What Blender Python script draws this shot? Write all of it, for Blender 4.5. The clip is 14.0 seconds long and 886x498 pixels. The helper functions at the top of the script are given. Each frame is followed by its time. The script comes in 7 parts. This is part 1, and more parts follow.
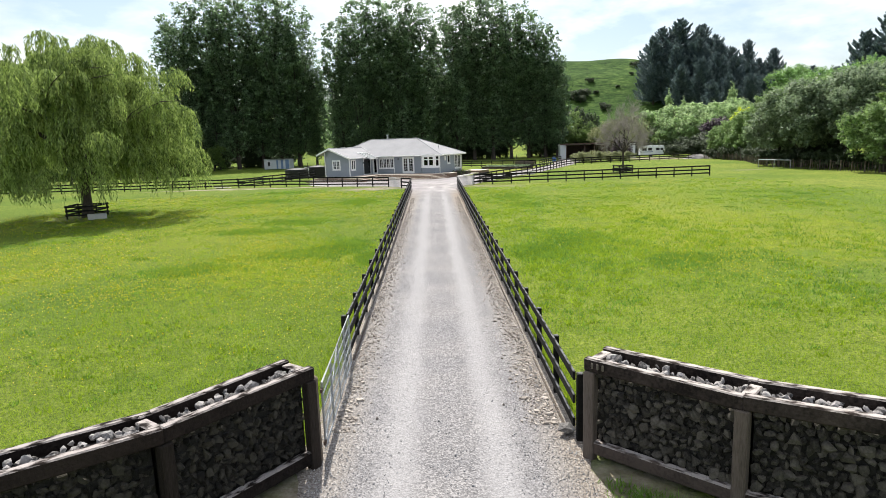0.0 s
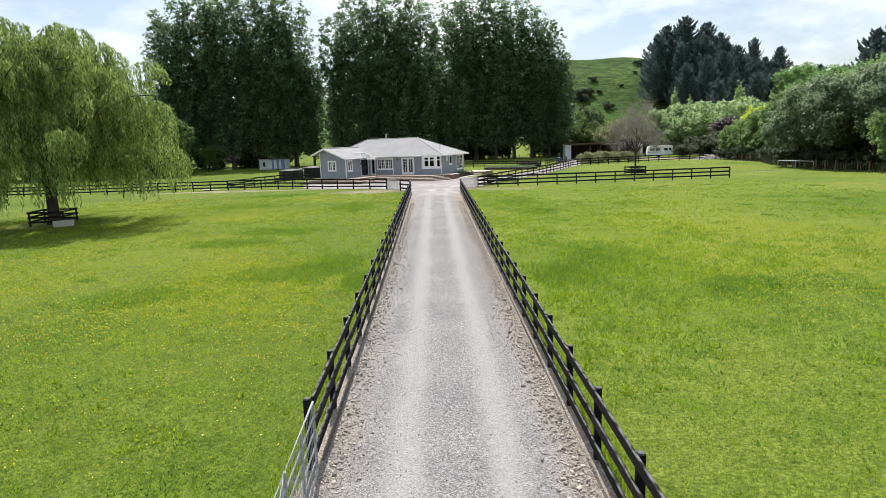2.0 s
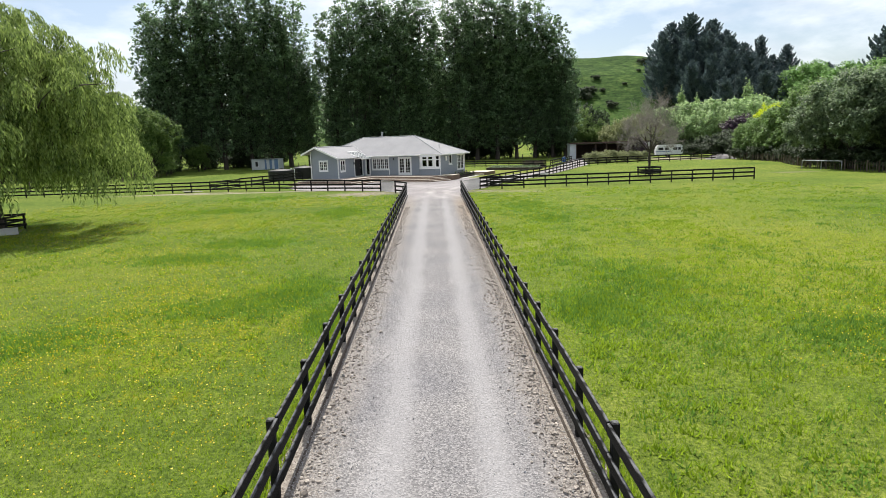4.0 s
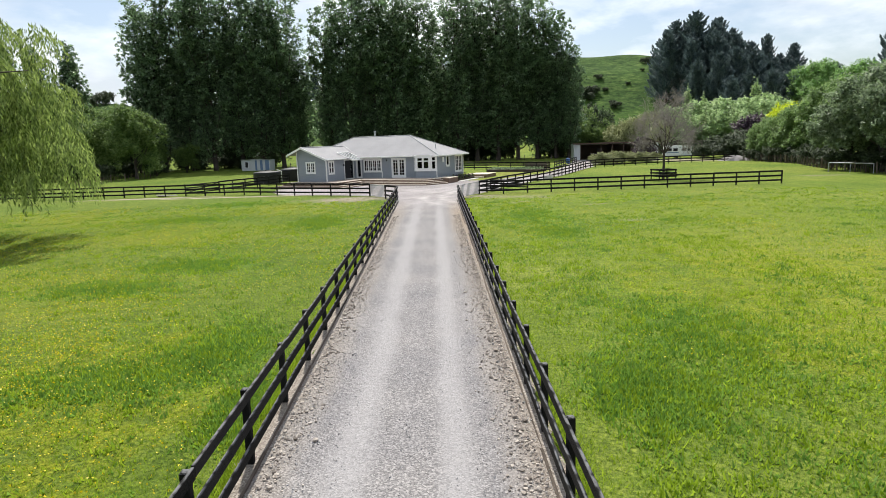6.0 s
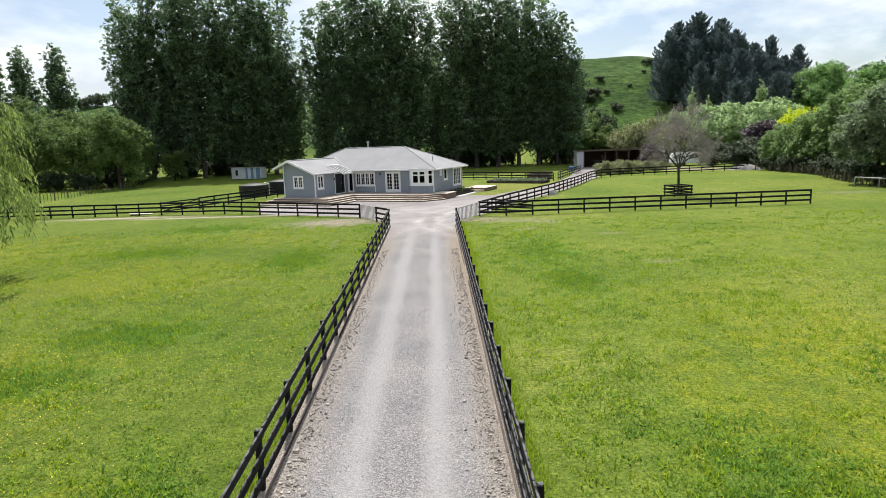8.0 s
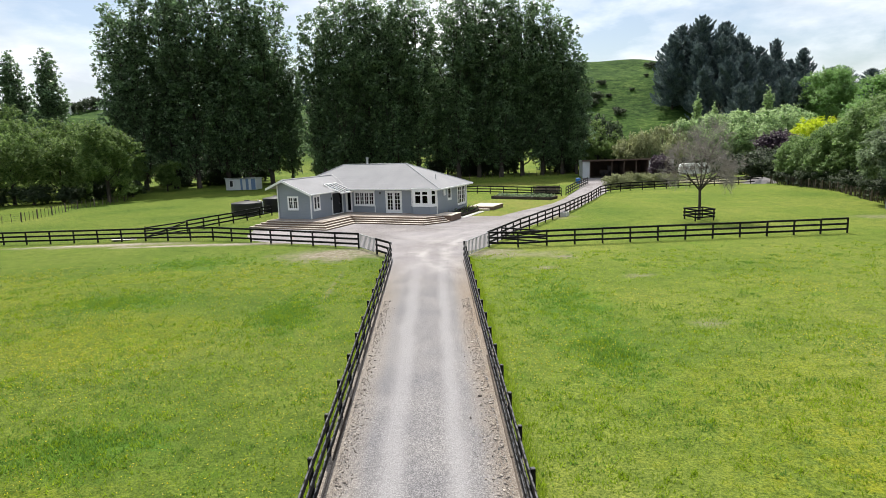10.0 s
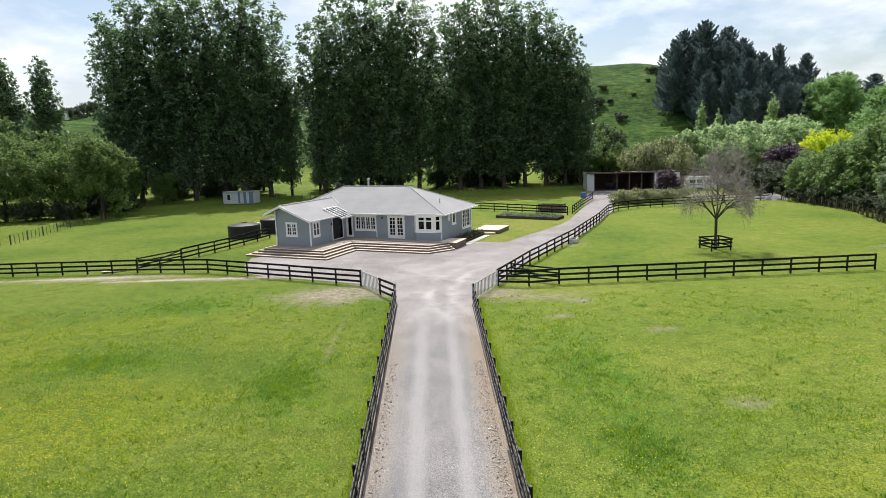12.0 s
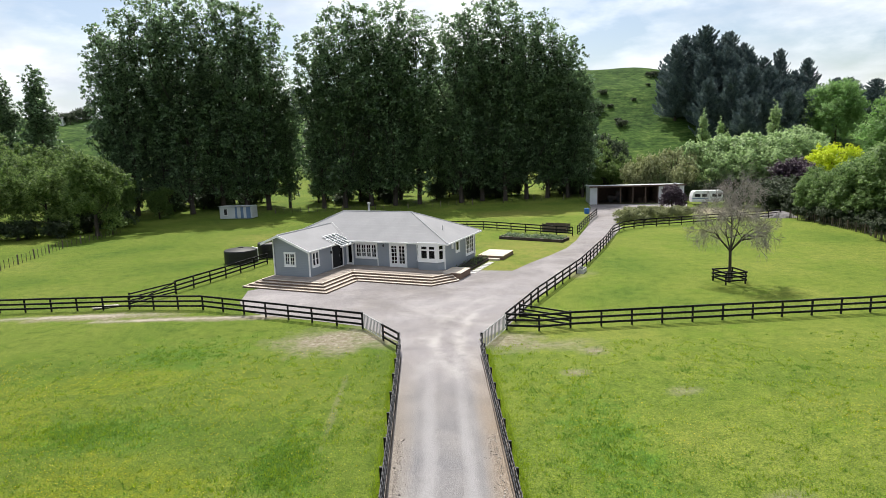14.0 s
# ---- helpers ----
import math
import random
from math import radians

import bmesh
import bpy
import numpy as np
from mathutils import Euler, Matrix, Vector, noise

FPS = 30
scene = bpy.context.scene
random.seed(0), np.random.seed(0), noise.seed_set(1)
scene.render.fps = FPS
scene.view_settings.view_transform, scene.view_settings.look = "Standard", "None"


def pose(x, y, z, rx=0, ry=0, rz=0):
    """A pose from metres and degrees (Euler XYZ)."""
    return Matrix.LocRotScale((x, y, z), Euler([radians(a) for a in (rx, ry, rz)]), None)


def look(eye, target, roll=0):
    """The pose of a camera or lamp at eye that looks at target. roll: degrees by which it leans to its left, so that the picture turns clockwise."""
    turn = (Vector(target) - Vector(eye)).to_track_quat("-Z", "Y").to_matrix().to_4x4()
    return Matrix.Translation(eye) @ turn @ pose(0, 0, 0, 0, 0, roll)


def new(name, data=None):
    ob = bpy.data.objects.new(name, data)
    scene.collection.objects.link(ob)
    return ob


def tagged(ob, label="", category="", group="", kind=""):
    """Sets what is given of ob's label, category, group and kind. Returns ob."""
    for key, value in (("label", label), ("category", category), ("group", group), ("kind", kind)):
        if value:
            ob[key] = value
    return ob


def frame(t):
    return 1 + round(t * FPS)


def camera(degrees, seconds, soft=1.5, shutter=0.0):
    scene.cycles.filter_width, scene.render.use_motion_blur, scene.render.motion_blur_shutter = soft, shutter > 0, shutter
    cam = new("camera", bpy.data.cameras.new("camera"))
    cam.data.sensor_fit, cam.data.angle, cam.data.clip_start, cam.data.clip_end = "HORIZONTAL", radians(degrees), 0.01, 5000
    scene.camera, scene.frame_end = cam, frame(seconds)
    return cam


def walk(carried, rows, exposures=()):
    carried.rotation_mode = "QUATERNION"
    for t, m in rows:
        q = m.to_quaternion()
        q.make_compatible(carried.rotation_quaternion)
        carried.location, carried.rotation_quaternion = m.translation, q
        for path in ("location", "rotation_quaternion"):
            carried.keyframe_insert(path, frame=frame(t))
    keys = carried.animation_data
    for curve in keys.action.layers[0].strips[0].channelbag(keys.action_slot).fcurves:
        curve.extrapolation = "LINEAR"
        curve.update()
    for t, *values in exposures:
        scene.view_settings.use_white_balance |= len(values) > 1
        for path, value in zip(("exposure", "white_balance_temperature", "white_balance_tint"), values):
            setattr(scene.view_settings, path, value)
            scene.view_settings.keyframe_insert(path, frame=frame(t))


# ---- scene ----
cam = camera(72.0, 14.0, soft=0.7)
PATH = [
    (0, (-0.022, -4.110, 4.767), (-0.0025, -2.1395, 4.4222), -2.06),
    (0.5, (-0.089, -3.081, 4.762), (-0.0700, -1.1108, 4.4176), -2.06),
    (1, (-0.139, -1.968, 4.778), (-0.1197, 0.0017, 4.4327), -2.04),
    (1.5, (-0.135, -0.870, 4.773), (-0.1164, 1.0998, 4.4273), -2.00),
    (2, (-0.127, 0.313, 4.759), (-0.1079, 2.2827, 4.4135), -2.01),
    (2.5, (-0.112, 1.528, 4.730), (-0.0918, 3.4978, 4.3842), -1.96),
    (3, (-0.064, 2.878, 4.714), (-0.0455, 4.8479, 4.3681), -1.98),
    (3.2, (-0.039, 3.427, 4.704), (-0.0210, 5.3964, 4.3580), -1.99),
    (5.3, (0.409, 9.261, 4.360), (0.4255, 11.2310, 4.0165), -1.94),
    (5.5, (0.471, 9.818, 4.390), (0.4871, 11.7883, 4.0469), -1.88),
    (6, (0.625, 11.216, 4.514), (0.6414, 13.1856, 4.1696), -1.89),
    (6.5, (0.762, 12.525, 4.710), (0.7788, 14.4952, 4.3645), -1.85),
    (7, (0.859, 13.796, 5.025), (0.8768, 15.7658, 4.6800), -1.90),
    (7.5, (0.918, 14.995, 5.389), (0.9365, 16.9654, 5.0448), -1.94),
    (8, (0.899, 16.186, 5.798), (0.9189, 18.1564, 5.4540), -1.92),
    (8.2, (0.868, 16.648, 5.958), (0.8886, 18.6183, 5.6137), -1.96),
    (10.3, (0.426, 20.893, 7.835), (0.4508, 22.8634, 7.4936), -1.91),
    (10.5, (0.391, 21.184, 8.044), (0.4161, 23.1545, 7.7031), -1.93),
    (11, (0.308, 21.881, 8.572), (0.3341, 23.8518, 8.2314), -1.93),
    (11.5, (0.202, 22.519, 9.137), (0.2285, 24.4901, 8.7969), -1.92),
    (12, (0.073, 23.121, 9.746), (0.1006, 25.0911, 9.4052), -1.92),
    (12.5, (-0.044, 23.677, 10.329), (-0.0153, 25.6476, 9.9880), -1.88),
    (13, (-0.140, 24.252, 10.939), (-0.1094, 26.2221, 10.5978), -1.91),
    (13.5, (-0.222, 24.848, 11.546), (-0.1905, 26.8182, 11.2043), -1.94),
    (14, (-0.308, 25.478, 12.195), (-0.2739, 27.4485, 11.8533), -1.99),
]
walk(cam, [(t, look(eye, target, roll)) for t, eye, target, roll in PATH], exposures=[(0.0, 0.57), (2.0, 0.42), (7.0, 0.36), (14.0, 0.32)])

# ---- daylight ----
SUN_ELEV, SUN_AZ = 56.0, -8.0  # degrees; azimuth from +y towards +x
world = bpy.data.worlds.new("sky")
scene.world = world
world.use_nodes = True
wn, wl = world.node_tree.nodes, world.node_tree.links
wn.clear()
w_out = wn.new("ShaderNodeOutputWorld")
w_bg = wn.new("ShaderNodeBackground")
w_sky = wn.new("ShaderNodeTexSky")
w_sky.sky_type = "NISHITA"
w_sky.sun_disc = False
w_sky.sun_elevation = radians(SUN_ELEV)
w_sky.sun_rotation = radians(SUN_AZ)
w_sky.dust_density = 1.5
w_co = wn.new("ShaderNodeTexCoord")
w_map = wn.new("ShaderNodeMapping")
w_map.inputs["Scale"].default_value = (1.0, 1.0, 2.6)
w_noise = wn.new("ShaderNodeTexNoise")
w_noise.inputs["Scale"].default_value = 3.2
w_noise.inputs["Detail"].default_value = 9.0
w_noise.inputs["Roughness"].default_value = 0.56
w_ramp = wn.new("ShaderNodeValToRGB")
w_ramp.color_ramp.elements[0].position = 0.40
w_ramp.color_ramp.elements[1].position = 0.62
w_noise2 = wn.new("ShaderNodeTexNoise")
w_noise2.inputs["Scale"].default_value = 5.0
w_noise2.inputs["Detail"].default_value = 6.0
w_c2 = wn.new("ShaderNodeMapRange")
w_c2.inputs[1].default_value, w_c2.inputs[2].default_value = 0.36, 0.6
w_cloud = wn.new("ShaderNodeMix")
w_cloud.data_type = "RGBA"
w_cloud.inputs[6].default_value = (6.2, 6.7, 7.4, 1)
w_cloud.inputs[7].default_value = (11.6, 11.7, 11.9, 1)
w_mix = wn.new("ShaderNodeMix")
w_mix.data_type = "RGBA"
wl.new(w_co.outputs["Generated"], w_map.inputs["Vector"])
wl.new(w_map.outputs["Vector"], w_noise.inputs["Vector"])
wl.new(w_map.outputs["Vector"], w_noise2.inputs["Vector"])
wl.new(w_noise.outputs["Fac"], w_ramp.inputs["Fac"])
wl.new(w_noise2.outputs["Fac"], w_c2.inputs[0])
wl.new(w_c2.outputs[0], w_cloud.inputs[0])
wl.new(w_ramp.outputs["Color"], w_mix.inputs[0])
wl.new(w_sky.outputs["Color"], w_mix.inputs[6])
wl.new(w_cloud.outputs[2], w_mix.inputs[7])
wl.new(w_mix.outputs[2], w_bg.inputs["Color"])
w_bg.inputs["Strength"].default_value = 0.10
wl.new(w_bg.outputs["Background"], w_out.inputs["Surface"])

sun_data = bpy.data.lights.new("sun", "SUN")
sun_data.energy = 5.0
sun_data.angle = radians(0.6)
sun_data.color = (1.0, 0.96, 0.88)
sun = new("sun", sun_data)
_e, _a = radians(SUN_ELEV), radians(SUN_AZ)
SUN_DIR = Vector((math.sin(_a) * math.cos(_e), math.cos(_a) * math.cos(_e), math.sin(_e)))
sun.matrix_world = look(SUN_DIR * 60, (0, 0, 0))


# ---- materials ----
def material(name, dark, light, rough=0.7, scale=4.0, fine=40.0, bump=0.2, bump_scale=60.0, metal=0.0, spread=0.0, stretch=None, gloss=0.3):
    """A surface that varies between two colours at two scales, with fine relief; spread: change from piece to piece."""
    m = bpy.data.materials.new(name)
    m.use_nodes = True
    n, l = m.node_tree.nodes, m.node_tree.links
    p = n["Principled BSDF"]
    co = n.new("ShaderNodeTexCoord")
    src = co.outputs["Object"]
    if stretch:
        mp = n.new("ShaderNodeMapping")
        mp.inputs["Scale"].default_value = stretch
        l.new(src, mp.inputs["Vector"])
        src = mp.outputs["Vector"]
    big, small = n.new("ShaderNodeTexNoise"), n.new("ShaderNodeTexNoise")
    for t, s in ((big, scale), (small, fine)):
        t.inputs["Scale"].default_value = s
        t.inputs["Detail"].default_value = 5
        l.new(src, t.inputs["Vector"])
    add = n.new("ShaderNodeMath")
    add.operation = "MULTIPLY_ADD"
    add.inputs[1].default_value = 0.5
    half = n.new("ShaderNodeMath")
    half.operation = "MULTIPLY"
    half.inputs[1].default_value = 0.5
    l.new(small.outputs["Fac"], half.inputs[0])
    l.new(big.outputs["Fac"], add.inputs[0])
    l.new(half.outputs[0], add.inputs[2])
    fac = add.outputs[0]
    if spread:
        info = n.new("ShaderNodeObjectInfo")
        sp = n.new("ShaderNodeMath")
        sp.operation = "MULTIPLY_ADD"
        sp.inputs[1].default_value = spread
        l.new(info.outputs["Random"], sp.inputs[0])
        l.new(fac, sp.inputs[2])
        off = n.new("ShaderNodeMath")
        off.operation = "SUBTRACT"
        off.inputs[1].default_value = spread / 2
        l.new(sp.outputs[0], off.inputs[0])
        fac = off.outputs[0]
    ramp = n.new("ShaderNodeValToRGB")
    ramp.color_ramp.elements[0].position, ramp.color_ramp.elements[1].position = 0.3, 0.7
    ramp.color_ramp.elements[0].color, ramp.color_ramp.elements[1].color = (*dark, 1), (*light, 1)
    l.new(fac, ramp.inputs["Fac"])
    l.new(ramp.outputs["Color"], p.inputs["Base Color"])
    p.inputs["Roughness"].default_value = rough
    p.inputs["Metallic"].default_value = metal
    p.inputs["Specular IOR Level"].default_value = gloss
    if bump:
        bt = n.new("ShaderNodeTexNoise")
        bt.inputs["Scale"].default_value = bump_scale
        bt.inputs["Detail"].default_value = 4
        l.new(src, bt.inputs["Vector"])
        b = n.new("ShaderNodeBump")
        b.inputs["Strength"].default_value = bump
        b.inputs["Distance"].default_value = 0.02
        l.new(bt.outputs["Fac"], b.inputs["Height"])
        l.new(b.outputs["Normal"], p.inputs["Normal"])
    return m


def leaf_material(name, dark, light, through_light=0.35, rough=0.5, patch=0.35, gloss=0.40):
    """Leaves: colour varies leaf by leaf and in larger patches, and light passes through."""
    m = bpy.data.materials.new(name)
    m.use_nodes = True
    n, l = m.node_tree.nodes, m.node_tree.links
    p, out = n["Principled BSDF"], n["Material Output"]
    geo, co, big = n.new("ShaderNodeNewGeometry"), n.new("ShaderNodeTexCoord"), n.new("ShaderNodeTexNoise")
    big.inputs["Scale"].default_value = patch
    big.inputs["Detail"].default_value = 3
    l.new(co.outputs["Object"], big.inputs["Vector"])
    add = n.new("ShaderNodeMath")
    add.operation = "MULTIPLY_ADD"
    add.inputs[1].default_value = 0.55
    half = n.new("ShaderNodeMath")
    half.operation = "MULTIPLY"
    half.inputs[1].default_value = 0.5
    l.new(big.outputs["Fac"], half.inputs[0])
    l.new(geo.outputs["Random Per Island"], add.inputs[0])
    l.new(half.outputs[0], add.inputs[2])
    ramp = n.new("ShaderNodeValToRGB")
    ramp.color_ramp.elements[0].position, ramp.color_ramp.elements[1].position = 0.2, 0.85
    ramp.color_ramp.elements[0].color, ramp.color_ramp.elements[1].color = (*dark, 1), (*light, 1)
    l.new(add.outputs[0], ramp.inputs["Fac"])
    l.new(ramp.outputs["Color"], p.inputs["Base Color"])
    p.inputs["Roughness"].default_value = rough
    p.inputs["Specular IOR Level"].default_value = gloss
    tr, mix = n.new("ShaderNodeBsdfTranslucent"), n.new("ShaderNodeMixShader")
    l.new(ramp.outputs["Color"], tr.inputs["Color"])
    mix.inputs["Fac"].default_value = through_light
    l.new(p.outputs["BSDF"], mix.inputs[1])
    l.new(tr.outputs["BSDF"], mix.inputs[2])
    l.new(mix.outputs["Shader"], out.inputs["Surface"])
    return m


def nodes_of(name):
    m = bpy.data.materials.new(name)
    m.use_nodes = True
    return m, m.node_tree.nodes, m.node_tree.links, m.node_tree.nodes["Principled BSDF"]


# patches of darker, lusher grass: middle and half widths
LUSH = ((6.6, 48.0, 1.5, 5.0), (6.4, 25.0, 1.4, 2.6), (6.4, 41.0, 1.1, 2.0), (4.3, 21.5, 0.9, 1.4), (-15.5, 61.5, 3.0, 2.0), (-15.5, 51.0, 2.8, 1.3), (-6.4, 47.5, 1.1, 2.4), (-8.8, 35.3, 1.8, 1.3),
        (-10.7, 31.4, 2.0, 1.1), (-4.4, 24.4, 0.9, 1.6), (-6.0, 22.6, 1.6, 0.9), (-2.9, 21.5, 0.4, 1.2), (9.6, 19.0, 1.0, 0.7), (-10.0, 20.0, 1.6, 1.0))


def pasture_material():
    """Pasture: patches of lush and dry grass, yellow flowering drifts, worn earth by the gates, striped hillsides."""
    m, n, l, p = nodes_of("pasture")
    co = n.new("ShaderNodeTexCoord")
    pos = co.outputs["Object"]

    def tex(scale, detail=4, rough=0.55, vec=None):
        t = n.new("ShaderNodeTexNoise")
        t.inputs["Scale"].default_value, t.inputs["Detail"].default_value, t.inputs["Roughness"].default_value = scale, detail, rough
        l.new(vec or pos, t.inputs["Vector"])
        return t.outputs["Fac"]

    def ramp(src, stops):
        r = n.new("ShaderNodeValToRGB")
        while len(r.color_ramp.elements) < len(stops):
            r.color_ramp.elements.new(0.5)
        for el, (at, c) in zip(r.color_ramp.elements, stops):
            el.position, el.color = at, (*c, 1)
        l.new(src, r.inputs["Fac"])
        return r.outputs["Color"]

    def mixed(fac, a, b, kind="MIX"):
        x = n.new("ShaderNodeMix")
        x.data_type, x.blend_type = "RGBA", kind
        for s, v in ((0, fac), (6, a), (7, b)):
            if isinstance(v, (float, tuple)):
                x.inputs[s].default_value = v
            else:
                l.new(v, x.inputs[s])
        return x.outputs[2]

    def calc(op, a, b=0.0, c=None):
        x = n.new("ShaderNodeMath")
        x.operation = op
        for s, v in enumerate((a, b) if c is None else (a, b, c)):
            if isinstance(v, (int, float)):
                x.inputs[s].default_value = v
            else:
                l.new(v, x.inputs[s])
        return x.outputs[0]

    broad = ramp(tex(0.09, 5), [(0.3, (0.097, 0.146, 0.026)), (0.5, (0.143, 0.182, 0.034)), (0.7, (0.186, 0.208, 0.048))])
    tufts = ramp(tex(1.1, 6, 0.65), [(0.34, (0.70, 0.78, 0.70)), (0.48, (0.96, 0.98, 0.97)), (0.66, (1.13, 1.11, 1.08))])
    col = mixed(1.0, broad, tufts, "MULTIPLY")
    fine = ramp(tex(14.0, 5, 0.75), [(0.36, (0.40, 0.47, 0.38)), (0.51, (0.98, 1.0, 0.98)), (0.63, (1.52, 1.42, 1.25))])
    mid = ramp(tex(4.2, 5, 0.7), [(0.34, (0.66, 0.74, 0.64)), (0.5, (0.98, 0.99, 0.98)), (0.66, (1.16, 1.13, 1.10))])
    col = mixed(1.0, col, mid, "MULTIPLY")
    col = mixed(1.0, col, fine, "MULTIPLY")
    lush = ramp(tex(0.30, 9, 0.78), [(0.54, (0, 0, 0)), (0.70, (0.9, 0.9, 0.9))])
    col = mixed(lush, col, mixed(1.0, fine, (0.104, 0.176, 0.019, 1), "MULTIPLY"))
    sep = n.new("ShaderNodeSeparateXYZ")
    l.new(pos, sep.inputs[0])
    X, Y, Z = sep.outputs
    warp, ragged = tex(0.5, 5, 0.65), tex(0.8, 9, 0.82)

    def spot(cx, cy, rx, ry, lo=0.75, hi=1.1, edge=warp, swing=2.2):
        """1 inside an uneven oval, 0 outside."""
        dx, dy = calc("MULTIPLY", calc("SUBTRACT", X, cx), 1 / rx), calc("MULTIPLY", calc("SUBTRACT", Y, cy), 1 / ry)
        d = calc("SQRT", calc("ADD", calc("MULTIPLY", dx, dx), calc("MULTIPLY", dy, dy)))
        d = calc("ADD", d, calc("MULTIPLY", calc("SUBTRACT", edge, 0.5), swing))
        k = n.new("ShaderNodeMapRange")
        k.inputs[1].default_value, k.inputs[2].default_value, k.inputs[3].default_value, k.inputs[4].default_value = lo, hi, 1.0, 0.0
        l.new(d, k.inputs[0])
        return k.outputs[0]

    west = n.new("ShaderNodeMapRange")
    west.inputs[1].default_value, west.inputs[2].default_value, west.inputs[3].default_value, west.inputs[4].default_value = -1.5, 1.5, 1.0, 0.0
    l.new(X, west.inputs[0])
    col = mixed(west.outputs[0], col, mixed(1.0, col, (0.82, 0.86, 0.82, 1), "MULTIPLY"))
    weedy = ramp(tex(1.5, 9, 0.8), [(0.40, (0.0, 0.0, 0.0)), (0.58, (1.0, 1.0, 1.0))])
    for cx, cy, rx, ry in LUSH:
        col = mixed(calc("MULTIPLY", spot(cx, cy, rx * 1.25, ry * 1.25, 0.4, 1.3, ragged, 5.5), calc("MULTIPLY", weedy, 1.0)), col, mixed(1.0, fine, (0.074, 0.150, 0.022, 1), "MULTIPLY"))
    yellow = ramp(tex(2.6, 7, 0.75), [(0.40, (0.0, 0.0, 0.0)), (0.60, (1.0, 1.0, 1.0))])
    for cx, cy, rx, ry, k in ((-6.8, 21.5, 3.4, 5.0, 0.5), (-14.0, 31.0, 6.0, 5.0, 0.3), (-20.0, 22.0, 7.0, 6.0, 0.35), (-26.0, 52.0, 9.0, 5.0, 0.35), (-13.5, 45.0, 5.0, 3.5, 0.4), (-18.0, 57.5, 4.0, 2.0, 0.35), (14.0, 26.0, 8.0, 9.0, 0.50), (11.0, 35.0, 5.0, 5.0, 0.30)):
        col = mixed(calc("MULTIPLY", spot(cx, cy, rx, ry), calc("MULTIPLY", yellow, k)), col, mixed(1.0, fine, (0.240, 0.242, 0.013, 1), "MULTIPLY"))
    earth = ramp(tex(3.0, 6, 0.7), [(0.3, (0.13, 0.105, 0.070)), (0.5, (0.24, 0.205, 0.155)), (0.72, (0.38, 0.345, 0.285))])
    bare = ramp(tex(2.2, 9, 0.8), [(0.34, (0.45, 0.45, 0.45)), (0.52, (1.0, 1.0, 1.0))])
    dry = ramp(tex(0.9, 8, 0.75), [(0.35, (0.0, 0.0, 0.0)), (0.6, (0.8, 0.8, 0.8))])
    for cx, cy, rx, ry in ((7.0, 82.0, 4.5, 5.0), (12.0, 90.0, 4.5, 6.0), (9.0, 97.0, 6.0, 4.0), (16.0, 100.0, 3.0, 5.0), (-20.0, 110.0, 9.0, 6.0), (15.0, 128.0, 9.0, 5.0)):
        col = mixed(calc("MULTIPLY", spot(cx, cy, rx, ry, 0.4, 1.3), dry), col, mixed(1.0, fine, (0.215, 0.205, 0.060, 1), "MULTIPLY"))
    for cx, cy, rx, ry, k in ((-6.6, 63.0, 3.4, 2.6, 1.0), (-27.0, 71.2, 6.5, 0.9, 1.0), (-20.0, 69.7, 5.5, 0.6, 1.0), (-13.5, 69.2, 4.5, 0.6, 0.9), (45.0, 122.5, 6.0, 4.5, 1.0), (46.0, 116.5, 5.0, 3.0, 1.0), (4.3, 61.6, 2.0, 1.8, 0.85), (7.2, 60.6, 2.2, 1.0, 0.5),
                              (11.5, 43.8, 0.8, 0.5, 0.5), (8.8, 59.3, 0.9, 0.7, 0.8), (7.0, 56.0, 0.7, 0.5, 0.7), (11.6, 53.2, 0.9, 0.5, 0.4), (-5.2, 53.0, 0.16, 4.0, 0.3), (-27.0, 42.6, 3.0, 1.8, 0.5), (12.6, 80.0, 1.6, 1.6, 0.5), (39.6, 72.5, 2.6, 1.2, 0.5),
                              (2.5, 3.7, 0.9, 0.8, 0.9), (3.6, 2.7, 1.1, 0.6, 0.8), (4.9, 1.9, 1.3, 0.5, 0.7), (-2.3, 3.6, 1.0, 1.0, 1.0), (-3.1, 2.4, 1.3, 1.0, 0.95), (-2.2, 2.2, 0.9, 1.2, 0.8)):
        col = mixed(calc("MULTIPLY", calc("MULTIPLY", spot(cx, cy, rx, ry, 0.35, 1.35), k), bare), col, earth)
    # bleached ruts in the worn track by the paddock fence
    for cx, cy, rx, ry in ((-28.5, 71.5, 5.5, 0.35), (-21.0, 69.7, 4.5, 0.3), (-14.5, 69.6, 3.5, 0.25)):
        col = mixed(calc("MULTIPLY", spot(cx, cy, rx, ry, 0.35, 1.35), 0.55), col, mixed(1.0, bare, (0.47, 0.43, 0.37, 1), "MULTIPLY"))
    # sheep tracks along the slopes of the hills
    high = n.new("ShaderNodeMapRange")
    high.inputs[1].default_value, high.inputs[2].default_value = 1.5, 6.0
    l.new(Z, high.inputs[0])
    lay = n.new("ShaderNodeMapping")
    lay.inputs["Scale"].default_value = (0.22, 0.16, 1.15)
    lay.inputs["Rotation"].default_value = (0.0, radians(14.0), 0.0)
    l.new(pos, lay.inputs["Vector"])
    band = tex(1.0, 8, 0.72, lay.outputs["Vector"])
    # hill greens carry a little distance haze in the colour
    hill = ramp(band, [(0.34, (0.018, 0.044, 0.011)), (0.5, (0.046, 0.096, 0.021)), (0.66, (0.104, 0.158, 0.044))])
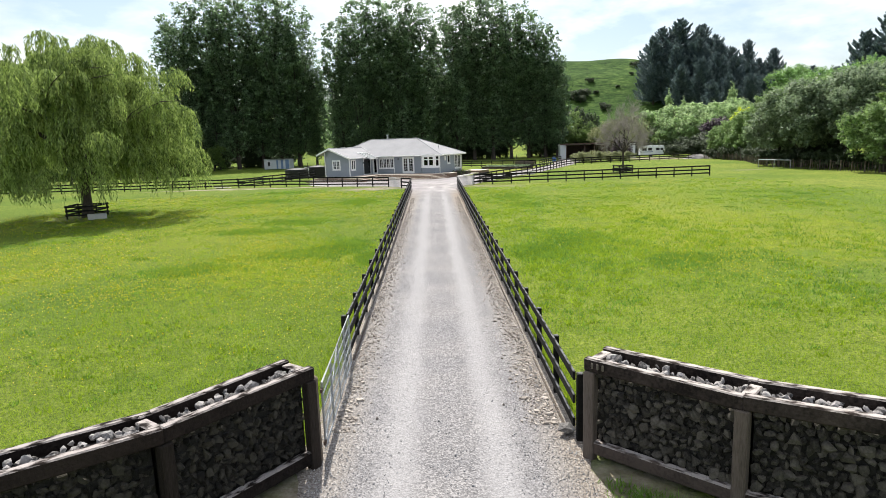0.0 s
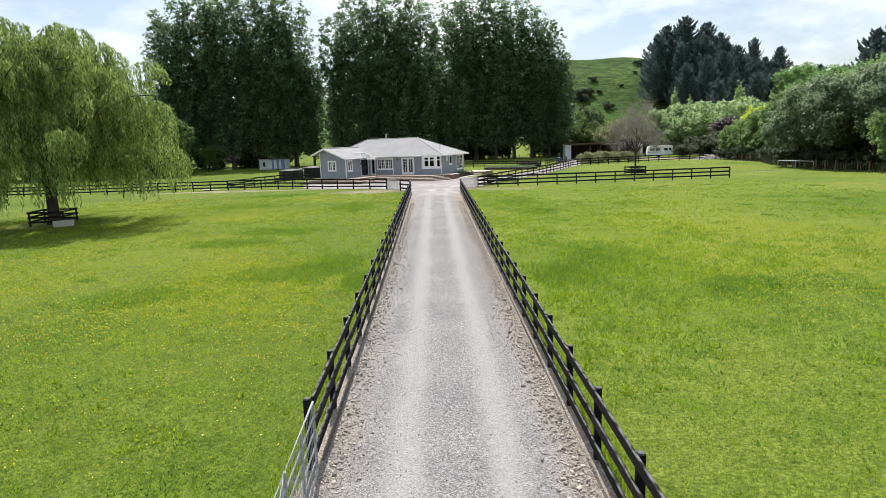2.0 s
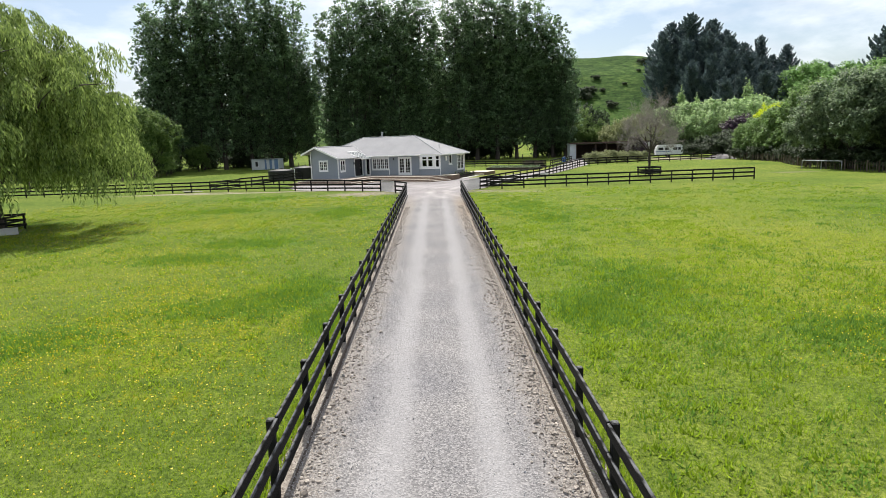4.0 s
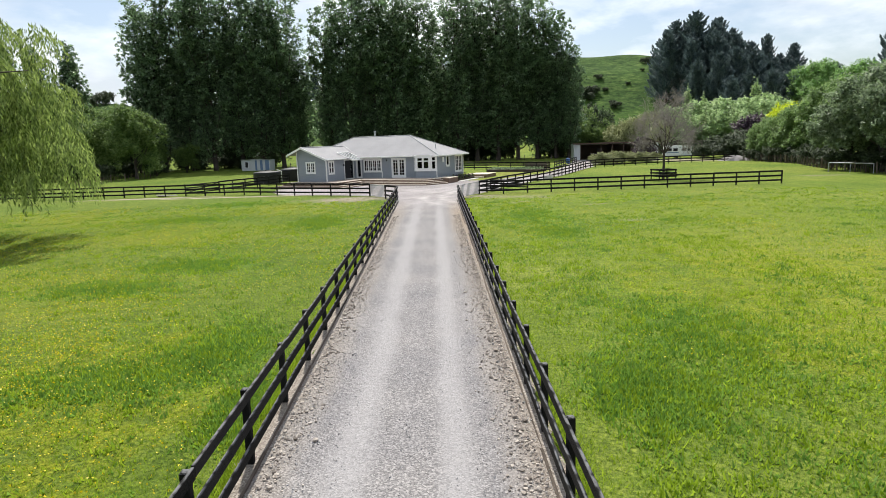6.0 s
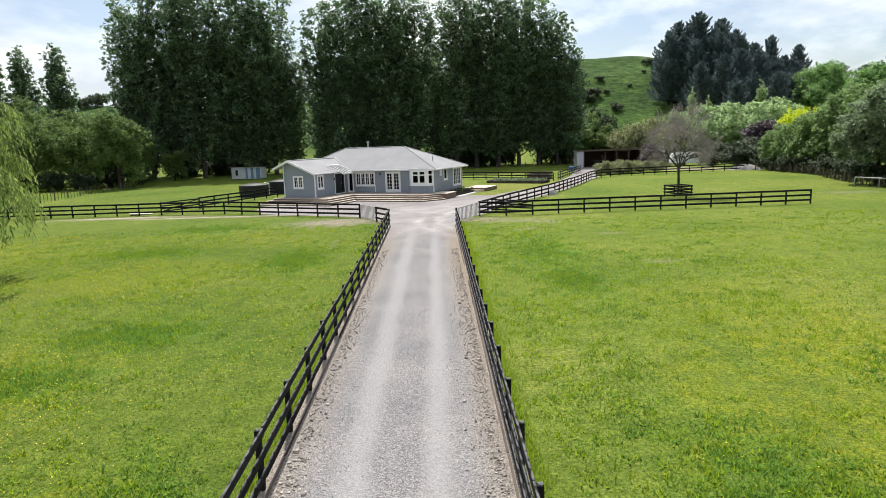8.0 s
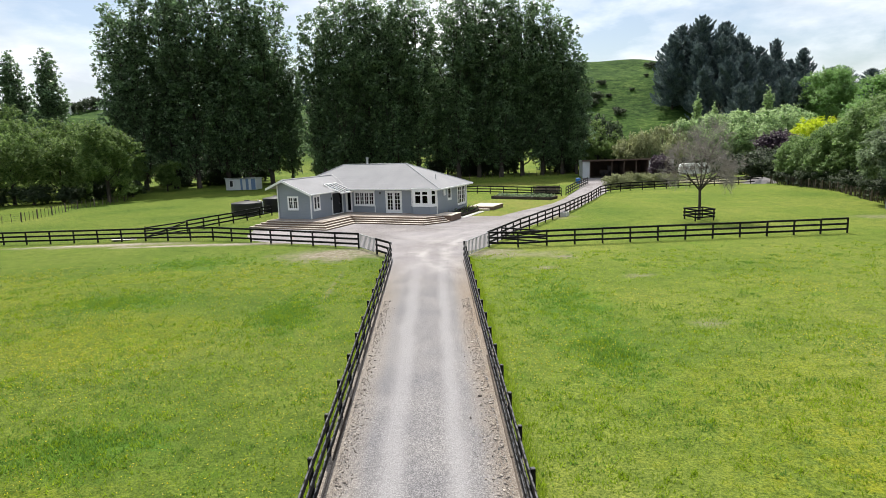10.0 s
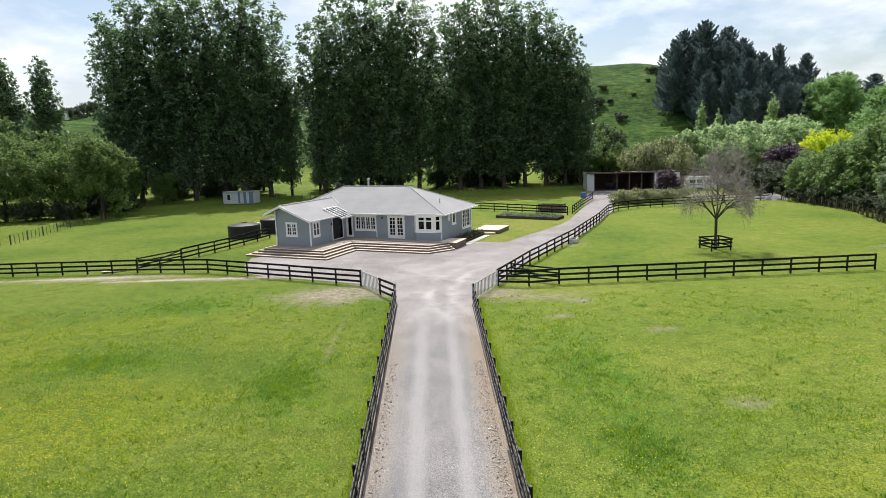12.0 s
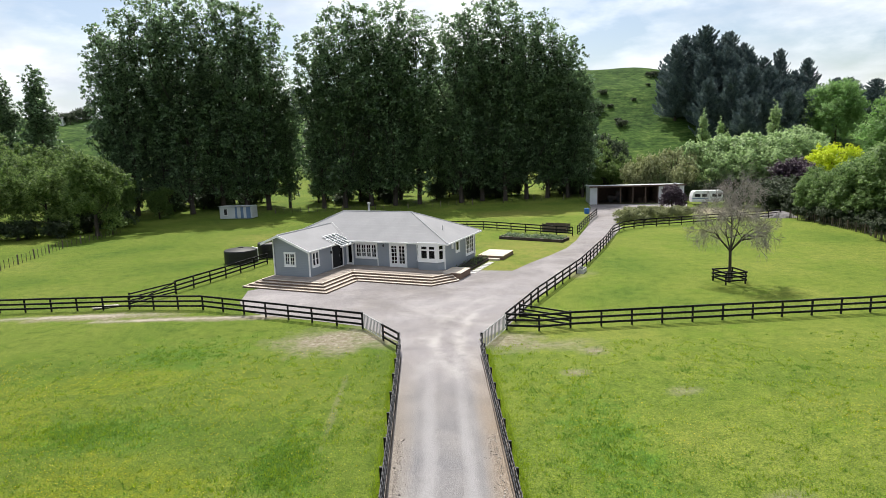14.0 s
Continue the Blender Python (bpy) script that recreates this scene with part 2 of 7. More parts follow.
    hill = mixed(1.0, hill, ramp(tex(0.06, 5, 0.6), [(0.3, (0.6, 0.66, 0.6)), (0.65, (1.1, 1.05, 0.95))]), "MULTIPLY")
    hill = mixed(1.0, hill, ramp(tex(0.7, 5, 0.7), [(0.35, (0.6, 0.62, 0.6)), (0.6, (1.12, 1.1, 1.1))]), "MULTIPLY")
    col = mixed(high.outputs[0], col, hill)
    l.new(col, p.inputs["Base Color"])
    p.inputs["Roughness"].default_value = 0.9
    p.inputs["Specular IOR Level"].default_value = 0.05
    bump = n.new("ShaderNodeBump")
    bump.inputs["Strength"].default_value, bump.inputs["Distance"].default_value = 0.7, 0.12
    l.new(tex(5.0, 8, 0.75), bump.inputs["Height"])
    l.new(bump.outputs["Normal"], p.inputs["Normal"])
    return m


def gravel_material(name, tracks):
    """Grey crushed stone; tracks: pale wheel ways on a drive that runs along y, earth along its edges."""
    m, n, l, p = nodes_of(name)
    co = n.new("ShaderNodeTexCoord")
    vor, vor2, big = n.new("ShaderNodeTexVoronoi"), n.new("ShaderNodeTexVoronoi"), n.new("ShaderNodeTexNoise")
    vor.inputs["Scale"].default_value, vor2.inputs["Scale"].default_value = 42.0, 17.0
    big.inputs["Scale"].default_value, big.inputs["Detail"].default_value = 0.5, 7
    for t in (vor, vor2, big):
        l.new(co.outputs["Object"], t.inputs["Vector"])

    def ramp(src, stops):
        r = n.new("ShaderNodeValToRGB")
        while len(r.color_ramp.elements) < len(stops):
            r.color_ramp.elements.new(0.5)
        for el, (at, c) in zip(r.color_ramp.elements, stops):
            el.position, el.color = at, (*c, 1)
        l.new(src, r.inputs["Fac"])
        return r.outputs["Color"]

    def mixed(fac, a, b, kind="MIX"):
        x = n.new("ShaderNodeMix")
        x.data_type, x.blend_type = "RGBA", kind
        for s, v in ((0, fac), (6, a), (7, b)):
            if isinstance(v, (float, tuple)):
                x.inputs[s].default_value = v
            else:
                l.new(v, x.inputs[s])
        return x.outputs[2]

    sep = n.new("ShaderNodeSeparateColor")
    l.new(vor.outputs["Color"], sep.inputs[0])
    stones = ramp(sep.outputs[0], [(0.0, (0.104, 0.100, 0.103)), (0.5, (0.186, 0.180, 0.185)), (1.0, (0.325, 0.313, 0.316))])
    col = mixed(1.0, stones, ramp(big.outputs["Fac"], [(0.3, (0.80, 0.80, 0.82)), (0.7, (1.12, 1.1, 1.06))]), "MULTIPLY")
    dust = ramp(sep.outputs[1], [(0.0, (0.225, 0.218, 0.222)), (1.0, (0.345, 0.335, 0.338))])
    worn = n.new("ShaderNodeTexNoise")
    worn.inputs["Scale"].default_value, worn.inputs["Detail"].default_value, worn.inputs["Roughness"].default_value = 0.30, 10, 0.72
    l.new(co.outputs["Object"], worn.inputs["Vector"])
    yard = mixed(1.0, mixed(0.5, col, dust), (1.03, 1.0, 1.015, 1), "MULTIPLY")
    yard = mixed(ramp(worn.outputs["Fac"], [(0.48, (0, 0, 0)), (0.68, (0.4, 0.4, 0.4))]), yard, (0.42, 0.40, 0.392, 1))
    pos = n.new("ShaderNodeSeparateXYZ")
    l.new(co.outputs["Object"], pos.inputs[0])

    def calc(op, a, b=0.0):
        x = n.new("ShaderNodeMath")
        x.operation = op
        for s_, v in enumerate((a, b)):
            if isinstance(v, (int, float)):
                x.inputs[s_].default_value = v
            else:
                l.new(v, x.inputs[s_])
        return x.outputs[0]

    # pale scuffed arcs where wheels turn, given as rings about a centre
    for cx, cy, rad, wide, k_ in ((14.2, 62.0, 14.6, 0.34, 0.42), (14.2, 62.0, 13.0, 0.30, 0.48), (-13.5, 61.0, 13.0, 0.34, 0.28), (-13.5, 61.0, 14.6, 0.30, 0.22), (4.5, 69.5, 4.6, 0.3, 0.25)):
        dx, dy = calc("SUBTRACT", pos.outputs[0], cx), calc("SUBTRACT", pos.outputs[1], cy)
        d = calc("SQRT", calc("ADD", calc("MULTIPLY", dx, dx), calc("MULTIPLY", dy, dy)))
        d = calc("ABSOLUTE", calc("SUBTRACT", calc("ADD", d, calc("MULTIPLY", calc("SUBTRACT", big.outputs["Fac"], 0.5), 1.4)), rad))
        ring = n.new("ShaderNodeMapRange")
        ring.inputs[1].default_value, ring.inputs[2].default_value, ring.inputs[3].default_value, ring.inputs[4].default_value = wide * 0.4, wide * 1.6, k_, 0.0
        l.new(d, ring.inputs[0])
        far_ = n.new("ShaderNodeMapRange")
        far_.inputs[1].default_value, far_.inputs[2].default_value, far_.inputs[3].default_value, far_.inputs[4].default_value = 66.0, 75.0, 1.0, 0.0
        l.new(pos.outputs[1], far_.inputs[0])
        patchy = ramp(worn.outputs["Fac"], [(0.40, (0.2, 0.2, 0.2)), (0.56, (1, 1, 1))])
        yard = mixed(calc("MULTIPLY", calc("MULTIPLY", ring.outputs[0], far_.outputs[0]), patchy), yard, (0.46, 0.44, 0.43, 1))
    soiled = n.new("ShaderNodeTexNoise")
    soiled.inputs["Scale"].default_value, soiled.inputs["Detail"].default_value, soiled.inputs["Roughness"].default_value = 0.11, 9, 0.68
    l.new(co.outputs["Object"], soiled.inputs["Vector"])
    yard = mixed(1.0, yard, ramp(soiled.outputs["Fac"], [(0.38, (0.76, 0.74, 0.71)), (0.56, (1.03, 1.02, 1.01))]), "MULTIPLY")
    if tracks:
        xyz = n.new("ShaderNodeSeparateXYZ")
        l.new(co.outputs["Object"], xyz.inputs[0])
        wob = n.new("ShaderNodeTexNoise")
        wob.inputs["Scale"].default_value, wob.inputs["Detail"].default_value = 0.35, 8
        wob.inputs["Roughness"].default_value = 0.65
        l.new(co.outputs["Object"], wob.inputs["Vector"])
        sx = n.new("ShaderNodeMath")
        sx.operation = "MULTIPLY_ADD"
        sx.inputs[1].default_value, sx.inputs[2].default_value = 0.5, -0.25
        l.new(wob.outputs["Fac"], sx.inputs[0])
        xs = n.new("ShaderNodeMath")
        l.new(xyz.outputs[0], xs.inputs[0])
        l.new(sx.outputs[0], xs.inputs[1])
        unit = n.new("ShaderNodeMapRange")
        unit.inputs[1].default_value, unit.inputs[2].default_value = -2.2, 2.2
        l.new(xs.outputs[0], unit.inputs[0])
        k = lambda v: (v, v, v)
        way = ramp(unit.outputs[0], [(0.23, k(0.10)), (0.305, k(0.75)), (0.36, k(0.75)), (0.43, k(0.08)), (0.60, k(0.06)), (0.665, k(0.78)), (0.705, k(0.75)), (0.77, k(0.12))])
        col = mixed(way, col, dust)
        edge = ramp(unit.outputs[0], [(0.0, k(0.9)), (0.035, k(0.7)), (0.10, k(0)), (0.88, k(0)), (0.935, k(0.8)), (1.0, k(1.0))])
        soil = ramp(sep.outputs[2], [(0.0, (0.050, 0.036, 0.028)), (0.6, (0.145, 0.112, 0.088)), (1.0, (0.40, 0.365, 0.33))])
        col = mixed(edge, col, soil)
        band = ramp(unit.outputs[0], [(0.03, k(0.6)), (0.13, k(0.45)), (0.20, k(0)), (0.80, k(0)), (0.87, k(0.45)), (0.97, k(0.6))])
        col = mixed(band, col, ramp(sep.outputs[1], [(0.0, (0.105, 0.086, 0.070)), (0.5, (0.225, 0.195, 0.165)), (1.0, (0.42, 0.38, 0.335))]))
        far, near = n.new("ShaderNodeMapRange"), n.new("ShaderNodeMapRange")
        far.inputs[1].default_value, far.inputs[2].default_value = 28.0, 44.0
        near.inputs[1].default_value, near.inputs[2].default_value = 50.0, 61.0
        for q in (far, near):
            l.new(xyz.outputs[1], q.inputs[0])
        side = ramp(unit.outputs[0], [(0.78, k(0)), (0.93, k(0.7))])
        litter = mixed(1.0, mixed(1.0, side, far.outputs[0], "MULTIPLY"), ramp(worn.outputs["Fac"], [(0.35, k(0.1)), (0.6, k(1.0))]), "MULTIPLY")
        col = mixed(litter, col, ramp(sep.outputs[0], [(0.0, (0.10, 0.07, 0.048)), (0.5, (0.22, 0.165, 0.115)), (1.0, (0.40, 0.33, 0.26))]))
        col = mixed(near.outputs[0], col, yard)
    else:
        col = yard
    l.new(col, p.inputs["Base Color"])
    p.inputs["Roughness"].default_value = 0.9
    p.inputs["Specular IOR Level"].default_value = 0.2
    hgt = mixed(0.5, vor.outputs["Distance"], vor2.outputs["Distance"])
    bump = n.new("ShaderNodeBump")
    bump.inputs["Strength"].default_value, bump.inputs["Distance"].default_value = 0.55, 0.03
    l.new(hgt, bump.inputs["Height"])
    l.new(bump.outputs["Normal"], p.inputs["Normal"])
    return m


def banded_material(name, dark, light, pitch, axis, depth, rough=0.6, metal=0.0):
    """Boards or ribs as relief at a true pitch along one axis of the thing."""
    m = material(name, dark, light, rough=rough, scale=0.6, fine=14.0, bump=0.0, metal=metal)
    n, l = m.node_tree.nodes, m.node_tree.links
    co, sep, mul, fr = n.new("ShaderNodeTexCoord"), n.new("ShaderNodeSeparateXYZ"), n.new("ShaderNodeMath"), n.new("ShaderNodeMath")
    l.new(co.outputs["Object"], sep.inputs[0])
    mul.operation, mul.inputs[1].default_value = "MULTIPLY", 1 / pitch
    fr.operation = "FRACT"
    l.new(sep.outputs[axis], mul.inputs[0])
    l.new(mul.outputs[0], fr.inputs[0])
    b = n.new("ShaderNodeBump")
    b.inputs["Strength"].default_value, b.inputs["Distance"].default_value = 0.8, depth
    l.new(fr.outputs[0], b.inputs["Height"])
    l.new(b.outputs["Normal"], n["Principled BSDF"].inputs["Normal"])
    return m


M_PASTURE = pasture_material()
M_DRIVE = gravel_material("drive_gravel", True)
M_YARD = gravel_material("yard_gravel", False)
M_BLACKWOOD = material("black_stained_wood", (0.006, 0.006, 0.006), (0.020, 0.019, 0.018), 0.75, 3, 30, 0.4, 50, spread=0.35, stretch=(1, 1, 4), gloss=0.08)
M_SLEEPER = material("weathered_sleeper", (0.012, 0.0095, 0.0085), (0.080, 0.062, 0.053), 0.9, 1.6, 22, 0.8, 30, spread=0.3, gloss=0.1)


def worn_sunlit_tops(m, colour, least):
    """Upward faces made paler in streaks: weathering, and sunlight put into the colour."""
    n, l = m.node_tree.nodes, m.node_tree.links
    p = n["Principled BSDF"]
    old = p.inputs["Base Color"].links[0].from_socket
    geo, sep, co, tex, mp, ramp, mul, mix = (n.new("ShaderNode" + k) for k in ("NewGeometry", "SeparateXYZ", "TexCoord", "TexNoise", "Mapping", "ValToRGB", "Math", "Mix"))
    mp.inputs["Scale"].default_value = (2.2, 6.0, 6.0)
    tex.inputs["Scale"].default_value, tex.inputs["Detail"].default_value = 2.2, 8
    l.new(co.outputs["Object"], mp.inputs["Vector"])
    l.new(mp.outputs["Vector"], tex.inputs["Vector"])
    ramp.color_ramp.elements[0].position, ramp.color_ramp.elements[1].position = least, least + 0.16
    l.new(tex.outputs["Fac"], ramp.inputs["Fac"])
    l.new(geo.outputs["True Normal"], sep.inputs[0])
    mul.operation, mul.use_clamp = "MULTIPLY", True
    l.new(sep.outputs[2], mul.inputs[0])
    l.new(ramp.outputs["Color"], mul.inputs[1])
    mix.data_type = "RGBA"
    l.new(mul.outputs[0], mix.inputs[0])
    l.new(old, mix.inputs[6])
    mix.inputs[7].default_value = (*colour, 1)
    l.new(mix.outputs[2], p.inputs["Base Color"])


# sleeper tops: bleached wood, with the lit top face in the colour
worn_sunlit_tops(M_SLEEPER, (0.40, 0.36, 0.335), 0.36)
# darker sleeper for the left entrance wall
M_DARKSLEEPER = material("dark_sleeper", (0.006, 0.0045, 0.004), (0.028, 0.021, 0.018), 0.9, 1.6, 22, 0.8, 30, spread=0.3, gloss=0.1)
worn_sunlit_tops(M_DARKSLEEPER, (0.34, 0.305, 0.29), 0.38)
# fence timber: sunlit top edges painted pale
worn_sunlit_tops(M_BLACKWOOD, (0.14, 0.14, 0.145), 0.40)
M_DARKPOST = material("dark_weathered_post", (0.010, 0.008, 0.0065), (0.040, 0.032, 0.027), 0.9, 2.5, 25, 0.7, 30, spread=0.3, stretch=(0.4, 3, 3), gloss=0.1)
M_GATE = material("dull_gate_steel", (0.26, 0.27, 0.28), (0.42, 0.435, 0.45), 0.6, 3, 30, 0.05, 40, metal=0.5)
M_FILL = material("shaded_rubble", (0.006, 0.006, 0.005), (0.03, 0.028, 0.024), 0.95, 9, 40, 0.9, 30)
M_GREYPOST = material("weathered_wall_post", (0.030, 0.023, 0.019), (0.125, 0.102, 0.086), 0.9, 2.5, 25, 0.7, 30, spread=0.3, stretch=(0.4, 3, 3), gloss=0.1)
M_POST = material("grey_timber_post", (0.045, 0.034, 0.026), (0.17, 0.14, 0.11), 0.9, 2.5, 25, 0.6, 30, spread=0.3, gloss=0.1)
# one kind of stone: wall faces coloured as shaded, tops and loose ones as lit
M_ROCK_DIM = material("dim_shaded_rock", (0.007, 0.0065, 0.005), (0.046, 0.042, 0.032), 0.95, 6, 34, 0.9, 45, spread=0.6)
M_ROCK_SHADED = material("gabion_rock", (0.017, 0.0152, 0.0122), (0.098, 0.088, 0.072), 0.9, 6, 34, 0.9, 45, spread=0.4)
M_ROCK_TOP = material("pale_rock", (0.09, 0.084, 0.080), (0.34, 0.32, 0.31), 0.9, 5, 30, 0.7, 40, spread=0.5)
M_LOOSE = material("loose_stone", (0.16, 0.15, 0.145), (0.40, 0.38, 0.37), 0.9, 5, 30, 0.6, 40, spread=0.5)
M_PEBBLE = leaf_material("loose_stones", (0.20, 0.192, 0.19), (0.52, 0.50, 0.49), 0.0, 0.9, 3.0)
M_COARSE = leaf_material("coarse_stones", (0.15, 0.128, 0.110), (0.50, 0.445, 0.395), 0.0, 0.9, 2.0)
M_EDGING = material("weathered_edging_board", (0.038, 0.030, 0.024), (0.125, 0.102, 0.085), 0.9, 2.0, 22, 0.6, 30, spread=0.4, stretch=(0.4, 3, 3), gloss=0.1)
M_WIRE = material("galvanised_wire", (0.03, 0.03, 0.03), (0.07, 0.07, 0.07), 0.6, 5, 30, 0.0, metal=0.8)
M_GALV = material("galvanised_steel", (0.30, 0.31, 0.33), (0.46, 0.48, 0.50), 0.5, 3, 30, 0.05, 40, metal=0.7)
M_WALL = banded_material("grey_blue_weatherboard", (0.245, 0.275, 0.310), (0.290, 0.318, 0.352), 0.16, 2, 0.012, 0.55)
M_TRIM = material("white_paint", (0.74, 0.74, 0.73), (0.82, 0.82, 0.81), 0.4, 2, 20, 0.05, 60)
M_ROOF = banded_material("pale_grey_roofing", (0.262, 0.260, 0.268), (0.345, 0.341, 0.350), 0.20, 2, 0.010, 0.85)
M_ROOF.node_tree.nodes["Principled BSDF"].inputs["Specular IOR Level"].default_value = 0.08
M_RIDGE = material("pale_ridge_cap", (0.36, 0.36, 0.37), (0.44, 0.44, 0.45), 0.8, 2, 20, 0.1, gloss=0.1)
M_DOOR = material("black_door_paint", (0.010, 0.010, 0.012), (0.02, 0.02, 0.022), 0.35, 3, 20, 0.05)
M_DECK = material("worn_deck_boards", (0.20, 0.165, 0.14), (0.36, 0.31, 0.27), 0.75, 0.8, 16, 0.4, 20, spread=0.4, stretch=(1, 6, 1))
M_TREAD = material("pale_step_boards", (0.50, 0.42, 0.33), (0.66, 0.58, 0.48), 0.7, 0.8, 16, 0.3, 20, spread=0.3)
M_RISER = material("brown_step_risers", (0.13, 0.085, 0.06), (0.22, 0.15, 0.11), 0.75, 0.8, 16, 0.3, 20)
M_PLANK = material("bleached_planks", (0.26, 0.24, 0.215), (0.50, 0.47, 0.43), 0.85, 1.2, 18, 0.4, 25, spread=0.4, stretch=(0.6, 4, 1))
# rooms near-black: their unlit dimness is put into this colour
M_INTERIOR = material("room_shade_plaster", (0.025, 0.024, 0.024), (0.05, 0.048, 0.047), 0.9, 1, 8, 0.0)
M_TANK = banded_material("black_tank_plastic", (0.012, 0.012, 0.013), (0.024, 0.024, 0.026), 0.30, 2, 0.03, 0.5)
M_SHEDIRON = banded_material("pale_ribbed_iron", (0.46, 0.48, 0.50), (0.58, 0.60, 0.61), 0.25, 0, 0.03, 0.45, 0.2)
M_BLUEIRON = banded_material("blue_ribbed_panel", (0.10, 0.16, 0.27), (0.15, 0.22, 0.34), 0.25, 0, 0.03, 0.45)
M_RUST = material("brown_shed_steel", (0.06, 0.04, 0.03), (0.12, 0.08, 0.06), 0.8, 2, 20, 0.2)
M_SHEDDARK = material("dusty_machinery", (0.02, 0.02, 0.02), (0.08, 0.06, 0.055), 0.7, 2, 12, 0.1)
M_CONCRETE = material("old_concrete", (0.42, 0.41, 0.39), (0.60, 0.59, 0.57), 0.85, 2, 30, 0.3)
M_SOIL = material("garden_soil", (0.035, 0.026, 0.018), (0.075, 0.058, 0.04), 0.95, 3, 30, 0.8)
M_CARAVAN = material("white_caravan_skin", (0.70, 0.71, 0.72), (0.80, 0.81, 0.81), 0.35, 1, 12, 0.02)
M_BLUEDRUM = material("blue_plastic", (0.03, 0.11, 0.35), (0.04, 0.15, 0.42), 0.4, 3, 20, 0.0)
M_BARK = material("bark", (0.026, 0.021, 0.017), (0.080, 0.066, 0.054), 0.95, 2, 14, 0.9, 12, stretch=(1, 1, 0.25))
M_TWIG = material("brown_twigs", (0.19, 0.165, 0.15), (0.44, 0.39, 0.365), 0.95, 2, 14, 0.5, 20)
M_BARS = material("dull_carved_marks", (0.10, 0.085, 0.065), (0.17, 0.145, 0.115), 0.8, 5, 30, 0.1)
M_RUBBER = material("tyre_rubber", (0.012, 0.012, 0.012), (0.025, 0.025, 0.025), 0.8, 6, 40, 0.1)
M_GLASS, _n, _l, _p = nodes_of("window_glass")
_p.inputs["Base Color"].default_value = (0.30, 0.33, 0.35, 1)
_p.inputs["Transmission Weight"].default_value = 1.0
_p.inputs["Roughness"].default_value = 0.03
_p.inputs["IOR"].default_value = 1.33
L_POPLAR = leaf_material("poplar_leaves", (0.014, 0.034, 0.014), (0.300, 0.460, 0.225), 0.66, 0.34, 0.25, 0.9)
L_POPLAR.node_tree.nodes["Principled BSDF"].inputs["Specular IOR Level"].default_value = 0.7
L_WILLOW = leaf_material("willow_leaves", (0.050, 0.098, 0.018), (0.430, 0.540, 0.160), 0.52, 0.5, 0.7)
# needles paler and bluer for their distance, the haze put into the colour
L_PINE = leaf_material("hazed_pine_needles", (0.044, 0.078, 0.086), (0.200, 0.262, 0.262), 0.30, 0.6)
L_BROAD = leaf_material("broad_leaves", (0.048, 0.098, 0.026), (0.265, 0.380, 0.110), 0.58, 0.5)
L_BROAD.node_tree.nodes["Principled BSDF"].inputs["Specular IOR Level"].default_value = 0.2
L_SILVER = leaf_material("silvery_green_leaves", (0.046, 0.082, 0.036), (0.340, 0.440, 0.250), 0.50, 0.5, 0.8)
L_FRESH = leaf_material("fresh_green_leaves", (0.054, 0.116, 0.026), (0.330, 0.480, 0.165), 0.56, 0.5, 0.8)
L_PALE = leaf_material("pale_green_leaves", (0.130, 0.230, 0.075), (0.600, 0.760, 0.380), 0.58, 0.5, 0.6)
L_LIME = leaf_material("light_green_leaves", (0.130, 0.250, 0.070), (0.330, 0.530, 0.180), 0.58, 0.5)
L_GOLD = leaf_material("golden_leaves", (0.44, 0.53, 0.015), (0.70, 0.80, 0.035), 0.50, 0.5)
L_PURPLE = leaf_material("purple_leaves", (0.018, 0.011, 0.017), (0.110, 0.066, 0.100), 0.30, 0.5)
L_OLIVE = leaf_material("olive_shrub_leaves", (0.135, 0.158, 0.060), (0.400, 0.425, 0.205), 0.45, 0.6)
# dark hill scrub; the undergrowth's shade under the trees is in this colour too
L_SCRUB = leaf_material("dark_scrub_leaves", (0.016, 0.030, 0.013), (0.075, 0.110, 0.045), 0.40, 0.6)
L_GRASS = leaf_material("grass_blades", (0.165, 0.265, 0.014), (0.345, 0.455, 0.040), 0.58, 0.8, 0.15, 0.03)
L_WEED = leaf_material("dark_weed_leaves", (0.084, 0.188, 0.019), (0.230, 0.375, 0.060), 0.54, 0.6, 0.6)
L_FLOWER = leaf_material("buttercup_petals", (0.55, 0.42, 0.01), (0.75, 0.62, 0.02), 0.30, 0.5)


# ---- geometry helpers ----
def part(name, bm, mat, parent=None, label="", m=None):
    """Links a bmesh as one mesh object under a thing or a part."""
    me = bpy.data.meshes.new(name)
    bm.to_mesh(me)
    bm.free()
    for one in mat if isinstance(mat, (list, tuple)) else [mat]:
        me.materials.append(one)
    ob = new(name, me)
    ob.parent = parent
    if m is not None:
        ob.matrix_basis = m
    return tagged(ob, label=label)


def piece(name, me, parent, m, label=""):
    """One more object on a shared mesh."""
    ob = new(name, me)
    ob.parent = parent
    ob.matrix_basis = m
    return tagged(ob, label=label)


def thing(name, m, label, category, group="", kind=""):
    ob = new(name)
    ob.empty_display_size = 0.2
    ob.matrix_basis = m
    return tagged(ob, label, category, group, kind)


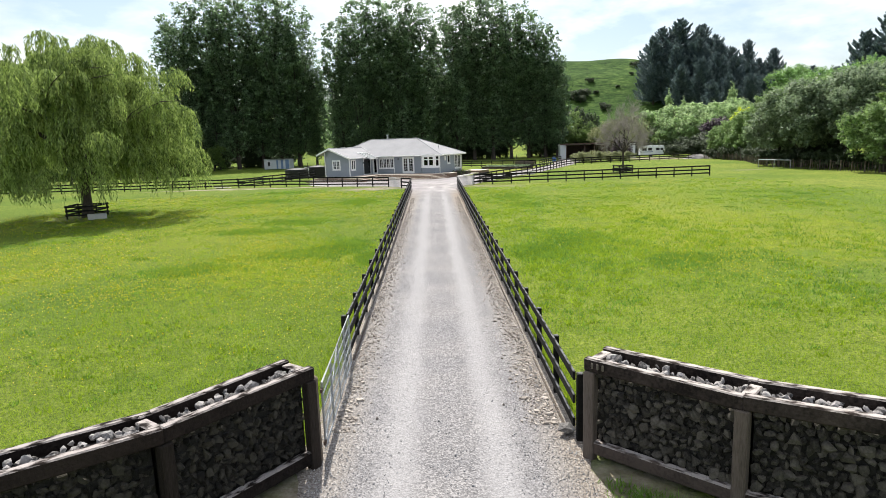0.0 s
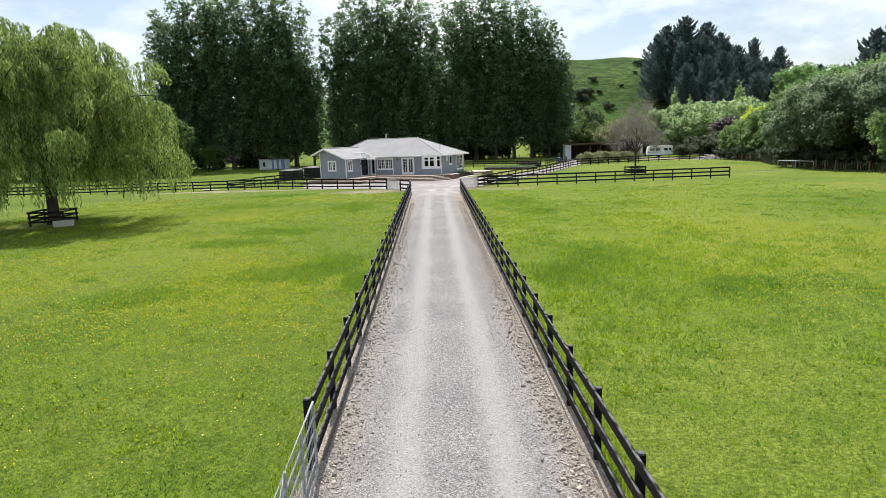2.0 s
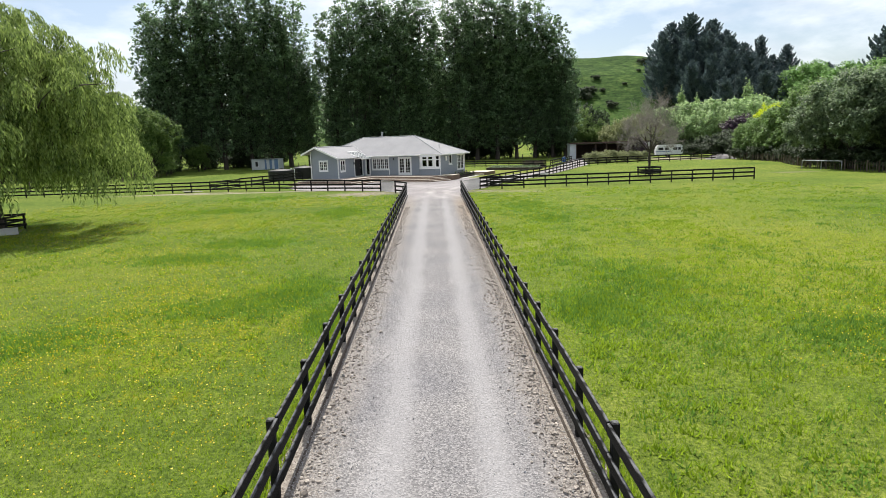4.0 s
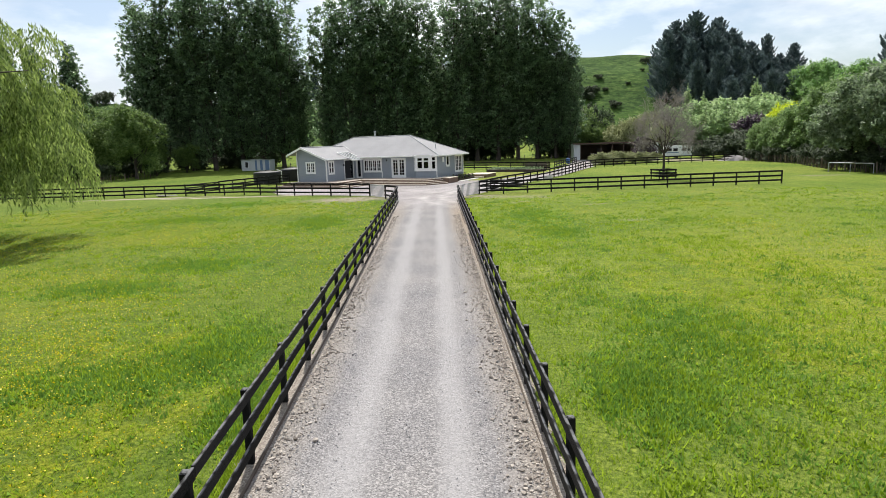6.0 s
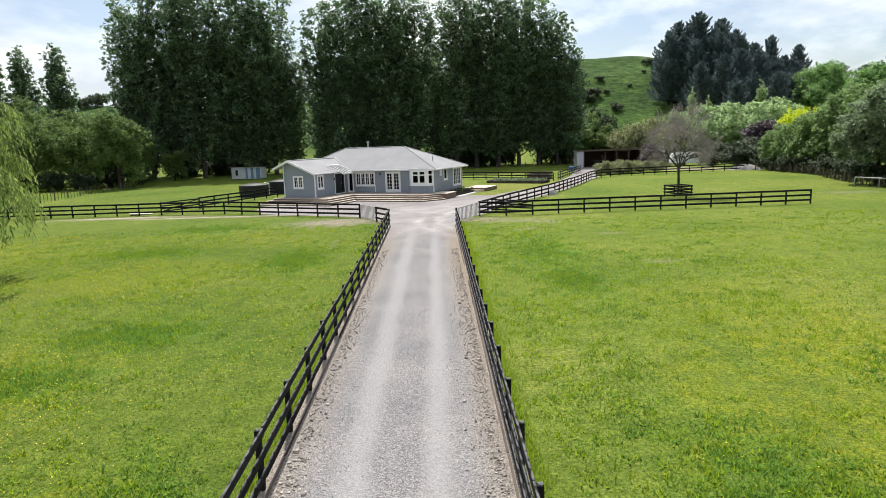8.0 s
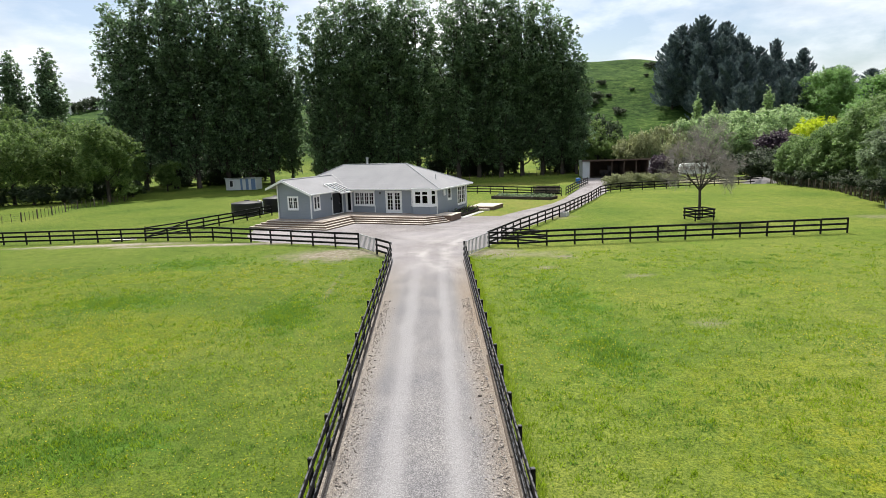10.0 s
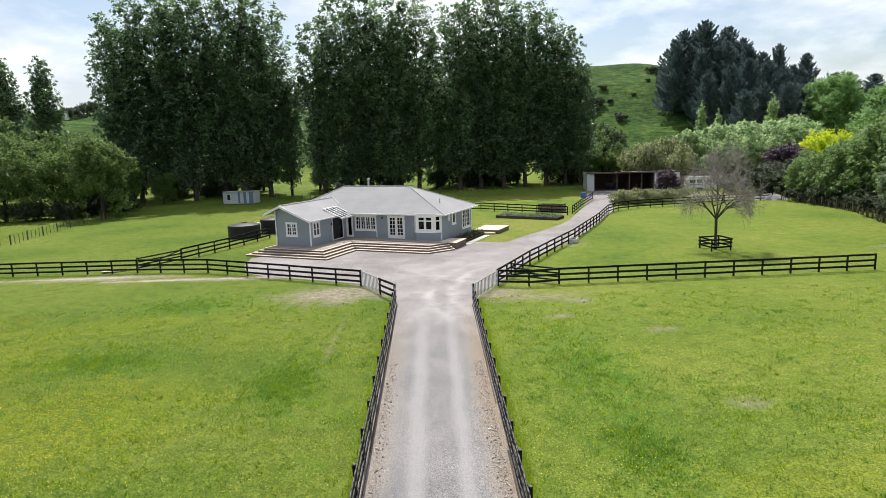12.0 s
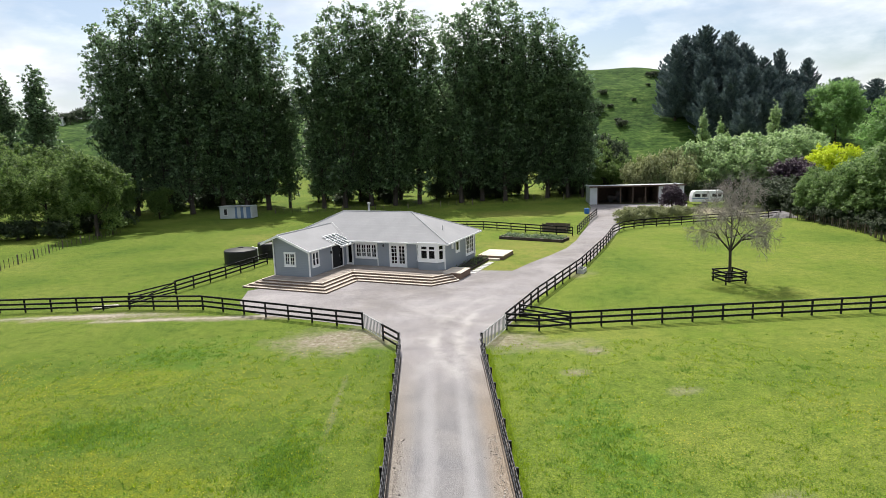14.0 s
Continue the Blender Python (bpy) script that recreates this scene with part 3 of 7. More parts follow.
def add_box(bm, lo, hi, bevel=0.0, m=None):
    """A box from corner to corner, with softened edges."""
    r = bmesh.ops.create_cube(bm, size=1.0)["verts"]
    for v in r:
        v.co = Vector([(lo[k] + hi[k]) / 2 + v.co[k] * (hi[k] - lo[k]) for k in range(3)])
    if bevel:
        es = list({e for v in r for e in v.link_edges})
        r = list({v for f in bmesh.ops.bevel(bm, geom=es, offset=bevel, segments=1, affect="EDGES")["faces"] for v in f.verts} | {v for v in r if v.is_valid})
    if m is not None:
        bmesh.ops.transform(bm, matrix=m, verts=[v for v in r if v.is_valid])


def box_bm(lo, hi, bevel=0.0):
    bm = bmesh.new()
    add_box(bm, lo, hi, bevel)
    return bm


BOXES = {}


def box_mesh(sx, sy, sz, mat, bevel=0.01):
    """A shared mesh of a bevelled board: x along it from 0, y centred, z centred."""
    key = (round(sx, 2), round(sy, 3), round(sz, 3), mat.name)
    if key not in BOXES:
        bm = box_bm((0, -sy / 2, -sz / 2), (sx, sy / 2, sz / 2), bevel)
        me = bpy.data.meshes.new("board")
        bm.to_mesh(me)
        bm.free()
        me.materials.append(mat)
        BOXES[key] = me
    return BOXES[key]


def add_tube(bm, pts, radii, seg=7, cap=True):
    """A tapered tube through points."""
    pts = [Vector(p) for p in pts]
    rings = []
    side = Vector((1, 0, 0))
    for i, p in enumerate(pts):
        d = (pts[min(i + 1, len(pts) - 1)] - pts[max(i - 1, 0)]).normalized()
        a = d.cross(side)
        if a.length < 0.1:
            a = d.cross(Vector((0, 1, 0)))
        a.normalize()
        b = d.cross(a)
        rings.append([bm.verts.new(p + radii[i] * (math.cos(6.2832 * k / seg) * a + math.sin(6.2832 * k / seg) * b)) for k in range(seg)])
    for q, r in zip(rings, rings[1:]):
        for k in range(seg):
            bm.faces.new((q[k], q[(k + 1) % seg], r[(k + 1) % seg], r[k]))
    if cap:
        bm.faces.new(rings[0][::-1])
        bm.faces.new(rings[-1])


def poly_mesh(name, verts, faces_n, mat, smooth=False):
    """A mesh of many equal faces (faces_n corners each, in order) from an array of vertices."""
    verts = np.asarray(verts, np.float32).reshape(-1, 3)
    me = bpy.data.meshes.new(name)
    count = len(verts) // faces_n
    me.vertices.add(len(verts))
    me.vertices.foreach_set("co", verts.ravel())
    me.loops.add(len(verts))
    me.loops.foreach_set("vertex_index", np.arange(len(verts), dtype=np.int32))
    me.polygons.add(count)
    me.polygons.foreach_set("loop_start", np.arange(count, dtype=np.int32) * faces_n)
    me.update(calc_edges=True)
    me.materials.append(mat)
    return me


def leaves(name, pts, length, width, mat, rng, lean=None, curl=0.25, face=None):
    """Diamond leaves at points: at random turns, along given directions (lean), or with their faces roughly towards given ones (face)."""
    pts = np.asarray(pts, float)
    k = len(pts)
    if face is not None:
        up = np.asarray(face, float)
        up = up / (np.linalg.norm(up, axis=1, keepdims=True) + 1e-9) + rng.normal(size=(k, 3)) * 0.38
        t = np.cross(up, rng.normal(size=(k, 3)))
    else:
        t = rng.normal(size=(k, 3)) if lean is None else np.asarray(lean, float)
    t /= np.linalg.norm(t, axis=1, keepdims=True) + 1e-9
    b = np.cross(t, up if face is not None else rng.normal(size=(k, 3)))
    b /= np.linalg.norm(b, axis=1, keepdims=True) + 1e-9
    nrm = np.cross(t, b)
    s = rng.uniform(0.65, 1.35, (k, 1))
    a0, a1 = pts - t * length * s / 2, pts + t * length * s / 2
    mid = pts + nrm * curl * width * s
    v = np.stack([a0, mid - b * width * s / 2, a1, mid + b * width * s / 2], 1)
    return poly_mesh(name, v, 4, mat)


def smooth01(x, a, b):
    u = np.clip((np.asarray(x, float) - a) / (b - a), 0, 1)
    return u * u * (3 - 2 * u)


# ---- the ground, one sheet to the horizon ----
def land(x, y):
    """The height of the land: a flat valley floor, then rolling hills behind the trees."""
    x, y = np.asarray(x, float), np.asarray(y, float)
    crest = 34 + 8.5 * np.exp(-(((x - 90) / 75) ** 2)) - 8 * np.exp(-(((x + 190) / 90) ** 2)) + 5 * np.sin(x / 47.0) + 10 * smooth01(x, 230, 420) - 9 * smooth01(x, 140, 220)
    front = 200 + 14 * np.sin(x / 60.0 + 1.0)
    z = smooth01(y, front, front + 150) * crest
    z = z + smooth01(y, 380, 800) * 55 * (0.6 + 0.4 * np.sin(x / 210.0 + 0.5)) * (1 - 0.8 * smooth01(x, 120, 380))
    z = z + smooth01(y, 215, 330) * 1.6 * np.sin(x / 11.0 + y / 17.0) * np.sin(x / 23.0 - y / 13.0 + 1.0)
    side = smooth01(x, 120, 330) * 40 * smooth01(y, 40, 220) + smooth01(-x, 230, 520) * 45 * smooth01(y, 60, 260)
    z = np.maximum(z, side)
    near = 0.05 * np.sin(x / 3.1 + 0.4) * np.sin(y / 4.3) + 0.04 * np.sin(x / 7.3 - y / 5.9)
    keep = smooth01(np.abs(x), 2.6, 6.0) * (1 - smooth01(y, 52, 60))
    return z + near * keep


def build_ground():
    xs = np.concatenate([np.linspace(-2600, -330, 24), np.linspace(-320, -62, 72), np.linspace(-60, 60, 121), np.linspace(63, 320, 82), np.linspace(332, 2600, 24)])
    ys = np.concatenate([np.linspace(-2000, -60, 16), np.linspace(-40, 72, 113), np.linspace(75, 190, 40), np.linspace(192, 380, 95), np.linspace(386, 800, 40), np.linspace(830, 3000, 20)])
    gx, gy = np.meshgrid(xs, ys)
    v = np.stack([gx, gy, land(gx, gy)], -1).reshape(-1, 3)
    nx, ny = len(xs), len(ys)
    i = np.arange(nx * ny).reshape(ny, nx)
    f = np.stack([i[:-1, :-1], i[:-1, 1:], i[1:, 1:], i[1:, :-1]], -1).reshape(-1, 4)
    me = bpy.data.meshes.new("ground")
    me.from_pydata(v.tolist(), [], f.tolist())
    me.polygons.foreach_set("use_smooth", np.ones(len(f), bool))
    me.materials.append(M_PASTURE)
    return tagged(new("ground", me), "green pasture with worn earth by the gates, rising to grassy hills", "ground", kind="structure")


build_ground()


def strip(name, left, right, z, mat, label, cuts=3, ragged=0.12):
    """A sheet between two lines of points of equal count, with ragged edges."""
    rng = np.random.default_rng(len(name))
    bm = bmesh.new()
    rows = []
    for (a, b) in zip(left, right):
        jl, jr = rng.uniform(-ragged, ragged), rng.uniform(-ragged, ragged)
        rows.append([bm.verts.new((a[0] + (b[0] - a[0]) * k / cuts + (jl if k == 0 else jr if k == cuts else 0), a[1] + (b[1] - a[1]) * k / cuts, z)) for k in range(cuts + 1)])
    for p, q in zip(rows, rows[1:]):
        for k in range(cuts):
            bm.faces.new((p[k], p[k + 1], q[k + 1], q[k]))
    bmesh.ops.recalc_face_normals(bm, faces=bm.faces)
    ob = part(name, bm, mat)
    return tagged(ob, label, name.replace("_", " "), kind="structure")


def along(points, step):
    """Points evenly along a broken line."""
    out = [Vector(points[0])]
    for a, b in zip(points, points[1:]):
        a, b = Vector(a), Vector(b)
        k = max(1, round((b - a).length / step))
        out += [a + (b - a) * (i + 1) / k for i in range(k)]
    return out


FENCE_L = lambda y: -2.12 - 0.42 * max(0.0, (y - 10) / 51)
FENCE_R = lambda y: 2.14 + 0.26 * max(0.0, (y - 10) / 50)
DRIVE_Y = [(-40 + 0.5 * k) for k in range(205)]
strip("drive", [((FENCE_L(y) - 0.16 if y > 4 else -2.1 - (4 - y) * 0.03), y) for y in DRIVE_Y], [((FENCE_R(y) + 0.16 if y > 4 else 2.1 + (4 - y) * 0.03), y) for y in DRIVE_Y],
      0.012, M_DRIVE, "grey gravel drive with two pale wheel tracks", 6, 0.1)

YARD_A = [(-2.5, 61.9), (-3.9, 63.9), (-5.4, 65.9), (-9.5, 68.0), (-12.6, 69.6), (-14.8, 71.0), (-16.0, 74.0), (-16.8, 78.0), (-10.0, 83.0)]
YARD_B = [(2.3, 61.9), (3.3, 63.0), (4.4, 64.6), (5.6, 67.4), (7.0, 70.4), (8.6, 74.0), (9.2, 79.0), (7.0, 82.2), (2.0, 83.4)]
strip("forecourt", YARD_A, YARD_B, 0.016, M_YARD, "pale grey gravel forecourt before the house", 8, 0.15)
LANE_L = [(4.5, 79.0), (7.2, 82.4), (9.6, 85.8), (12.2, 89.4), (14.7, 93.2), (17.0, 98.2), (19.0, 103.2), (20.8, 108.5), (22.6, 113.6), (24.2, 119.0), (26.0, 126.0), (28.0, 133.0), (29.0, 138.0)]
LANE_R = [(7.2, 71.0), (9.4, 74.6), (11.6, 78.4), (13.8, 82.4), (16.2, 86.8), (18.6, 92.2), (21.2, 98.0), (23.6, 103.0), (25.4, 107.4), (26.4, 113.0), (31.0, 122.0), (43.0, 127.0), (46.0, 134.6)]
strip("lane", LANE_L, LANE_R, 0.020, M_YARD, "pale gravel lane to the farm shed", 4, 0.2)


# ---- fences ----
def rail_fence(points, spacing, label, rail_side=1.0, height=1.16, first=0.0, category="fence"):
    """Posts of black stained timber with three rails, along a broken line."""
    rng = random.Random(int(points[0][0] * 10 + points[0][1]))
    base = Vector((*points[0], 0))
    fence = thing("rail_fence", pose(*base), label, category, "black rail fences")
    post = box_mesh(height + 0.05, 0.10, 0.11, M_BLACKWOOD, 0.012)
    done = set()
    for a, b in zip(points, points[1:]):
        a, b = Vector((*a, 0)), Vector((*b, 0))
        d = b - a
        ang = math.degrees(math.atan2(d.y, d.x))
        n = Vector((-d.y, d.x, 0)).normalized() * rail_side
        k = max(1, round(d.length / spacing))
        for i in range(k + 1):
            p = a + d * i / k
            key = (round(p.x, 1), round(p.y, 1))
            if key not in done:
                done.add(key)
                p = p - base
                piece("post", post, fence, pose(p.x, p.y, -0.08 + rng.uniform(-0.02, 0.02), 0, -90, ang) @ pose(0, 0, 0, rng.uniform(-2, 2), rng.uniform(-1, 1), 0))
        span = 2 if k > 1 else 1
        i = 0
        while i < k:
            j = min(k, i + span)
            p, q = a + d * i / k, a + d * j / k
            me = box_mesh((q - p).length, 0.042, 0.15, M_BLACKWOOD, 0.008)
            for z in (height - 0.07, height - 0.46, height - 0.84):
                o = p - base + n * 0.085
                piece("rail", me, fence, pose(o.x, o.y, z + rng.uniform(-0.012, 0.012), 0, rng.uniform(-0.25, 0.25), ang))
            i = j
    return fence


rail_fence([(FENCE_L(y), y) for y in (8.77, 25.89, 43.01, 60.6)], 2.14, "long black stained timber rail fence beside the gravel drive", -1)
rail_fence([(FENCE_R(y), y) for y in (4.93, 23.93, 42.93, 60.0)], 1.9, "long black stained timber rail fence beside the gravel drive", 1)
rail_fence([(-3.63, 62.6), (-2.56, 60.75)], 2.2, "short black rail fence between drive and small gate", -1)
rail_fence([(-70.0, 75.5), (-35.1, 73.5), (-24.6, 73.1), (-18.45, 72.2), (-5.25, 65.45)], 2.05, "black stained timber rail fence along the paddock before the house", -1)
rail_fence([(-22.9, 78.0), (-20.5, 84.0), (-18.2, 90.6)], 2.1, "black timber rail fence running towards the water tanks", 1)
rail_fence([(4.35, 63.9), (6.4, 63.4), (8.52, 63.72), (31.0, 64.6)], 2.07, "black stained timber rail fence across the paddock", -1)
rail_fence([(4.35, 63.9), (7.6, 70.5), (13.8, 81.7), (19.6, 94.0), (22.9, 102.0), (25.2, 105.2), (28.5, 107.0), (37.9, 109.0), (50.0, 111.8)], 2.0, "black timber rail fence curving along the gravel lane", 1)
rail_fence([(-2.0, 114.0), (7.0, 111.0), (17.6, 102.0)], 2.2, "black timber rail fence behind the vegetable bed", -1)
rail_fence([(18.5, 103.2), (21.5, 111.0), (26.0, 121.5)], 2.0, "black timber rail fence beside the lane", -1)


def field_gate(m, length, label):
    """A timber field gate with a diagonal brace."""
    g = thing("timber_gate", m, label, "gate")
    for z in (0.25, 0.5, 0.75, 1.05):
        piece("rail", box_mesh(length, 0.035, 0.11, M_BLACKWOOD, 0.006), g, pose(0, 0, z))
    for x in (0.05, length - 0.05):
        piece("stile", box_mesh(1.05, 0.04, 0.1, M_BLACKWOOD, 0.006), g, pose(x, 0.03, 0.12, 0, -90, 0))
    piece("brace", box_mesh(math.hypot(length - 0.2, 0.8), 0.035, 0.09, M_BLACKWOOD, 0.006), g, pose(0.1, -0.03, 0.25, 0, -math.degrees(math.atan2(0.8, length - 0.2)), 0))
    return g


field_gate(pose(-25.0, 74.0, 0, 0, 0, 60), 4.4, "black timber field gate with diagonal brace")
field_gate(pose(5.5, 66.2, 0, 0, 0, -39), 3.9, "black timber gate swung open against the paddock fence")


def bar_gate(a, b, label):
    """A light steel gate of upright bars between two posts."""
    a, b = Vector((*a, 0)), Vector((*b, 0))
    d = b - a
    ang = math.degrees(math.atan2(d.y, d.x))
    g = thing("bar_gate", pose(a.x, a.y, 0, 0, 0, ang), label, "gate", "pale bar gates")
    ln = d.length - 0.2
    for z in (0.12, 1.08):
        piece("rail", box_mesh(ln, 0.035, 0.045, M_GALV, 0.006), g, pose(0.1, 0, z))
    k = round(ln / 0.24)
    for i in range(k + 1):
        piece("bar", box_mesh(0.96, 0.04, 0.04, M_GALV, 0.005), g, pose(0.1 + ln * i / k, 0, 0.12, 0, -90, 0))
    return g


bar_gate((-5.2, 65.4), (-3.63, 62.6), "pale galvanised steel gate of thin upright bars")
bar_gate((2.41, 60.0), (4.35, 63.9), "pale galvanised steel gate of thin upright bars")


def farm_gate(m, length):
    """A tubular steel farm gate with mesh, standing open along the fence."""
    g = thing("farm_gate", m, "silver galvanised tubular farm gate standing open along the fence", "gate")
    bm = bmesh.new()
    add_tube(bm, [(0, 0, 0.16), (length, 0, 0.16), (length, 0, 1.2), (0, 0, 1.2), (0, 0, 0.16)], [0.018] * 5, 8)
    part("frame", bm, M_GATE, g)
    for z in (0.36, 0.56, 0.78, 0.99):
        bm = bmesh.new()
        add_tube(bm, [(0, 0, z), (length, 0, z)], [0.013] * 2, 6)
        part("rail", bm, M_GATE, g)
    for k in range(1, 4):
        bm = bmesh.new()
        add_tube(bm, [(length * k / 4, 0, 0.16), (length * k / 4, 0, 1.2)], [0.018] * 2, 6)
        part("stay", bm, M_GATE, g)
    bm = bmesh.new()
    for k in range(1, 37):
        add_tube(bm, [(length * k / 37, 0.006, 0.17), (length * k / 37, 0.006, 1.19)], [0.0035] * 2, 4, False)
    part("mesh_wire", bm, M_GALV, g, "thin upright wires")
    bm = bmesh.new()
    add_tube(bm, [(0.05, 0.01, 0.2), (length / 2, 0.01, 1.16)], [0.014] * 2, 6)
    part("brace", bm, M_GATE, g)
    for z in (0.25, 1.1):
        part("hinge", box_bm((-0.09, -0.02, z - 0.03), (0.02, 0.02, z + 0.03), 0.005), M_RUST, g)
    return g


farm_gate(pose(-1.86, 4.72, 0.02, 0, 0, 91.5), 3.7)
gp = thing("gate_post", pose(-1.98, 4.62, 0), "round grey timber gate post beside the stone wall", "post")
bm = bmesh.new()
add_tube(bm, [(0, 0, -0.1), (0, 0, 0.7), (0.01, 0, 1.34), (0.01, 0, 1.37)], [0.085, 0.083, 0.08, 0.055], 12)
part("shaft", bm, M_POST, gp)


# ---- stone-filled timber walls at the entrance ----
def rock_mesh(seed, size, mat):
    rng = np.random.default_rng(seed)
    bm = bmesh.new()
    bmesh.ops.create_icosphere(bm, subdivisions=1, radius=size / 2)
    stretch = rng.uniform(0.42, 1.30, 3)
    for v in bm.verts:
        k = 1 + rng.uniform(-0.36, 0.30)
        v.co = Vector([v.co[i] * stretch[i] * k for i in range(3)])
    me = bpy.data.meshes.new("rock")
    bm.to_mesh(me)
    bm.free()
    me.materials.append(mat)
    return me


ROCKS = [rock_mesh(k, 0.155, M_ROCK_SHADED) for k in range(14)]
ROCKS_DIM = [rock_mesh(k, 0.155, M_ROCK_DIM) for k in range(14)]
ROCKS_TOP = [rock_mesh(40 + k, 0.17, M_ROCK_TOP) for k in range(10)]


def gabion(points, side, label, m_rail, m_post, rocks):
    """Timber-framed wall filled with stones behind wire, with an open top; side: +1 if its back lies to the left of its line."""
    rng = random.Random(int(points[0][0] * 100))
    base = Vector((*points[0], 0))
    g = thing("gabion_wall", pose(*base), label, "stone wall", "entrance walls")
    H, W = 1.58, 0.56
    for idx, (a, b) in enumerate(zip(points, points[1:])):
        a, b = Vector((*a, 0)), Vector((*b, 0))
        d = b - a
        ln, ang = d.length, math.degrees(math.atan2(d.y, d.x))
        m = pose(a.x - base.x, a.y - base.y, 0, 0, 0, ang)
        s = side
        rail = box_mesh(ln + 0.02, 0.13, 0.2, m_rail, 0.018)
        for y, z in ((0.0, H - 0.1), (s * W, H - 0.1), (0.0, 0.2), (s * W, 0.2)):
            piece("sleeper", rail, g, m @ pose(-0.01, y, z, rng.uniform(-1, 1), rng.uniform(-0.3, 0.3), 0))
        for x in ([0.08] if idx == 0 else []) + [ln]:
            for y in (0.0, s * W):
                piece("post", box_mesh(H - 0.2, 0.15, 0.17, m_post, 0.015), g, m @ pose(x, y + (0.015 if y else -0.015) * s, 0.0, 0, -90, 0))
            piece("cross_tie", box_mesh(W - 0.14, 0.16, 0.12, m_rail, 0.015), g, m @ pose(x, s * 0.07, H - 0.1, 0, 0, 90 * s))
        # face stones, in rows, their shade put into the colour
        nz, nx = (9, int(ln / 0.122)) if idx < 2 else (8, int(ln / 0.155))
        for r in range(nz):
            for c in range(nx):
                for y, far in ((0.05, False),):
                    x = (c + 0.5 + (0.5 if r % 2 else 0) + rng.uniform(-0.2, 0.2)) * ln / (nx + 0.5)
                    z = 0.35 + r * 1.1 / nz + rng.uniform(-0.02, 0.02)
                    if 0.14 < x < ln - 0.08 and z < H - 0.2:
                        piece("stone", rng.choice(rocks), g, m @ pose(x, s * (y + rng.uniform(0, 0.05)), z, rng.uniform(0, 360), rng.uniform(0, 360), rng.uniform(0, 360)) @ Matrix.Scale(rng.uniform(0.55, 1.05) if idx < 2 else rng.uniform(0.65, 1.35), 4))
        # smaller stones behind, filling the gaps
        if idx < 2:
            fillers = [(rng.uniform(0.14, ln - 0.05), rng.uniform(0.3, H - 0.22)) for _ in range(int(ln * 150))]
            vs_, fs_ = [], []
            for fx, fz in fillers:
                src = rng.choice(ROCKS)
                mm = pose(fx, s * 0.115, fz, rng.uniform(0, 360), rng.uniform(0, 360), 0) @ Matrix.Scale(rng.uniform(0.4, 0.7), 4)
                o_ = len(vs_)
                vs_ += [mm @ v_.co for v_ in src.vertices]
                fs_ += [[o_ + i_ for i_ in p_.vertices] for p_ in src.polygons]
            me_ = bpy.data.meshes.new("small_stones")
            me_.from_pydata(vs_, [], fs_)
            me_.materials.append(M_ROCK_SHADED)
            ob_ = tagged(piece("small_stones", me_, g, m), kind="stuff")
        # heaped stones on top, coloured paler as in the sun
        for k in range(int(ln / 0.022)):
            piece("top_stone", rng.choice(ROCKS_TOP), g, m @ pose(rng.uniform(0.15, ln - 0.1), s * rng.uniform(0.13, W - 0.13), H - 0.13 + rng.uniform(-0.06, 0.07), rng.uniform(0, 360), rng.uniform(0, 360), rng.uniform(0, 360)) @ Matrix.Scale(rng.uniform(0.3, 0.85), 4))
        # inner fill and back, near-black: the shade between stones is in its colour
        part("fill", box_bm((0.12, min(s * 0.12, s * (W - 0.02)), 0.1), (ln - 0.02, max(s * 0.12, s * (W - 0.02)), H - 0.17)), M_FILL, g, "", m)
        # wire over the face
        bm = bmesh.new()
        for k in range(1, int(ln / 0.2)):
            add_tube(bm, [(k * 0.2, -s * 0.045, 0.28), (k * 0.2, -s * 0.045, H - 0.2)], [0.0009] * 2, 3, False)
        for k in range(1, 6):
            add_tube(bm, [(0.1, -s * 0.045, 0.28 + k * 0.18), (ln, -s * 0.045, 0.28 + k * 0.18)], [0.0009] * 2, 3, False)
        part("wire", bm, M_WIRE, g, "thin galvanised wire mesh", m)
    return g


gabion([(-1.95, 4.50), (-3.35, 2.66), (-5.30, 1.25), (-7.3, 0.3)], -1, "dark timber-framed wall filled with grey stones, on the grass verge", M_DARKSLEEPER, M_DARKPOST, ROCKS_DIM)
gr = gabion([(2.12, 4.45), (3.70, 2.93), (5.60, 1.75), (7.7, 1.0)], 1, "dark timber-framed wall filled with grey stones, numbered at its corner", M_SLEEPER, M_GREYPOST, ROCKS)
for k in range(3):
    bm = box_bm((0.12 + k * 0.085, -0.084, 1.44), (0.155 + k * 0.085, -0.068, 1.53), 0.006)
    part("number_bar", bm, M_BARS, gr, "small dull number bar", pose(0, 0, 0, 0, 0, math.degrees(math.atan2(-1.52, 1.58))))
rk = new("rock", rock_mesh(77, 0.30, M_ROCK_TOP))
rk.matrix_basis = pose(1.98, 5.15, 0.10, 10, 20, 30)
tagged(rk, "pale loose rock lying at the foot of the stone wall", "rock")


# ---- the house ----
HOUSE = pose(-8.2, 84.6, 0, 0, 0, -25)
house = thing("house", HOUSE, "single-storey grey-blue weatherboard house with pale hipped roof and white trim", "house")
FLOOR_Z, EAVE = 0.62, 3.08


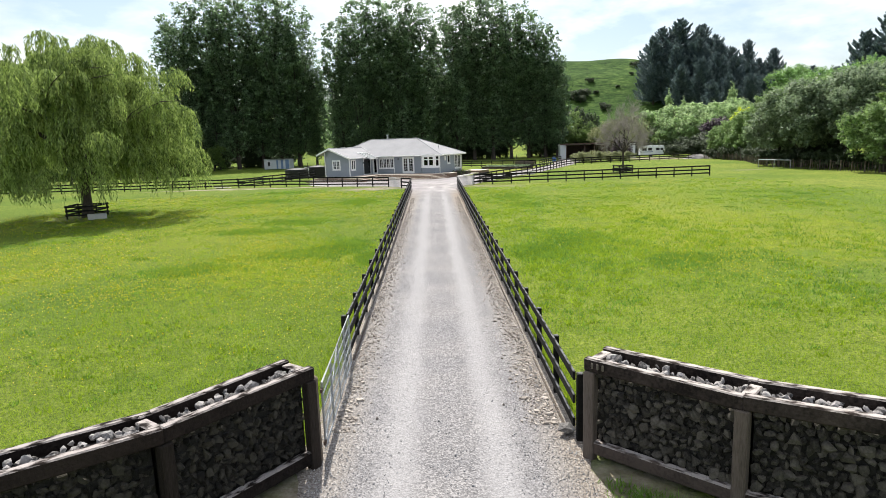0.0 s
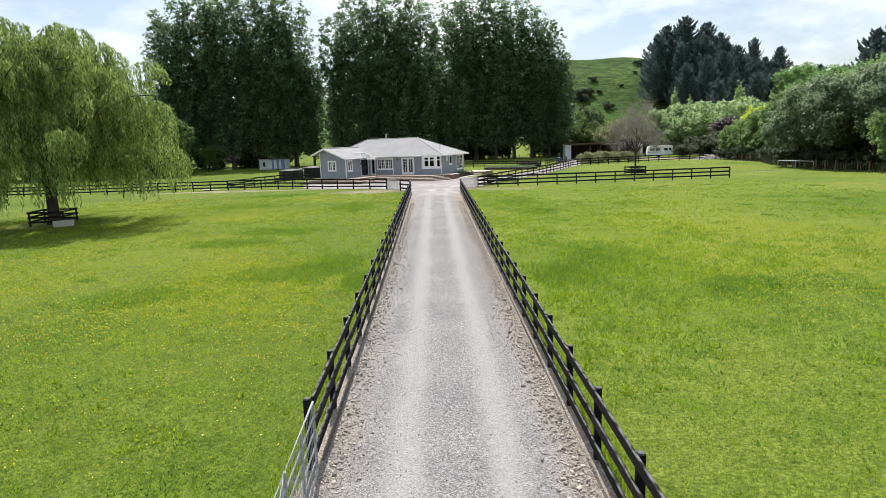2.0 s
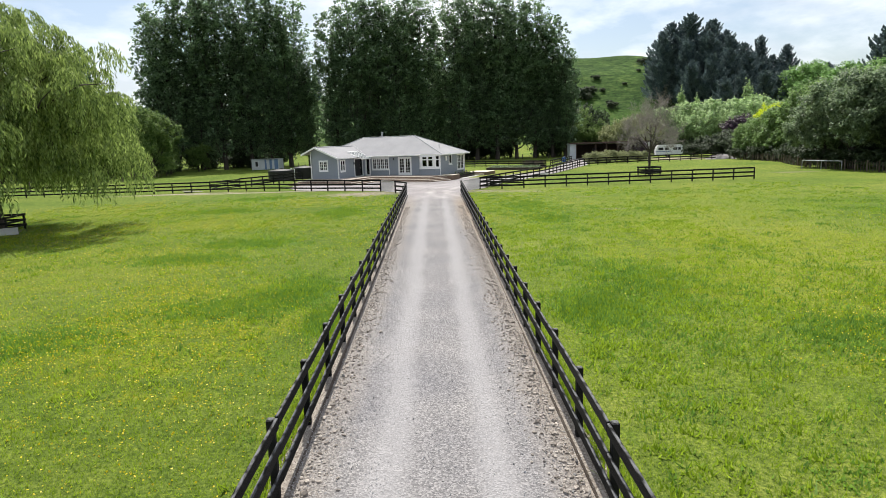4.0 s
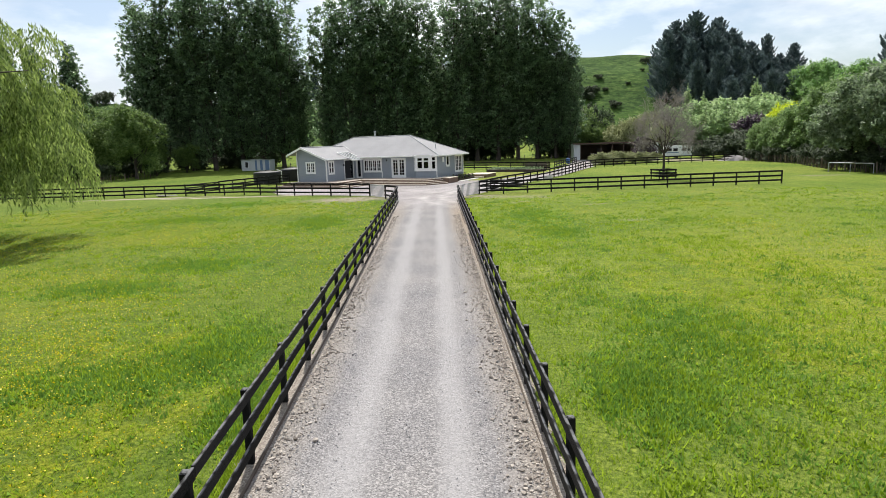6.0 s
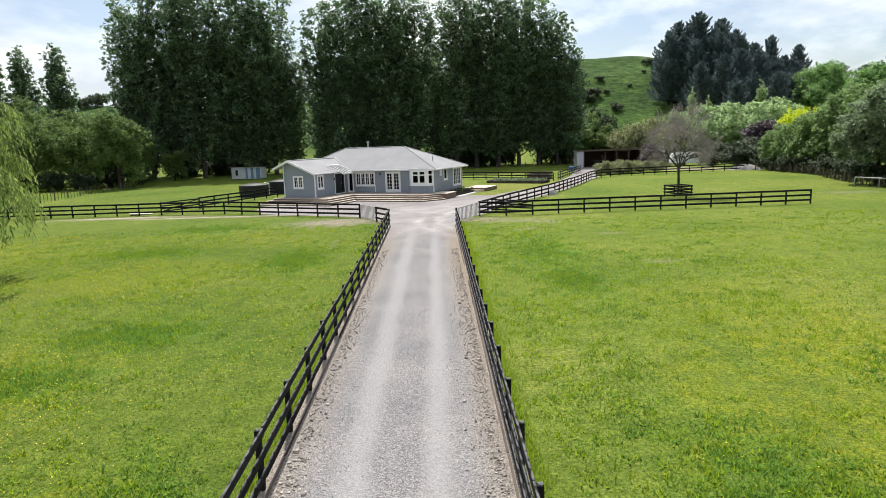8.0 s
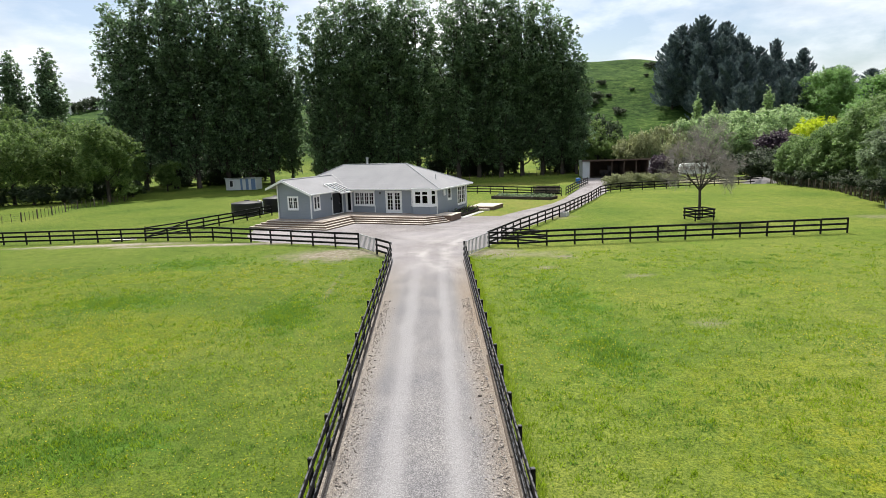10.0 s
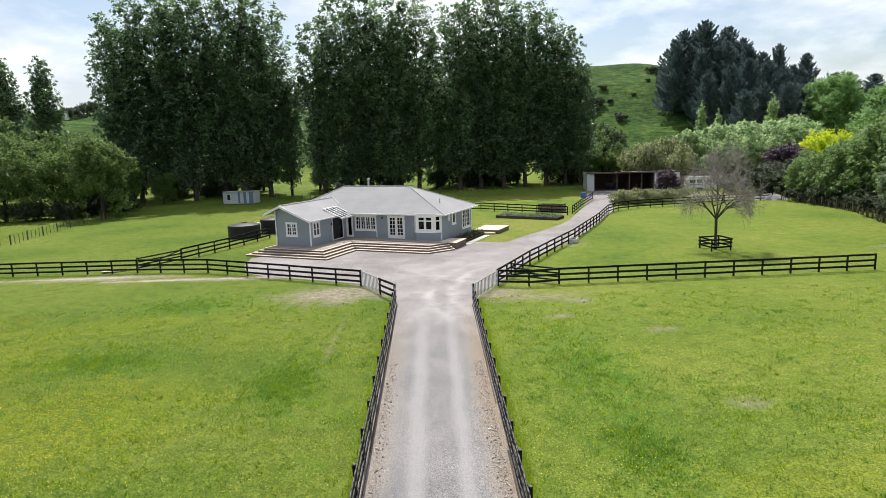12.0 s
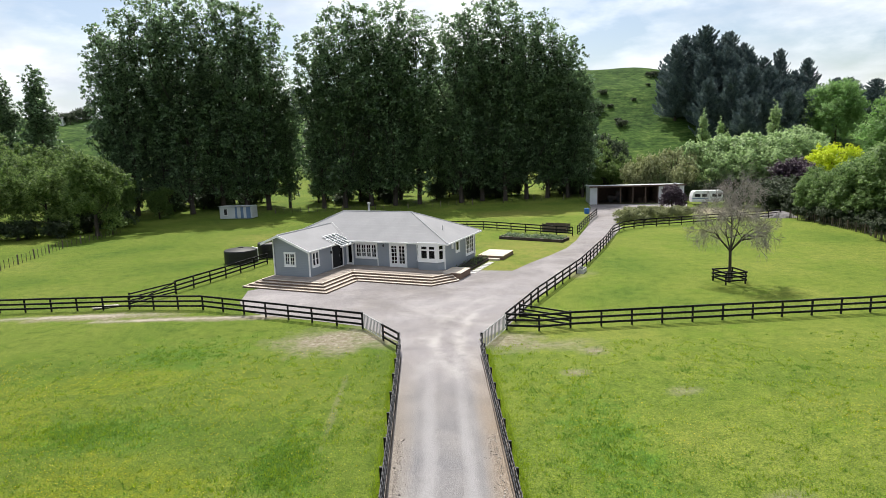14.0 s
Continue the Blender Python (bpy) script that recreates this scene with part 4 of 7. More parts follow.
def pierced(bm, x0, x1, z0, z1, y0, y1, holes):
    """One upright slab with rectangular openings (from, to, bottom, top) through it."""
    xs = sorted({x0, x1, *(v for h in holes for v in h[:2])})
    zs = sorted({z0, z1, *(v for h in holes for v in h[2:])})
    solid = lambda i, k: 0 <= i < len(xs) - 1 and 0 <= k < len(zs) - 1 and not any(h[0] < (xs[i] + xs[i + 1]) / 2 < h[1] and h[2] < (zs[k] + zs[k + 1]) / 2 < h[3] for h in holes)
    made = {}

    def at(i, y, k):
        if (i, y, k) not in made:
            made[i, y, k] = bm.verts.new((xs[i], y, zs[k]))
        return made[i, y, k]

    for i in range(len(xs) - 1):
        for k in range(len(zs) - 1):
            if not solid(i, k):
                continue
            bm.faces.new((at(i, y0, k), at(i + 1, y0, k), at(i + 1, y0, k + 1), at(i, y0, k + 1)))
            bm.faces.new((at(i, y1, k), at(i, y1, k + 1), at(i + 1, y1, k + 1), at(i + 1, y1, k)))
            for di, dk, q in ((-1, 0, ((i, k), (i, k + 1))), (1, 0, ((i + 1, k), (i + 1, k + 1))), (0, -1, ((i, k), (i + 1, k))), (0, 1, ((i, k + 1), (i + 1, k + 1)))):
                if not solid(i + di, k + dk):
                    bm.faces.new((at(q[0][0], y0, q[0][1]), at(q[1][0], y0, q[1][1]), at(q[1][0], y1, q[1][1]), at(q[0][0], y1, q[0][1])))
    bmesh.ops.recalc_face_normals(bm, faces=bm.faces)


def wall_part(name, p0, p1, z0, z1, holes, parent, thick=0.14):
    """A wall from p0 to p1 (its outer face), with openings (from, to, bottom, top) that go through it."""
    p0, p1 = Vector((*p0, 0)), Vector((*p1, 0))
    d = p1 - p0
    ln = d.length
    bm = bmesh.new()
    pierced(bm, 0.0, ln, z0, z1, 0.0, thick, holes)
    m = pose(p0.x, p0.y, 0, 0, 0, math.degrees(math.atan2(d.y, d.x)))
    return part(name, bm, M_WALL, parent, "", m), m


def window(m, a, b, lo, hi, cols, rows, parent, name="window", transom=0.0, mid=None, fat=0.05, post=0.085, foot=0.0):
    """A white casement: frame, sill, glazing bars and panes, set in the opening; m is the wall's own frame."""
    w, h = b - a, hi - lo
    t = 0.13
    edge = lambda c: fat if c in (0, cols) else post if mid and c % mid == 0 else 0.022
    base = lo + foot
    zs = [(base + fat, base + (hi - base) * transom - 0.06), (base + (hi - base) * transom + 0.06, hi - fat)] if transom else [(base + (hi - base) * r / rows + (0.02 if r else fat), base + (hi - base) * (r + 1) / rows - (0.02 if r + 1 < rows else fat)) for r in range(rows)]
    panes = [(a + w * c / cols + edge(c), a + w * (c + 1) / cols - edge(c + 1), z0, z1) for c in range(cols) for z0, z1 in zs]
    bm = bmesh.new()
    pierced(bm, a - t, b + t, lo - t, hi + t, -0.03, 0.04, panes)
    win = part(name, bm, M_TRIM, parent, "white painted window frame with small panes")
    part("sill", box_bm((a - 0.13, -0.09, lo - t - 0.05), (b + 0.13, 0.02, lo - t), 0.008), M_TRIM, win)
    for x0, x1, z0, z1 in panes:
        pane = part("pane", box_bm((x0 - 0.005, 0.012, z0 - 0.005), (x1 + 0.005, 0.018, z1 + 0.005)), M_GLASS, win, "dark reflecting glass")
        pane.visible_shadow = False
    return win


# front wall of the main block
w, m = wall_part("wall", (-1.1, 0.7), (7.0, 0.7), FLOOR_Z - 0.5, EAVE, [(0.16, 0.66, 0.72, 2.75), (1.15, 3.42, 1.42, 2.68), (4.98, 6.62, 0.70, 2.74)], house)
window(m, 0.16, 0.66, 0.72, 2.75, 1, 1, w, "side_light")
window(m, 1.15, 3.42, 1.42, 2.68, 8, 3, w, mid=2)
window(m, 4.98, 6.62, 0.70, 2.74, 4, 5, w, "french_door", mid=2, fat=0.11, post=0.14, foot=0.12)
part("hood", box_bm((0.95, -0.42, 2.84), (3.62, 0.0, 2.93), 0.01), M_TRIM, w, "small sloping window hood", None)
part("window_apron", box_bm((3.50, -0.03, 0.62), (3.60, 0.0, 1.36), 0.004), M_TRIM, w, "white corner board")
bm = bmesh.new()
add_box(bm, (4.18, -0.12, 2.52), (4.30, 0.0, 2.74), 0.02)
part("wall_lamp", bm, M_DOOR, w, "small black wall lamp")
# bay with angled sides
BAY = [(6.75, 0.7), (7.25, 0.02), (9.15, 0.02), (9.6, 0.7)]
for i, (p, q) in enumerate(zip(BAY, BAY[1:])):
    ln = math.dist(p, q)
    holes = [(0.10, ln - 0.10, 1.52, 2.98)]
    w, m = wall_part("bay_wall", p, q, FLOOR_Z - 0.5, EAVE + 0.1, holes, house)
    window(m, 0.10, ln - 0.10, 1.52, 2.98, 2 if i == 1 else 1, 1, w, transom=0.66, mid=1, fat=0.17 if i == 1 else 0.10, post=0.11)
bm = bmesh.new()
vs = [bm.verts.new((x, y, z)) for z in (EAVE + 0.02, EAVE + 0.09) for x, y in ((6.7, 0.72), (7.21, -0.05), (9.19, -0.05), (9.66, 0.72))]
for f in ((3, 2, 1, 0), (4, 5, 6, 7), (0, 1, 5, 4), (1, 2, 6, 5), (2, 3, 7, 6), (3, 0, 4, 7)):
    bm.faces.new([vs[k] for k in f])
part("bay_cap", bm, M_TRIM, house, "white cap over the bay window")
# right wall
w, m = wall_part("wall", (9.6, 0.7), (9.6, 8.6), FLOOR_Z - 0.6, EAVE, [(2.75, 3.5, 1.85, 2.92), (5.4, 7.4, 1.05, 2.85)], house)
window(m, 2.75, 3.5, 1.85, 2.92, 1, 1, w)
window(m, 5.4, 7.4, 1.05, 2.85, 4, 4, w, mid=2)
part("meter_box", box_bm((1.55, -0.10, 2.25), (1.95, 0.0, 2.85), 0.01), M_TRIM, w, "white meter box")
wall_part("wall", (9.6, 8.6), (-7.6, 8.6), FLOOR_Z - 0.6, EAVE, [], house)
wall_part("wall", (-7.6, 8.6), (-7.6, 0.7), FLOOR_Z - 0.6, EAVE, [], house)
wall_part("wall", (-7.6, 0.7), (-5.0, 0.7), FLOOR_Z - 0.6, EAVE, [], house)
# wing
w, m = wall_part("wing_wall", (-5.0, -5.55), (-1.24, -5.55), FLOOR_Z - 0.5, EAVE, [(1.26, 2.32, 1.62, 2.70)], house)
window(m, 1.26, 2.32, 1.62, 2.70, 4, 3, w, mid=2)
w, m = wall_part("wing_wall", (-1.1, -5.55), (-1.1, 0.7), FLOOR_Z - 0.5, EAVE, [(0.55, 1.45, 1.50, 2.72), (3.72, 5.50, 0.68, 2.78)], house)
window(m, 0.55, 1.45, 1.50, 2.72, 2, 2, w, mid=1)
window(m, 3.72, 5.50, 0.68, 2.78, 1, 1, w, "entrance_frame", fat=0.0)
door = part("front_door", box_bm((3.74, -0.012, 0.69), (5.02, 0.028, 2.77), 0.006), M_DOOR, w, "black front door, closed")
part("handle", box_bm((4.90, -0.03, 1.62), (4.94, 0.012, 1.82), 0.006), M_GALV, door)
part("lamp", box_bm((3.42, -0.12, 2.15), (3.54, 0.0, 2.42), 0.02), M_DOOR, w, "black wall lantern")
wall_part("wing_wall", (-5.0, 0.7), (-5.0, -5.55), FLOOR_Z - 0.6, EAVE + 0.55, [], house)
bm = bmesh.new()
prof = [(-5.0, EAVE), (-1.1, EAVE), (-1.1, EAVE + 0.02), (-4.05, 4.32), (-5.0, 3.92)]
lo = [bm.verts.new((u, -5.55, z)) for u, z in prof]
hi = [bm.verts.new((u, -5.41, z)) for u, z in prof]
bm.faces.new(lo)
bm.faces.new(hi[::-1])
for k in range(5):
    bm.faces.new((lo[k], hi[k], hi[(k + 1) % 5], lo[(k + 1) % 5]))
bmesh.ops.recalc_face_normals(bm, faces=bm.faces)
part("gable", bm, M_WALL, house)
for u, v, top in ((-5.03, -5.58, 3.9), (-1.09, -5.58, 3.05), (9.58, 0.68, 3.05), (9.58, 8.55, 3.05), (-1.09, 0.66, 3.0)):
    part("corner_board", box_bm((u - 0.05, v - 0.03, FLOOR_Z - 0.02), (u + 0.06, v + 0.08, top), 0.004), M_TRIM, house, "white corner board")
part("floor", box_bm((-7.5, 0.86, FLOOR_Z - 0.1), (9.5, 8.5, FLOOR_Z - 0.02)), M_INTERIOR, house, "floor inside the house")
part("wing_floor", box_bm((-4.84, -5.38, FLOOR_Z - 0.1), (-1.26, 0.84, FLOOR_Z - 0.02)), M_INTERIOR, house, "floor inside the wing")
part("ceiling_lining", box_bm((-7.4, 0.85, EAVE - 0.12), (9.4, 8.45, EAVE - 0.06)), M_INTERIOR, house, "ceiling inside the house")
part("inner_wall", box_bm((-7.4, 4.4, FLOOR_Z), (9.4, 4.5, EAVE - 0.12)), M_INTERIOR, house, "plaster partition")


def roof_slab(name, corners, thick, mat, parent):
    """A slab of roof over a flat polygon given in order."""
    bm = bmesh.new()
    top = [bm.verts.new(c) for c in corners]
    bot = [bm.verts.new((c[0], c[1], c[2] - thick)) for c in corners]
    bm.faces.new(top)
    bm.faces.new(bot[::-1])
    for k in range(len(corners)):
        j = (k + 1) % len(corners)
        bm.faces.new((top[k], bot[k], bot[j], top[j]))
    bmesh.ops.recalc_face_normals(bm, faces=bm.faces)
    return part(name, bm, mat, parent)


RL, RR, RZ, ZE = (-3.6, 4.5), (4.35, 4.5), 5.48, 3.12
U0, U1, V0, V1 = -8.3, 10.15, 0.15, 9.1
roof_slab("roof", [(U0, V0, ZE), (U1, V0, ZE), (*RR, RZ), (*RL, RZ)], 0.10, M_ROOF, house)
roof_slab("roof", [(U1, V0, ZE), (U1, V1, ZE), (*RR, RZ)], 0.10, M_ROOF, house)
roof_slab("roof", [(U1, V1, ZE), (U0, V1, ZE), (*RL, RZ), (*RR, RZ)], 0.10, M_ROOF, house)
roof_slab("roof", [(U0, V1, ZE), (U0, V0, ZE), (*RL, RZ)], 0.10, M_ROOF, house)
for a, b in (((*RL, RZ), (*RR, RZ)), ((*RR, RZ), (U1, V0, ZE)), ((*RR, RZ), (U1, V1, ZE)), ((*RL, RZ), (U0, V0, ZE)), ((*RL, RZ), (U0, V1, ZE))):
    bm = bmesh.new()
    add_tube(bm, [(a[0], a[1], a[2] + 0.02), (b[0], b[1], b[2] + 0.01)], [0.055, 0.055], 8)
    part("ridge_cap", bm, M_RIDGE, house, "pale ridge capping")
for lo, hi in (((U0, V0 - 0.09, ZE - 0.15), (U1 + 0.09, V0 - 0.01, ZE - 0.005)), ((U1 + 0.01, V0, ZE - 0.15), (U1 + 0.10, V1, ZE - 0.005)), ((U0, V1 + 0.01, ZE - 0.15), (U1, V1 + 0.10, ZE - 0.005))):
    part("gutter", box_bm(lo, hi, 0.015), M_TRIM, house, "white gutter")
part("soffit", box_bm((U0 + 0.05, V0, EAVE - 0.05), (U1, 0.68, EAVE - 0.02)), M_TRIM, house, "white soffit")
part("soffit", box_bm((9.62, 0.70, EAVE - 0.05), (U1, V1, EAVE - 0.02)), M_TRIM, house, "white soffit")
# wing roof, its ridge running back into the main slope
WR, WL0, WR0 = (-4.05, 4.42), (-6.05, 3.60), (-0.72, 3.06)
roof_slab("wing_roof", [(WR[0], -6.1, WR[1]), (WR0[0], -6.1, WR0[1]), (WR0[0], 0.55, WR0[1]), (WR[0], 2.7, WR[1])], 0.09, M_ROOF, house)
roof_slab("wing_roof", [(WR[0], -6.1, WR[1]), (WR[0], 2.7, WR[1]), (WL0[0], 1.4, WL0[1]), (WL0[0], -6.1, WL0[1])], 0.09, M_ROOF, house)
bm = bmesh.new()
add_tube(bm, [(WR[0], -6.12, WR[1] + 0.02), (WR[0], 2.7, WR[1] + 0.02)], [0.07, 0.07], 8)
part("ridge_cap", bm, M_RIDGE, house, "pale ridge capping")
for p, q in ((WR, WR0), (WR, WL0)):
    roof_slab("barge_board", [(p[0], -6.16, p[1] + 0.05), (q[0], -6.16, q[1] + 0.05), (q[0], -6.10, q[1] + 0.05), (p[0], -6.10, p[1] + 0.05)], 0.22, M_TRIM, house)
part("gutter", box_bm((WR0[0], -6.1, WR0[1] - 0.13), (WR0[0] + 0.1, -2.0, WR0[1] - 0.005), 0.015), M_TRIM, house, "white gutter")
# valley flashing and glazed porch over the entrance
bm = bmesh.new()
add_tube(bm, [(WR[0] + 0.05, 2.75, 4.47), (WR0[0] + 0.15, 0.35, 3.16)], [0.06, 0.06], 6)
part("valley_flashing", bm, M_TRIM, house, "white valley flashing")
SLOPE = pose(-0.72, -0.75, 3.13, 0, math.degrees(math.atan2(1.36, 3.33)), 0)
porch = part("porch_roof", box_bm((-1.35, -1.15, 0.03), (0.75, 1.15, 0.045)), M_GLASS, house, "clear porch roofing under white bars", SLOPE)
porch.visible_shadow = False
for k in range(5):
    part("glazing_bar", box_bm((-1.4, -1.16 + k * 0.56, 0.02), (0.8, -1.06 + k * 0.56, 0.10), 0.006), M_TRIM, porch)
part("glazing_bar", box_bm((-1.48, -1.16, 0.02), (-1.38, 1.18, 0.10), 0.006), M_TRIM, porch)
part("beam", box_bm((0.72, -1.16, -0.10), (0.82, 1.18, 0.05), 0.006), M_TRIM, porch)
# chimney flue, vent pipe
bm = bmesh.new()
add_tube(bm, [(-1.4, 6.0, 4.7), (-1.4, 6.0, 6.05), (-1.4, 6.0, 6.06), (-1.4, 6.0, 6.22)], [0.11, 0.11, 0.17, 0.17], 12)
part("flue", bm, M_GALV, house, "galvanised steel chimney flue")
bm = bmesh.new()
add_tube(bm, [(8.3, 3.4, 3.6), (8.3, 3.4, 4.35)], [0.05, 0.05], 8)
part("vent_pipe", bm, M_GALV, house)

# ---- deck with long steps, planter, side deck ----
deck = thing("deck", HOUSE, "broad timber deck with three long pale-edged steps before the house", "deck")


def offset_deck(k):
    """The deck's outline at the k-th step out."""
    o = 0.42 * k
    return [(-5.15 - o * 0.9, -4.0), (-5.15 - o * 0.9, -7.35 - o), (1.45 + o, -7.35 - o), (1.45 + o, -2.45 - o), (9.75 + o * 0.35, -2.45 - o), (10.75 + o * 0.8, -0.75 - o * 0.35), (10.2, 0.66), (-1.05, 0.66), (-1.05, -4.0)]


for k in range(4):
    top = FLOOR_Z - 0.02 - 0.152 * k
    outline = offset_deck(k)
    bm = bmesh.new()
    up = [bm.verts.new((x, y, top - 0.035)) for x, y in outline]
    dn = [bm.verts.new((x, y, 0.0 if k == 3 else top - 0.30)) for x, y in outline]
    bm.faces.new(up[::-1])
    for i in range(len(outline)):
        j = (i + 1) % len(outline)
        bm.faces.new((up[i], dn[i], dn[j], up[j]))
    bmesh.ops.recalc_face_normals(bm, faces=bm.faces)
    part("riser", bm, M_RISER, deck, "brown timber riser")
    for i in range(0, 6):
        (x0, y0), (x1, y1) = outline[i], outline[i + 1]
        d = Vector((x1 - x0, y1 - y0, 0))
        ang = math.degrees(math.atan2(d.y, d.x))
        for b in range(3):
            me = box_mesh(d.length + 0.04, 0.135, 0.035, M_TREAD if b == 0 else M_DECK, 0.006)
            nrm = Vector((-d.y, d.x, 0)).normalized() * (0.05 + 0.14 * b)
            piece("tread", me, deck, pose(x0 + nrm.x - 0.02 * d.normalized().x, y0 + nrm.y, top - 0.017 - 0.0015 * (i % 2) - 0.001 * b, 0, 0, ang))
for y in np.arange(-6.85, 0.6, 0.142):
    x0, x1 = (-4.8, 1.05) if y < -5.6 else (-1.03, 1.05) if y < -2.0 else (-1.03, 9.8)
    piece("deck_board", box_mesh(round(x1 - x0, 2), 0.134, 0.03, M_DECK, 0.004), deck, pose(x0, y, FLOOR_Z - 0.040))

planter = thing("deck_bench", HOUSE @ pose(9.9, -0.6, 0), "pale timber box seat at the end of the deck", "bench")
part("box", box_bm((0, 0, 0), (1.75, 2.5, 0.58), 0.02), M_RISER, planter)
for k in range(17):
    piece("slat", box_mesh(1.83, 0.138, 0.035, M_TREAD, 0.005), planter, pose(-0.04, 0.05 + k * 0.15, 0.60))
sdeck = thing("side_deck", HOUSE @ pose(9.75, 9.2, 0), "low pale timber deck beside the house", "deck")
part("base", box_bm((0, 0, 0), (2.7, 3.6, 0.40), 0.01), M_RISER, sdeck)
for k in range(25):
    piece("deck_board", box_mesh(2.8, 0.138, 0.035, M_TREAD, 0.005), sdeck, pose(-0.05, 0.03 + k * 0.145, 0.42))
part("step", box_bm((0.2, -0.5, 0), (2.4, 0.0, 0.2), 0.01), M_TREAD, sdeck)
bed = thing("garden_bed", HOUSE @ pose(9.75, 2.1, 0), "dark planted bed along the house wall", "garden bed")
part("soil", box_bm((0, 0, 0), (1.35, 6.6, 0.22), 0.05), M_SOIL, bed)
rng = np.random.default_rng(5)
pts = np.stack([rng.uniform(0.1, 1.3, 1500), rng.uniform(0.2, 6.5, 1500), 0.22 + rng.gamma(2.0, 0.07, 1500)], 1)
ob = tagged(new("planting", leaves("planting", pts, 0.16, 0.07, L_PURPLE, rng)), kind="stuff")
ob.parent = bed
ob2 = tagged(new("planting", leaves("planting", pts[::3] + 0.05, 0.16, 0.07, L_BROAD, rng)), kind="stuff")
ob2.parent = bed
for k in range(8):
    sl = new("paving_slab", box_mesh(0.62, 0.5, 0.06, M_CONCRETE, 0.01))
    sl.matrix_basis = HOUSE @ pose(11.35, 2.5 + k * 0.72, 0.03, 0, 0, (k * 37) % 5 - 2)
    tagged(sl, "square pale concrete paving slab in the lawn", "paving slab", "stepping slabs")


# ---- trees ----
def limb_bm(rng, H, r0, limbs, rise, reach, start=0.12, lean=0.0):
    """A trunk with limbs."""
    bm = bmesh.new()
    k = 9
    pts = [(lean * H * (i / k) ** 2 + rng.normal() * 0.012 * H * (i / k), rng.normal() * 0.012 * H * (i / k), H * 0.92 * i / k - 0.2) for i in range(k + 1)]
    rad = [r0 * (1.25 if i == 0 else 1.0) * (1 - 0.93 * i / k) + 0.015 for i in range(k + 1)]
    add_tube(bm, pts, rad, 8)
    for j in range(limbs):
        h = start + (0.85 - start) * (j + rng.uniform(0, 1)) / limbs
        i = min(k - 1, int(h * k))
        p = Vector(pts[i]).lerp(Vector(pts[i + 1]), h * k - i)
        az = rng.uniform(0, 6.2832)
        ln = reach * (1.15 - h) * rng.uniform(0.7, 1.2)
        d = Vector((math.cos(az), math.sin(az), rise))
        q1, q2 = p + d * ln * 0.45, p + d * ln * 0.75 + Vector((0, 0, ln * 0.35))
        r = max(0.02, r0 * (1 - h) * 0.42)
        add_tube(bm, [p, q1, q2], [r, r * 0.6, r * 0.15], 5)
    return bm


def mesh_of(name, bm, mat):
    me = bpy.data.meshes.new(name)
    bm.to_mesh(me)
    bm.free()
    me.materials.append(mat)
    return me


def puffs(rng, centres, radii, per, squash=0.85, lift=0.75):
    """Leaf places and facings on uneven puffs: thick on their upper, outer sides, thin beneath."""
    centres, radii = np.asarray(centres, float), np.asarray(radii, float)
    at = np.repeat(np.arange(len(centres)), per)
    d = rng.normal(size=(len(at), 3))
    d /= np.linalg.norm(d, axis=1, keepdims=True)
    low = (d[:, 2] < -0.2) & (rng.uniform(size=len(at)) < 0.6)
    d[low, 2] *= -1
    pts = centres[at] + d * (radii[at] * rng.uniform(0.45, 1.08, len(at)))[:, None] * (1, 1, squash)
    return pts, d + np.array([0, 0, lift]) + np.array(SUN_DIR) * 0.2


def sprays(rng, roots, dirs, lengths, per):
    """Leaf places and facings on short leafy shoots that taper from their roots outwards."""
    roots, dirs, lengths = np.asarray(roots, float), np.asarray(dirs, float), np.asarray(lengths, float)
    at = np.repeat(np.arange(len(roots)), per)
    u = rng.uniform(0, 1, len(at))
    side = rng.normal(size=(len(at), 3))
    pts = roots[at] + dirs[at] * (lengths[at] * u)[:, None] + side * (lengths[at] * (0.30 - 0.20 * u))[:, None]
    return pts, dirs[at] * 0.55 + side * 0.45 + np.array([0, 0, 0.65])


